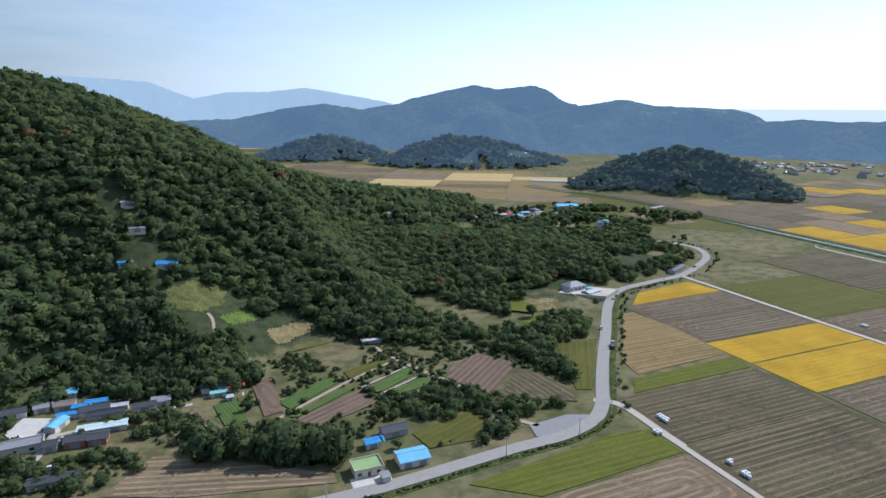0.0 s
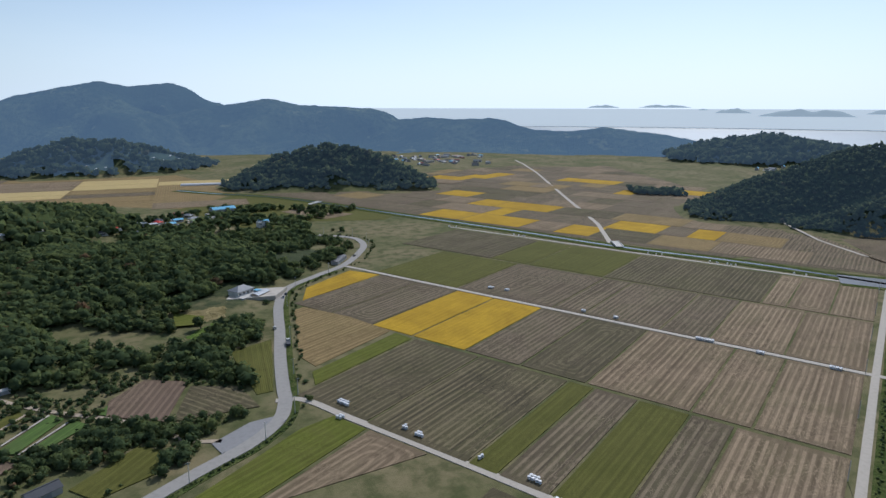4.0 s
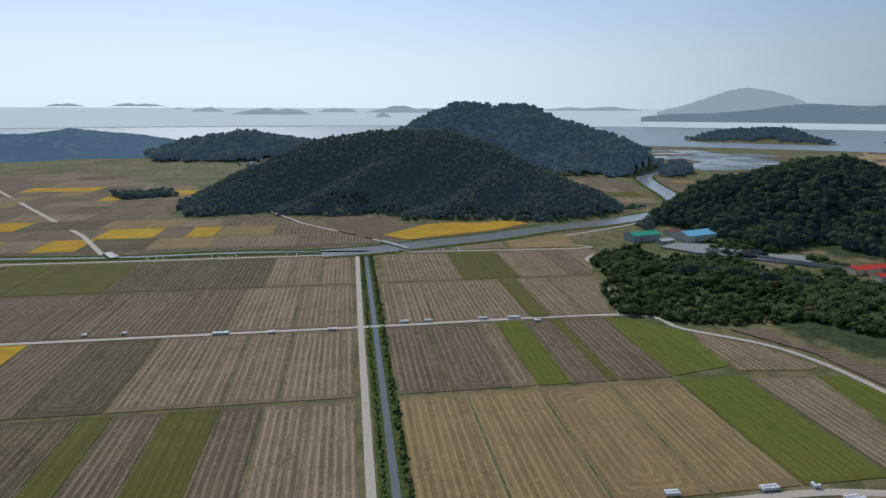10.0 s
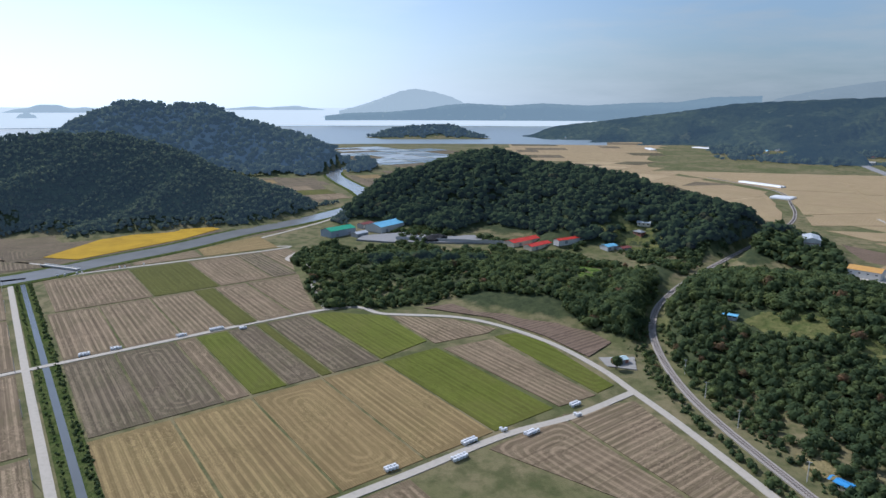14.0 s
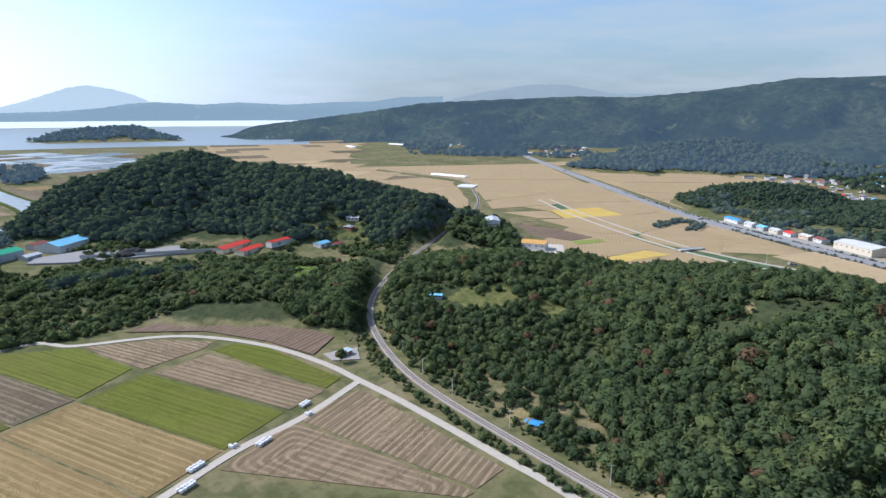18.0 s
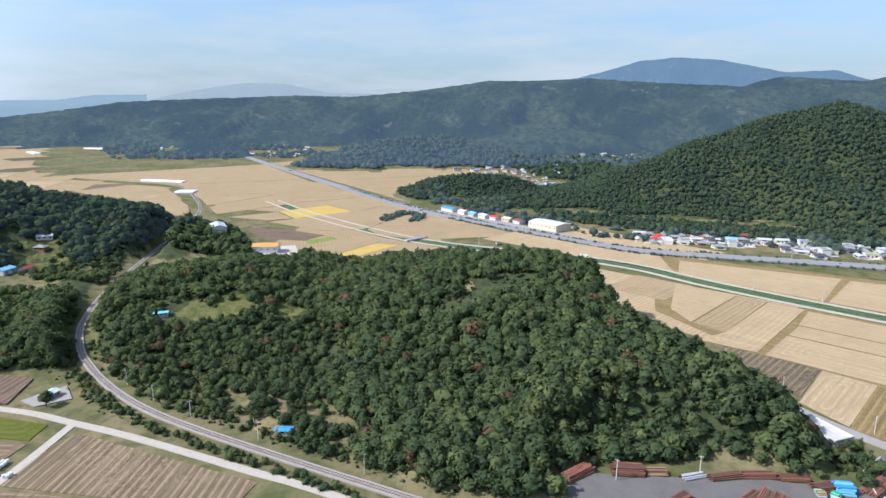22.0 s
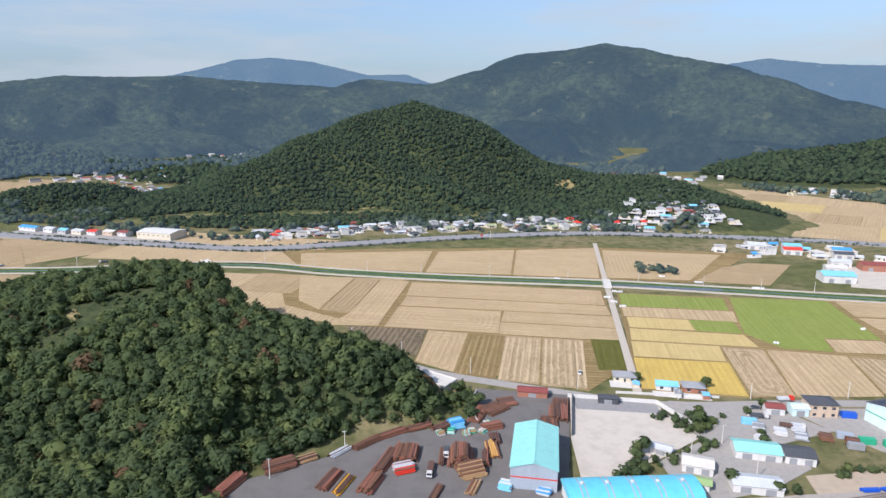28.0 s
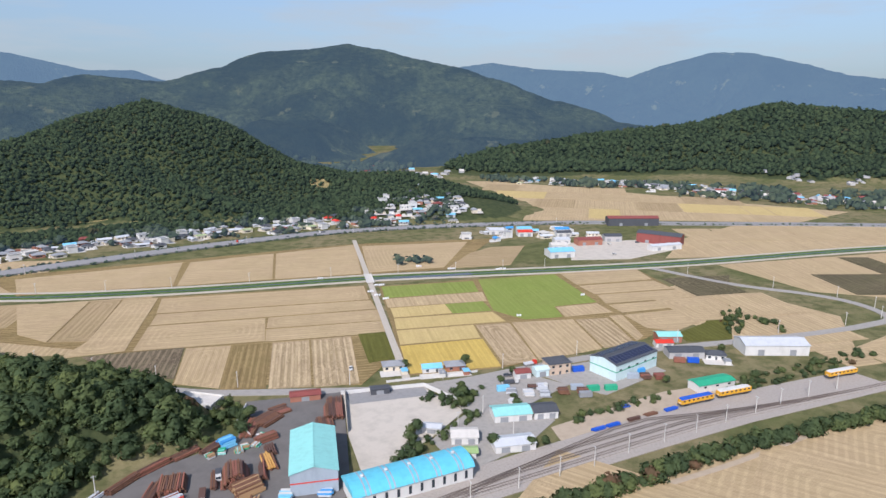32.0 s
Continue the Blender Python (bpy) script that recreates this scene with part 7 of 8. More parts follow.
# halls of the yard
shed("steel hall with a teal roof and red band on grey walls", -70.5, -208.5, ST + 90, 32, 17, 9.0, "teal", "steel", 2.4, "hall", "hall", "red", 2)
hall = empty("hall", "white hall under a bright blue arched roof", "hall", at=at_place(-97, -181, 174.0, 0))
arc = [(7.0 * math.cos(math.radians(a)), 5.6 + 2.8 * math.sin(math.radians(a))) for a in range(0, 181, 12)]
part("wall", block(0, 0, 0, 46, 13.6, 6.0), C["white"], hall)
part("roof", sweep([(7.4, 5.5)] + arc[1:-1] + [(-7.4, 5.5)], -23.6, 23.6), C["aqua"], hall)
part("gable", sweep([(6.8, 5.4)] + [(y * 0.95, z - 0.1) for y, z in arc[1:-1]] + [(-6.8, 5.4)], -22.9, 22.9), C["white"], hall)
for k in range(5):
    x = -18 + 9 * k
    for dx in (-0.9, 0.9):
        part("roof_band", sweep([(7.42, 5.52)] + [(y * 1.01, z + 0.07) for y, z in arc[1:-1]] + [(-7.42, 5.52)], x + dx - 0.25, x + dx + 0.25), C["steel"], hall)
    vent = part("vent", block(x, 0, 8.3, 0.9, 0.9, 0.7), C["zinc"], hall)
    part("cap", block(x, 0, 9.0, 1.3, 1.3, 0.2, top=0.4), C["white"], vent)
for k in range(10):
    part("window", block(-20.3 + 4.5 * k, -6.8, 1.2, 1.1, 0.12, 3.2), C["glass"], hall)
    part("window", block(-20.3 + 4.5 * k, 6.8, 1.2, 1.1, 0.12, 3.2), C["glass"], hall)
solar = shed("mint clad hall with solar panels on its roof", -245, -214, 5, 34, 17, 9.0, "slate", "mint", 2.0, "hall", "hall", "green", 3)
for r in range(2):
    for k in range(12):
        p = part("solar_panel", block(0, 0, 0, 2.3, 5.4, 0.08), C["solar"], solar)
        p.location = (-14.6 + 2.66 * k, (-4.6, 4.6)[r], 10.05)
        p.rotation_euler = (radians((13.4, -13.4)[r]), 0, 0)
shed("long white store beside the railway", -337, -188, 148, 36, 15, 6, "zinc", "white", category="hall", name="hall")
put_house(0, -300, -198, 140)
shed("dark-roofed open sheds beside a workshop", -288, -209, 150, 20, 9, 4, "slate", "grey")
shed("green-roofed cottage compound by the local road", -300, -230, 150, 14, 9, 4, "teal", "brick", category="house", name="house")
shed("red-roofed hut in the cottage compound", -290, -225, 150, 10, 6, 3, "red", "white")
shed("loading shed with a bright green roof beside the sidings", -265, -175, -12, 22, 8, 4.2, "green", "white", 0.7, "shed", "shed", None, 1)
house("two-storey beige office with a dark roof", 12, 9, 3.2, "slate", "beige", "hip", 1.6, "office", at_place(-212, -230, 165, 0), storeys=2, yard=False)
shed("light blue shed beside the office", -202, -231, 165, 7, 6, 4, "mint", "mint", doors=1)
shed("red-roofed white hut by the local road", -192, -234, 160, 8, 6, 3.5, "maroon", "white", doors=1)
shed("aqua metal-roofed long store", -161, -203, 158, 17, 10, 3.6, "teal", "white")
shed("dark-roofed store joined to the aqua store", -175, -197, 158, 11, 9, 3.6, "slate", "white")
shed("pale metal-roofed siding office", -146, -182, 160, 17, 8, 3.4, "zinc", "white")
shed("white workshop with a worn reddish roof", -132, -197, 150, 11, 8, 3.6, "pale", "white")
shed("green-roofed hut by the workshop", -126, -186, 150, 7, 5, 3, "lime", "white", doors=1)
shed("small white hut with a patched roof", -124, -210, 140, 8, 4.5, 3, "zinc", "white", doors=1)
put_house(1, -140, -278, 160)
house("white cottage with a sky-blue roof by the lane", 10, 6, 2.9, "sky", "white", "gable", 1.3, at=at_place(-156, -265, 160, 0))
put_house(10, -168, -261, 160)
shed("gatehouse with a dark maroon roof", -88, -268, 162, 14, 6, 3.2, "maroon", "brick", category="gatehouse", name="gatehouse", doors=1)
house("flat-roofed white and red works office at the wood's edge", 20, 10, 3.4, "pale", "white", "flat", category="office", at=at_place(-43, -287, 135, 0), yard=False)
shed("dark glazed kiosk on the white wall", -121, -255, 160, 9, 4, 3.2, "slate", "slate", 0.3, "kiosk", "kiosk", None, 1)


def wall_line(line, h, material, label, thick=0.3, z=0.0, name="boundary_wall"):
    root = empty(name, label, "wall")
    for (x0, y0), (x1, y1) in zip(line[:-1], line[1:]):
        n = max(1, int(math.hypot(x1 - x0, y1 - y0) / 4))
        a = math.atan2(y1 - y0, x1 - x0)
        s = math.hypot(x1 - x0, y1 - y0) / n
        for k in range(n):
            o = part("panel", block(0, 0, 0, s - 0.06, thick, h), C[material], root)
            o.matrix_basis = pose(x0 + (k + 0.5) * s * math.cos(a), y0 + (k + 0.5) * s * math.sin(a), z, 0, 0, math.degrees(a))
    return root


wall_line([(-104, -263), (-143, -250), (-150, -221)], 2.2, "white", "white rendered boundary wall of the gravel lot")
wall_line([(-106, -262), (-93, -228)], 2.6, "slate", "dark steel fence between the yard and the lot")
wall_line([(-62, -275), (-54, -260), (-56, -245)], 1.8, "white", "white wall curving below the green bank")
wall_line([(-152, -257), (-176, -251)], 1.2, "white", "low white wall before the roadside houses")
wall_line([(-129, -264), (-147, -259)], 1.2, "white", "low white garden wall by the local road")
wall_line([(632, -100), (585, -205)], 3.5, "grey", "grey concrete retaining wall of the works yard", z=1)


def pile(label, x, y, turn, count, length, material, layers=3, size=0.45, seed=0, z=0.36, name="steel_stack", category="steel stack"):
    """Long bars stacked in uneven layers."""
    rnd = random.Random(seed)
    root = empty(name, label, category, "stacks in the steel yard", pose(x, y, z, 0, 0, turn))
    mats = [C[m] for m in material]
    for j in range(2):
        part("bearer", block((-0.3, 0.3)[j] * length, 0, 0, 0.3, count * size * 1.1, 0.22), C["wood"], root)
    for l in range(layers):
        n = count - l
        for k in range(n):
            o = part("bar", block(0, 0, 0, length * rnd.uniform(0.82, 1.05), size * 0.86, size * 0.8), rnd.choice(mats), root)
            o.matrix_basis = pose(rnd.uniform(-0.4, 0.4), (k - n / 2 + 0.5) * size * 1.12, 0.22 + l * size * 0.95, 0, 0, rnd.uniform(-1.2, 1.2))
    return root


RU, RR_, RD = ("rust", "rust_red", "rust_dark"), ("rust_red", "rust"), ("rust_dark", "rust")
for i, (x, y, turn, n, ln, mats, layers, sz) in enumerate([
        (27, -223, 20, 11, 12, RU, 5, 0.6), (17, -227, 25, 8, 8, ("rust_dark", "wood"), 3, 0.5), (44, -213, 60, 9, 14, RR_, 4, 0.6), (8, -211, 62, 8, 13, RU, 3, 0.6), (3, -207, 62, 6, 12, ("yellow", "rust_dark"), 2, 0.6), (-7, -206, 62, 10, 12, RR_, 4, 0.6),
        (-22, -224, 75, 14, 11, RU, 4, 0.7), (-14, -221, 62, 8, 18, RU, 3, 0.6), (-20, -214, 12, 9, 8, ("zinc", "rust_red", "red"), 3, 0.7), (-43, -217, 78, 12, 12, RU, 7, 0.8), (-45, -208, 12, 14, 10, ("wood", "rust"), 6, 0.6), (-53, -216, 78, 5, 11, RU, 4, 0.6), (-36, -220, 78, 5, 12, RD, 3, 0.5),
        (-61, -240, 10, 8, 9, RR_, 4, 0.6), (-66, -256, 30, 12, 12, RD, 2, 0.7), (-74, -262, 10, 10, 8, RU, 1, 0.8), (-94, -247, 70, 12, 14, RU, 3, 0.7), (-98, -256, 70, 10, 9, RD, 2, 0.7), (-87, -240, 75, 10, 9, RU, 2, 0.7), (-58, -252, 60, 9, 16, RR_, 2, 0.6), (-7, -235, 35, 6, 14, RD, 3, 0.6), (-18, -241, 25, 6, 12, RU, 3, 0.6), (-30, -245, 20, 7, 12, RU, 2, 0.6), (4, -230, 40, 5, 10, ("zinc", "rust_dark"), 2, 0.6),
        (-57, -222, 85, 6, 12, ("orange", "rust"), 2, 0.8), (-60, -230, 85, 5, 8, ("rust_dark",), 2, 0.8), (-44, -198, 60, 6, 9, ("wood", "rust"), 2, 0.6), (-30, -197, 62, 6, 10, RU, 2, 0.5), (55, -208, 58, 8, 12, RD, 3, 0.6), (-40, -243, 35, 8, 10, RD, 3, 0.6)]):
    pile("stack of long rusty steel sections on the yard paving" if mats != ("yellow", "rust_dark") else "stack of yellow painted and rusty steel sections", x, y, turn, n, ln, mats, layers, sz, i)
pile("stack of bright blue plastic crates and sheets", -46, -244, 15, 8, 6, ("blue", "sky"), 4, 0.8, 90)
for i, (x, y) in enumerate([(-52, -238), (-56, -237), (-49, -236), (-60, -243), (-43, -239), (-38, -238)]):
    pile("heap of mixed white and green scrap", x, y, 40 * i, 7, 3, ("white", "teal", "zinc", "green", "wood"), 3, 0.5, 100 + i, name="scrap_heap", category="scrap heap")
for i, (x, y, mats) in enumerate([(-176, -222, ("ash", "zinc")), (-182, -216, ("zinc", "white")), (-188, -211, ("zinc", "ash")), (-170, -212, ("white", "zinc")), (-192, -218, ("zinc",)), (-198, -209, RU), (-206, -204, RU), (-246, -200, RU), (-252, -196, ("maroon", "rust")), (-62, -198, ("blue", "white", "zinc")), (-56, -197, ("white", "sky")), (-69, -192, ("zinc", "blue"))]):
    pile("row of stacked pipes and pallets in the works yard", x, y, 150, 9, 5, mats, 3, 0.6, 120 + i, name="pipe_stack", category="pipe stack")


def container(label, x, y, turn, material, z=0.34):
    root = empty("container", label, "container", "containers in the yards", pose(x, y, z, 0, 0, turn))
    part("body", block(0, 0, 0, 6.1, 2.4, 2.5), C[material], root)
    for k in range(6):
        part("rib", block(-2.5 + 1.0 * k, 0, 0.1, 0.3, 2.5, 2.3), C[material], root)
    part("door", block(3.06, 0, 0.1, 0.08, 2.2, 2.3), C["ash"], root)


for x, y, turn, m in [(-222, -224, 160, "blue_paint"), (-232, -210, 150, "rust_red"), (-240, -203, 150, "steel"), (-248, -206, 150, "blue"), (-212, -203, 160, "green"), (-220, -199, 155, "green"), (-206, -208, 150, "steel"), (-204, -200, 155, "ash"), (-174, -226, 160, "sky"), (-278, -204, 140, "rust_red"), (-284, -200, 140, "blue_paint")]:
    container("steel shipping container in the works yard", x, y, turn, m)


# ---- vehicles ----
def wheel(root, x, y, r=0.34, w=0.24):
    bm = bmesh.new()
    bmesh.ops.create_cone(bm, cap_ends=True, segments=12, radius1=r, radius2=r, depth=w, matrix=pose(x, y, r, 90))
    tyre = part("wheel", bm, C["black"], root)
    bm = bmesh.new()
    bmesh.ops.create_cone(bm, cap_ends=True, segments=8, radius1=r * 0.55, radius2=r * 0.55, depth=w + 0.03, matrix=pose(x, y, r, 90))
    part("rim", bm, C["zinc"], tyre)


def car(material, label):
    root = empty("car", label, "car", "parked cars")
    bm = sweep([(-2.25, 0.35), (2.25, 0.35), (2.25, 0.75), (1.2, 0.92), (-2.1, 0.95), (-2.25, 0.75)], -0.88, 0.88)
    bmesh.ops.rotate(bm, verts=bm.verts, matrix=Matrix.Rotation(radians(-90), 3, "Z"))
    part("body", bm, C[material], root)
    bm = sweep([(-1.9, 0.93), (1.1, 0.9), (0.45, 1.45), (-1.3, 1.47)], -0.76, 0.76)
    bmesh.ops.rotate(bm, verts=bm.verts, matrix=Matrix.Rotation(radians(-90), 3, "Z"))
    part("cabin", bm, C["glass"], root, "dark glazed cabin")
    part("roof", block(-0.45, 0, 1.46, 1.6, 1.4, 0.06), C[material], root)
    for x in (-1.4, 1.4):
        for y in (-0.85, 0.85):
            wheel(root, x, y)
    return root


def truck(material, cargo, label, length=7.5):
    root = empty("truck", label, "truck", "parked trucks")
    part("chassis", block(0, 0, 0.55, length, 2.1, 0.35), C["slate"], root)
    cab = part("cab", block(length / 2 - 0.9, 0, 0.7, 1.8, 2.2, 2.0, top=0.9), C[material], root)
    part("windscreen", block(length / 2 - 0.02, 0, 1.6, 0.1, 1.8, 0.8), C["glass"], cab)
    part("bed", block(-1.0, 0, 0.9, length - 2.2, 2.3, 0.9), C[cargo], root)
    for x in (-length / 2 + 1.2, -length / 2 + 2.5, length / 2 - 1.1):
        for y in (-1, 1):
            wheel(root, x, y, 0.48, 0.3)
    return root


def several(make, spots):
    first = make
    for i, (x, y, turn) in enumerate(spots):
        m = pose(x, y, lift(x, y) + 0.36, 0, 0, turn)
        if i == 0:
            first.matrix_basis = m
        else:
            copy_thing(first, m)


several(car("white", "small white car parked on paving"), [(-178, 236, 30), (-170, 243, 20), (-158, 236, 80), (-150, 214, 30), (100, 372, 75), (124, 434, 70), (-180, -232, 160), (-236, -215, 150), (330, -765, 30), (300, -750, 30), (270, -735, 30), (225, -705, 25), (-280, -612 - 32, 0), (150, -646, 20), (-90, -637, 5), (-300, -634, -15), (-460, -580, -25), (600, -890, 38), (700, -960, 38), (-120, -288, 65), (-470, -440, 150), (-440, -405, 160)])
several(car("slate", "dark grey car parked on paving"), [(-150, 270, 30), (128, 440, 65), (220, 528, 55), (-186, -238, 160), (310, -757, 30), (250, -722, 30), (450, -782, 38), (-200, -642, 0), (-398, -450, 150), (-500, -430, 150)])
several(car("blue_paint", "blue car parked beside the sidings"), [(-212, -182, 170), (280, -742, 30), (-420, -460, 150)])
several(truck("white", "slate", "white flatbed truck parked in the steel yard"), [(-38, -222, 78), (-182, -230, 160), (99, 341, 76), (211, -580, 20), (-240, -645, 0), (380, -735, 38)])
several(truck("white", "rust_dark", "lorry with a dark load in the steel yard", 10), [(-30, -211, 76), (-190, -219, 150), (880, -1085, 38), (-560, -520, -25)])
several(truck("red", "zinc", "red and white truck on the highway"), [(-150, -641, 5), (-205, -243, 170)])


def rail_car(label, x, y, turn, body, roof, length=20):
    root = empty("rail_vehicle", label, "rail vehicle", "rail vehicles on the sidings", pose(x, y, 0.95, 0, 0, turn))
    part("underframe", block(0, 0, 0.5, length, 2.4, 0.5), C["slate"], root)
    part("body", block(0, 0, 1.0, length * 0.96, 2.8, 2.2), C[body], root)
    part("roof", block(0, 0, 3.2, length * 0.94, 2.7, 0.5, top=0.85), C[roof], root)
    for k in range(7):
        part("window", block(-length * 0.4 + k * length * 0.133, 0, 2.1, 1.2, 2.86, 0.7), C["glass"], root)
    for s in (-1, 1):
        bogie = part("bogie", block(s * length * 0.34, 0, 0.1, 3.2, 2.2, 0.5), C["black"], root)
        for dx in (-1, 1):
            bm = bmesh.new()
            bmesh.ops.create_cone(bm, cap_ends=True, segments=10, radius1=0.42, radius2=0.42, depth=2.0, matrix=pose(s * length * 0.34 + dx, 0, 0.42, 90))
            part("wheelset", bm, C["rust_dark"], bogie)
    part("headlight", block(length * 0.481, 0, 1.4, 0.1, 1.6, 0.25), C["white"], root)


rail_car("orange track machine with a bright blue roof", -243, -167.5, -10, "yellow", "blue_paint")
rail_car("orange and white track machine", -266, -163.5, -12, "yellow", "white")
rail_car("cream and orange track machine farther along the sidings", -334, -148, -13, "yellow", "white")
for x, y, m in ((-186, -173.5, "blue_paint"), (-194, -172.8, "blue_paint"), (-206, -171.8, "rust_dark"), (-216, -171, "rust"), (-228, -169.3, "blue_paint")):
    pile("bundle of blue and rusty rail parts beside the sidings", x, y, -6, 4, 7, (m,), 2, 0.5, int(-x), 0.4, "rail_parts", "rail parts")

# ---- rails ----
def track(line, width=1.5, sleepers=True):
    root = empty("railway_track", "railway track with rusty rails on timber sleepers", "railway track")
    for s in (-width / 2, width / 2):
        strip("rail", line, 0.14, 0.86, M["rail"], "", "", 0.16, parent=root, shift=s)
    p = np.array(line, float)
    n = np.concatenate([[0], np.cumsum(np.linalg.norm(np.diff(p, axis=0), axis=1))])
    q = np.arange(0, n[-1], 1.3)
    x, y = np.interp(q, n, p[:, 0]), np.interp(q, n, p[:, 1])
    dx, dy = np.gradient(x), np.gradient(y)
    l = np.hypot(dx, dy)
    dx, dy = dx / l, dy / l
    V = np.stack([np.stack([x + sx * 0.14 * dx - sy * 1.25 * dy, y + sx * 0.14 * dy + sy * 1.25 * dx, np.full(len(x), z)], -1) for z in (0.55, 0.71) for sx, sy in ((-1, -1), (1, -1), (1, 1), (-1, 1))], 1)
    box_f = np.array([(4, 5, 6, 7), (0, 1, 5, 4), (1, 2, 6, 5), (2, 3, 7, 6), (3, 0, 4, 7)])
    F = (box_f[None] + (np.arange(len(x)) * 8)[:, None, None]).reshape(-1, 4)
    ob = new("sleeper", mesh_from("sleeper", V.reshape(-1, 3), F, [C["sleeper"]]))
    ob.parent = root
    tagged(ob, kind="stuff")


track(RAIL)
for off, xs in ((4.5, (-330, -60)), (9.0, (-320, -90)), (13.5, (-300, -110))):
    pts = [(x, y) for x, y in RAIL if xs[0] < x < xs[1]]
    mid = len(pts) // 2
    side = [(x, y - off * min(1.0, i / 8, (len(pts) - 1 - i) / 8)) for i, (x, y) in enumerate(pts)]
    track(side)


# ---- poles, bales and small things ----
def pole(h=8.5, arms=1):
    root = empty("utility_pole", "slim concrete utility pole with a cross arm", "utility pole", "utility poles")
    bm = bmesh.new()
    bmesh.ops.create_cone(bm, cap_ends=True, segments=8, radius1=0.2, radius2=0.12, depth=h, matrix=pose(0, 0, h / 2))
    part("post", bm, C["pale"], root)
    for k in range(arms):
        part("cross_arm", block(0, 0, h - 0.5 - 0.8 * k, 1.8, 0.12, 0.12), C["zinc"], root)
    for x in (-0.8, 0, 0.8):
        part("insulator", block(x, 0, h - 0.38, 0.1, 0.1, 0.25), C["white"], root)
    return root


spots = [(-164, -154, 80), (-183, -154, 80), (-202, -152, 80), (-220, -150, 80), (-239, -149, 80), (-258, -147, 80), (-276, -146, 80), (-296, -144, 80), (-316, -141, 80), (-148, -156, 80), (-130, -158, 80), (-110, -160, 80)]
spots += [(x + 6.0, y - 1.0, 0) for x, y in ROAD[4::7]] + [(x - 4.5, y - 4.5, 60) for x, y in RING[3::6]] + [(x + 3, y + 14, 0) for x, y in HIGHWAY[16:80:5]] + [(x + 6, y - 11, 0) for x, y in STREAM[14:48:3]] + [(x - 4.5, y - 5.5, 45) for x, y in RAIL[52:84:4]] + [(-134, -205, 0), (-152, -212, 20), (-150, -187, 0), (30, -216, 0), (2, -232, 0)]
spots += [(*uv(-4.5, v), 20) for v in range(-180, 200, 60)]
several(pole(), spots)


def bale():
    root = empty("silage_bale", "round hay bale wrapped in white plastic film", "bale", "wrapped bales beside the lanes")
    bm = bmesh.new()
    bmesh.ops.create_cone(bm, cap_ends=True, segments=14, radius1=0.72, radius2=0.72, depth=1.25, matrix=pose(0, 0, 0.64))
    bmesh.ops.bevel(bm, geom=[e for e in bm.edges if abs(e.verts[0].co.z - e.verts[1].co.z) < 0.01], offset=0.12, segments=2, affect="EDGES")
    part("wrap", bm, C["film"], root)
    return root


rb = random.Random(9)
spots = []
for x, y, n, vert in [(224, -63, 10, 0), (225, -91, 9, 0), (213, -56, 10, 0), (212, -29, 8, 0), (231, -82, 3, 0), (245, -121, 8, 0), (236, -119, 3, 0), (363, 121, 8, 0), (369, 106, 7, 0), (383, 73, 7, 0), (389, 55, 12, 0), (388, 37, 5, 0), (313, 225, 14, 0), (324, 193, 6, 0), (338, 160, 8, 0), (299, 278, 4, 0), (290, 299, 4, 0),
                      (97, 257, 9, 0), (112, 220, 3, 0), (114, 212, 5, 0), (127, 183, 2, 0), (135, 162, 7, 0), (91, 243, 4, 0), (134, 146, 4, 0), (268, 378, 6, 0), (275, 366, 4, 0)]:
    for k in range(n):
        u, v = (k % ((n + 1) // 2)) * 1.5, (k // ((n + 1) // 2)) * 1.6
        spots.append((x + u * UX[0] + v * VX[0] + rb.uniform(-0.15, 0.15), y + u * UX[1] + v * VX[1] + rb.uniform(-0.15, 0.15), rb.uniform(0, 90)))
for p, q, n in [(0, 150, 3), (3, 176, 5), (-4, 160, 3), (5, 140, 3), (70, 214, 4), (110, 205, 6), (45, 228, 3), (-40, 205, 3), (88, 84, 2), (150, 120, 2)]:
    for k in range(n):
        spots.append((*pq(p + 1.6 * k, q + rb.uniform(-0.6, 0.6)), 0))
for _ in range(24):
    u, v = rb.choice((-420, -330, -250, -180, -120, -60, 40, 90, 150)), 207
    spots.append((*uv(u + rb.uniform(-12, 12), v + rb.uniform(-1, 1)), 0))
several(bale(), spots)


def greenhouse(label, x, y, turn, n=1, length=50):
    root = empty("greenhouse", label, "greenhouse", at=at_place(x, y, turn))
    for k in range(n):
        a = [(3.2 * math.cos(math.radians(t)) + 7 * k, 2.6 * math.sin(math.radians(t)) + 0.6) for t in range(0, 181, 20)]
        part("tunnel", sweep([(3.2 + 7 * k, 0)] + a + [(-3.2 + 7 * k, 0)], -length / 2, length / 2), C["film"], root)
        part("door", block(length / 2, 7 * k, 0, 0.1, 1.8, 2.0), C["ash"], root)


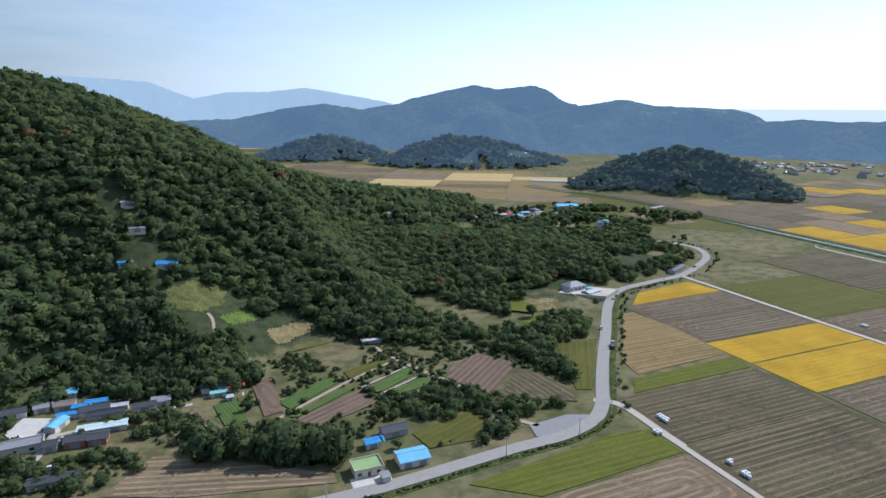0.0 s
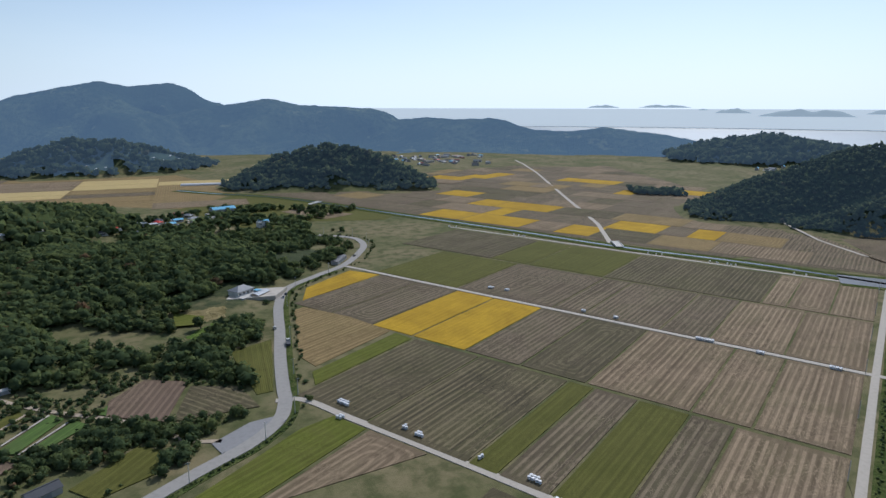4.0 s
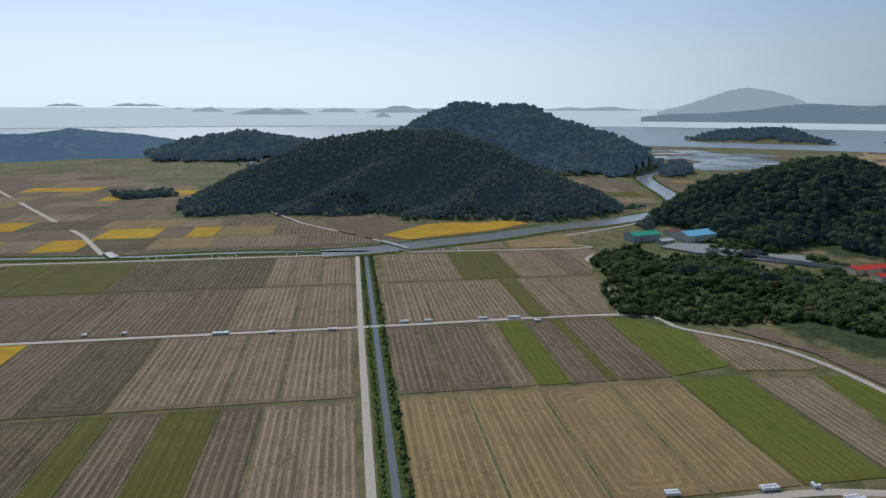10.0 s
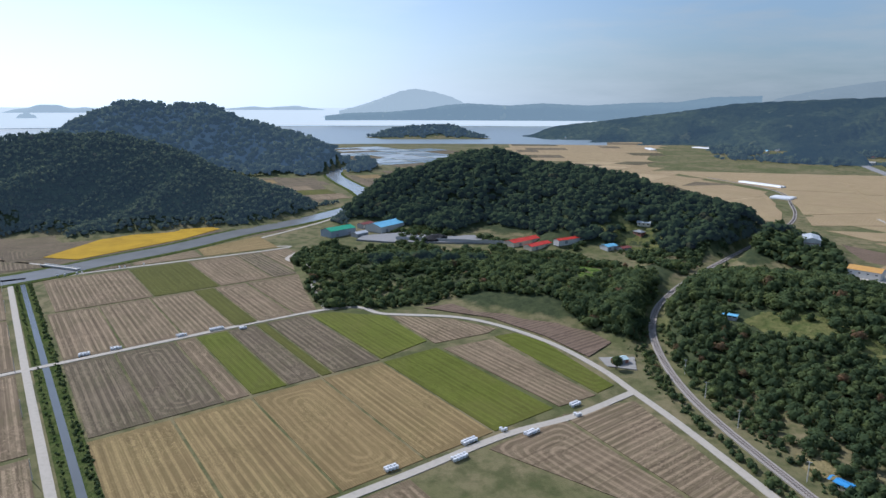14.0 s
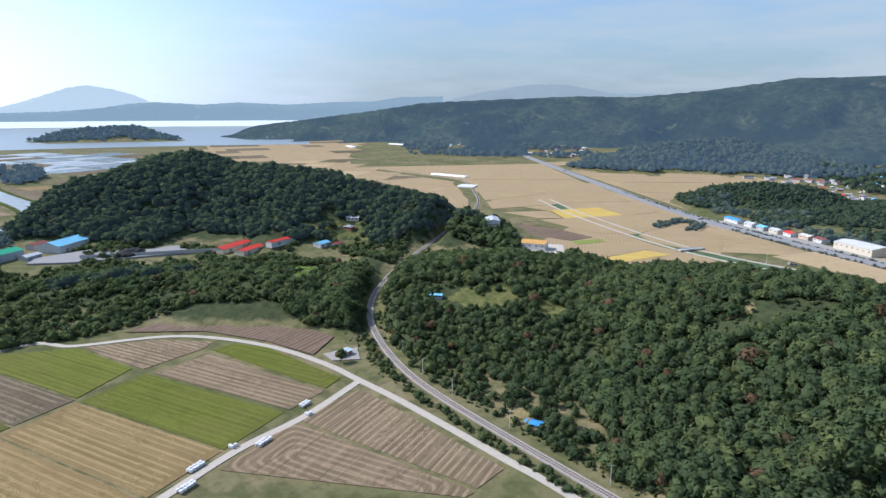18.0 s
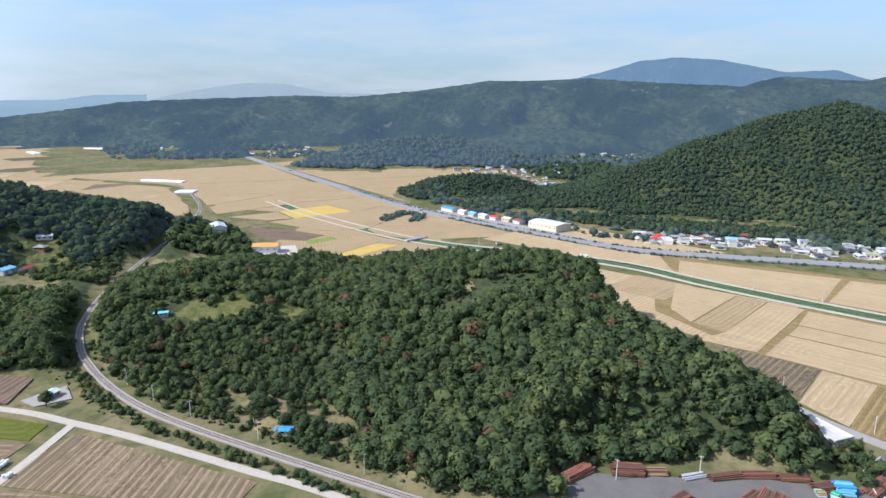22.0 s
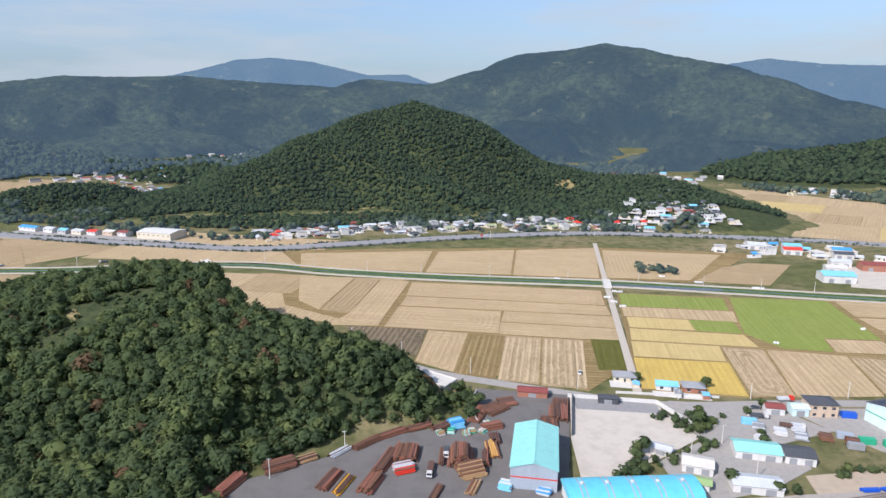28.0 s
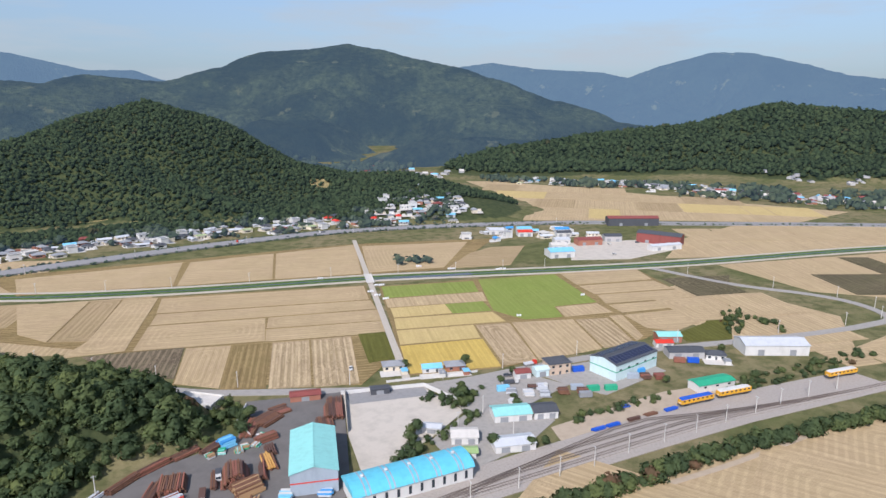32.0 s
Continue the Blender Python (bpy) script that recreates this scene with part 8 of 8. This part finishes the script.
greenhouse("white plastic tunnel greenhouses beside the railway", 967, -830, 10, 2, 90)
greenhouse("white plastic tunnel greenhouses on the plain", 815, -744, 30, 4, 30)
greenhouse("long white greenhouse on the far plain", 200, 1168, -15, 2, 70)
greenhouse("white greenhouses at the valley village", 1900, -1400, 5, 4, 120)
greenhouse("white greenhouses by the coast", 1900, -1180, -20, 3, 100)
greenhouse("white greenhouses on the far plain", 1330, 690, 30, 4, 60)
for i, (x, y) in enumerate([(31, 1436), (48, 1421), (67, 1445), (85, 1439), (162, 1493), (179, 1488), (199, 1521), (214, 1507)]):
    root = empty("solar_array", "row of solar panels on the hillside", "solar array", "solar arrays", at_place(x, y, 80))
    for k in range(5):
        part("panel", block(-16 + 8 * k, 0, 1.4, 7.4, 4.2, 0.15), C["zinc"], root)
        part("frame", block(-16 + 8 * k, 0, 0, 0.3, 0.3, 1.5), C["ash"], root)
# coal heap at the works
bm = bmesh.new()
bmesh.ops.create_icosphere(bm, subdivisions=3, radius=1)
for v in bm.verts:
    n = noise.noise(v.co * 2.3) * 0.25
    v.co = Vector((v.co.x * 16 * (1 + n), v.co.y * 9 * (1 + n), max(v.co.z, -0.1) * 5 * (1 + n)))
me = bpy.data.meshes.new("coal_heap")
bm.to_mesh(me), bm.free()
me.materials.append(C["coal"])
tagged(new("coal_heap", me), "black coal heap in the works yard", "coal heap").matrix_basis = pose(622, -140, 1.6, 0, 0, -60)


def bridge(label, x, y, turn, length, width):
    root = empty("bridge", label, "bridge", at=pose(x, y, 0.9, 0, 0, turn))
    part("deck", block(0, 0, 0, length, width, 0.5), C["pale"], root)
    for s in (-1, 1):
        part("parapet", block(0, s * (width / 2 - 0.15), 0.5, length, 0.25, 0.8), C["white"], root)
    for k in (-0.25, 0.25):
        part("pier", block(k * length, 0, -0.9, 0.8, width * 0.9, 0.95), C["pale"], root)


bridge("pale concrete farm bridge over the river", 582, 200, 56, 42, 5)
bridge("pale concrete bridge over the drainage canal", 470, 440, 56, 26, 8)
bridge("pale concrete lane bridge over the stream", *pq(0, 196), 71, 26, 6)
bridge("pale concrete bridge over the stream by the hill", 118, -560, 115, 30, 6)
bridge("pale concrete bridge over the stream on the plain", 300, -568, 70, 30, 6)
bridge("pale bridge over the far canal", 300, 860, 40, 30, 6)
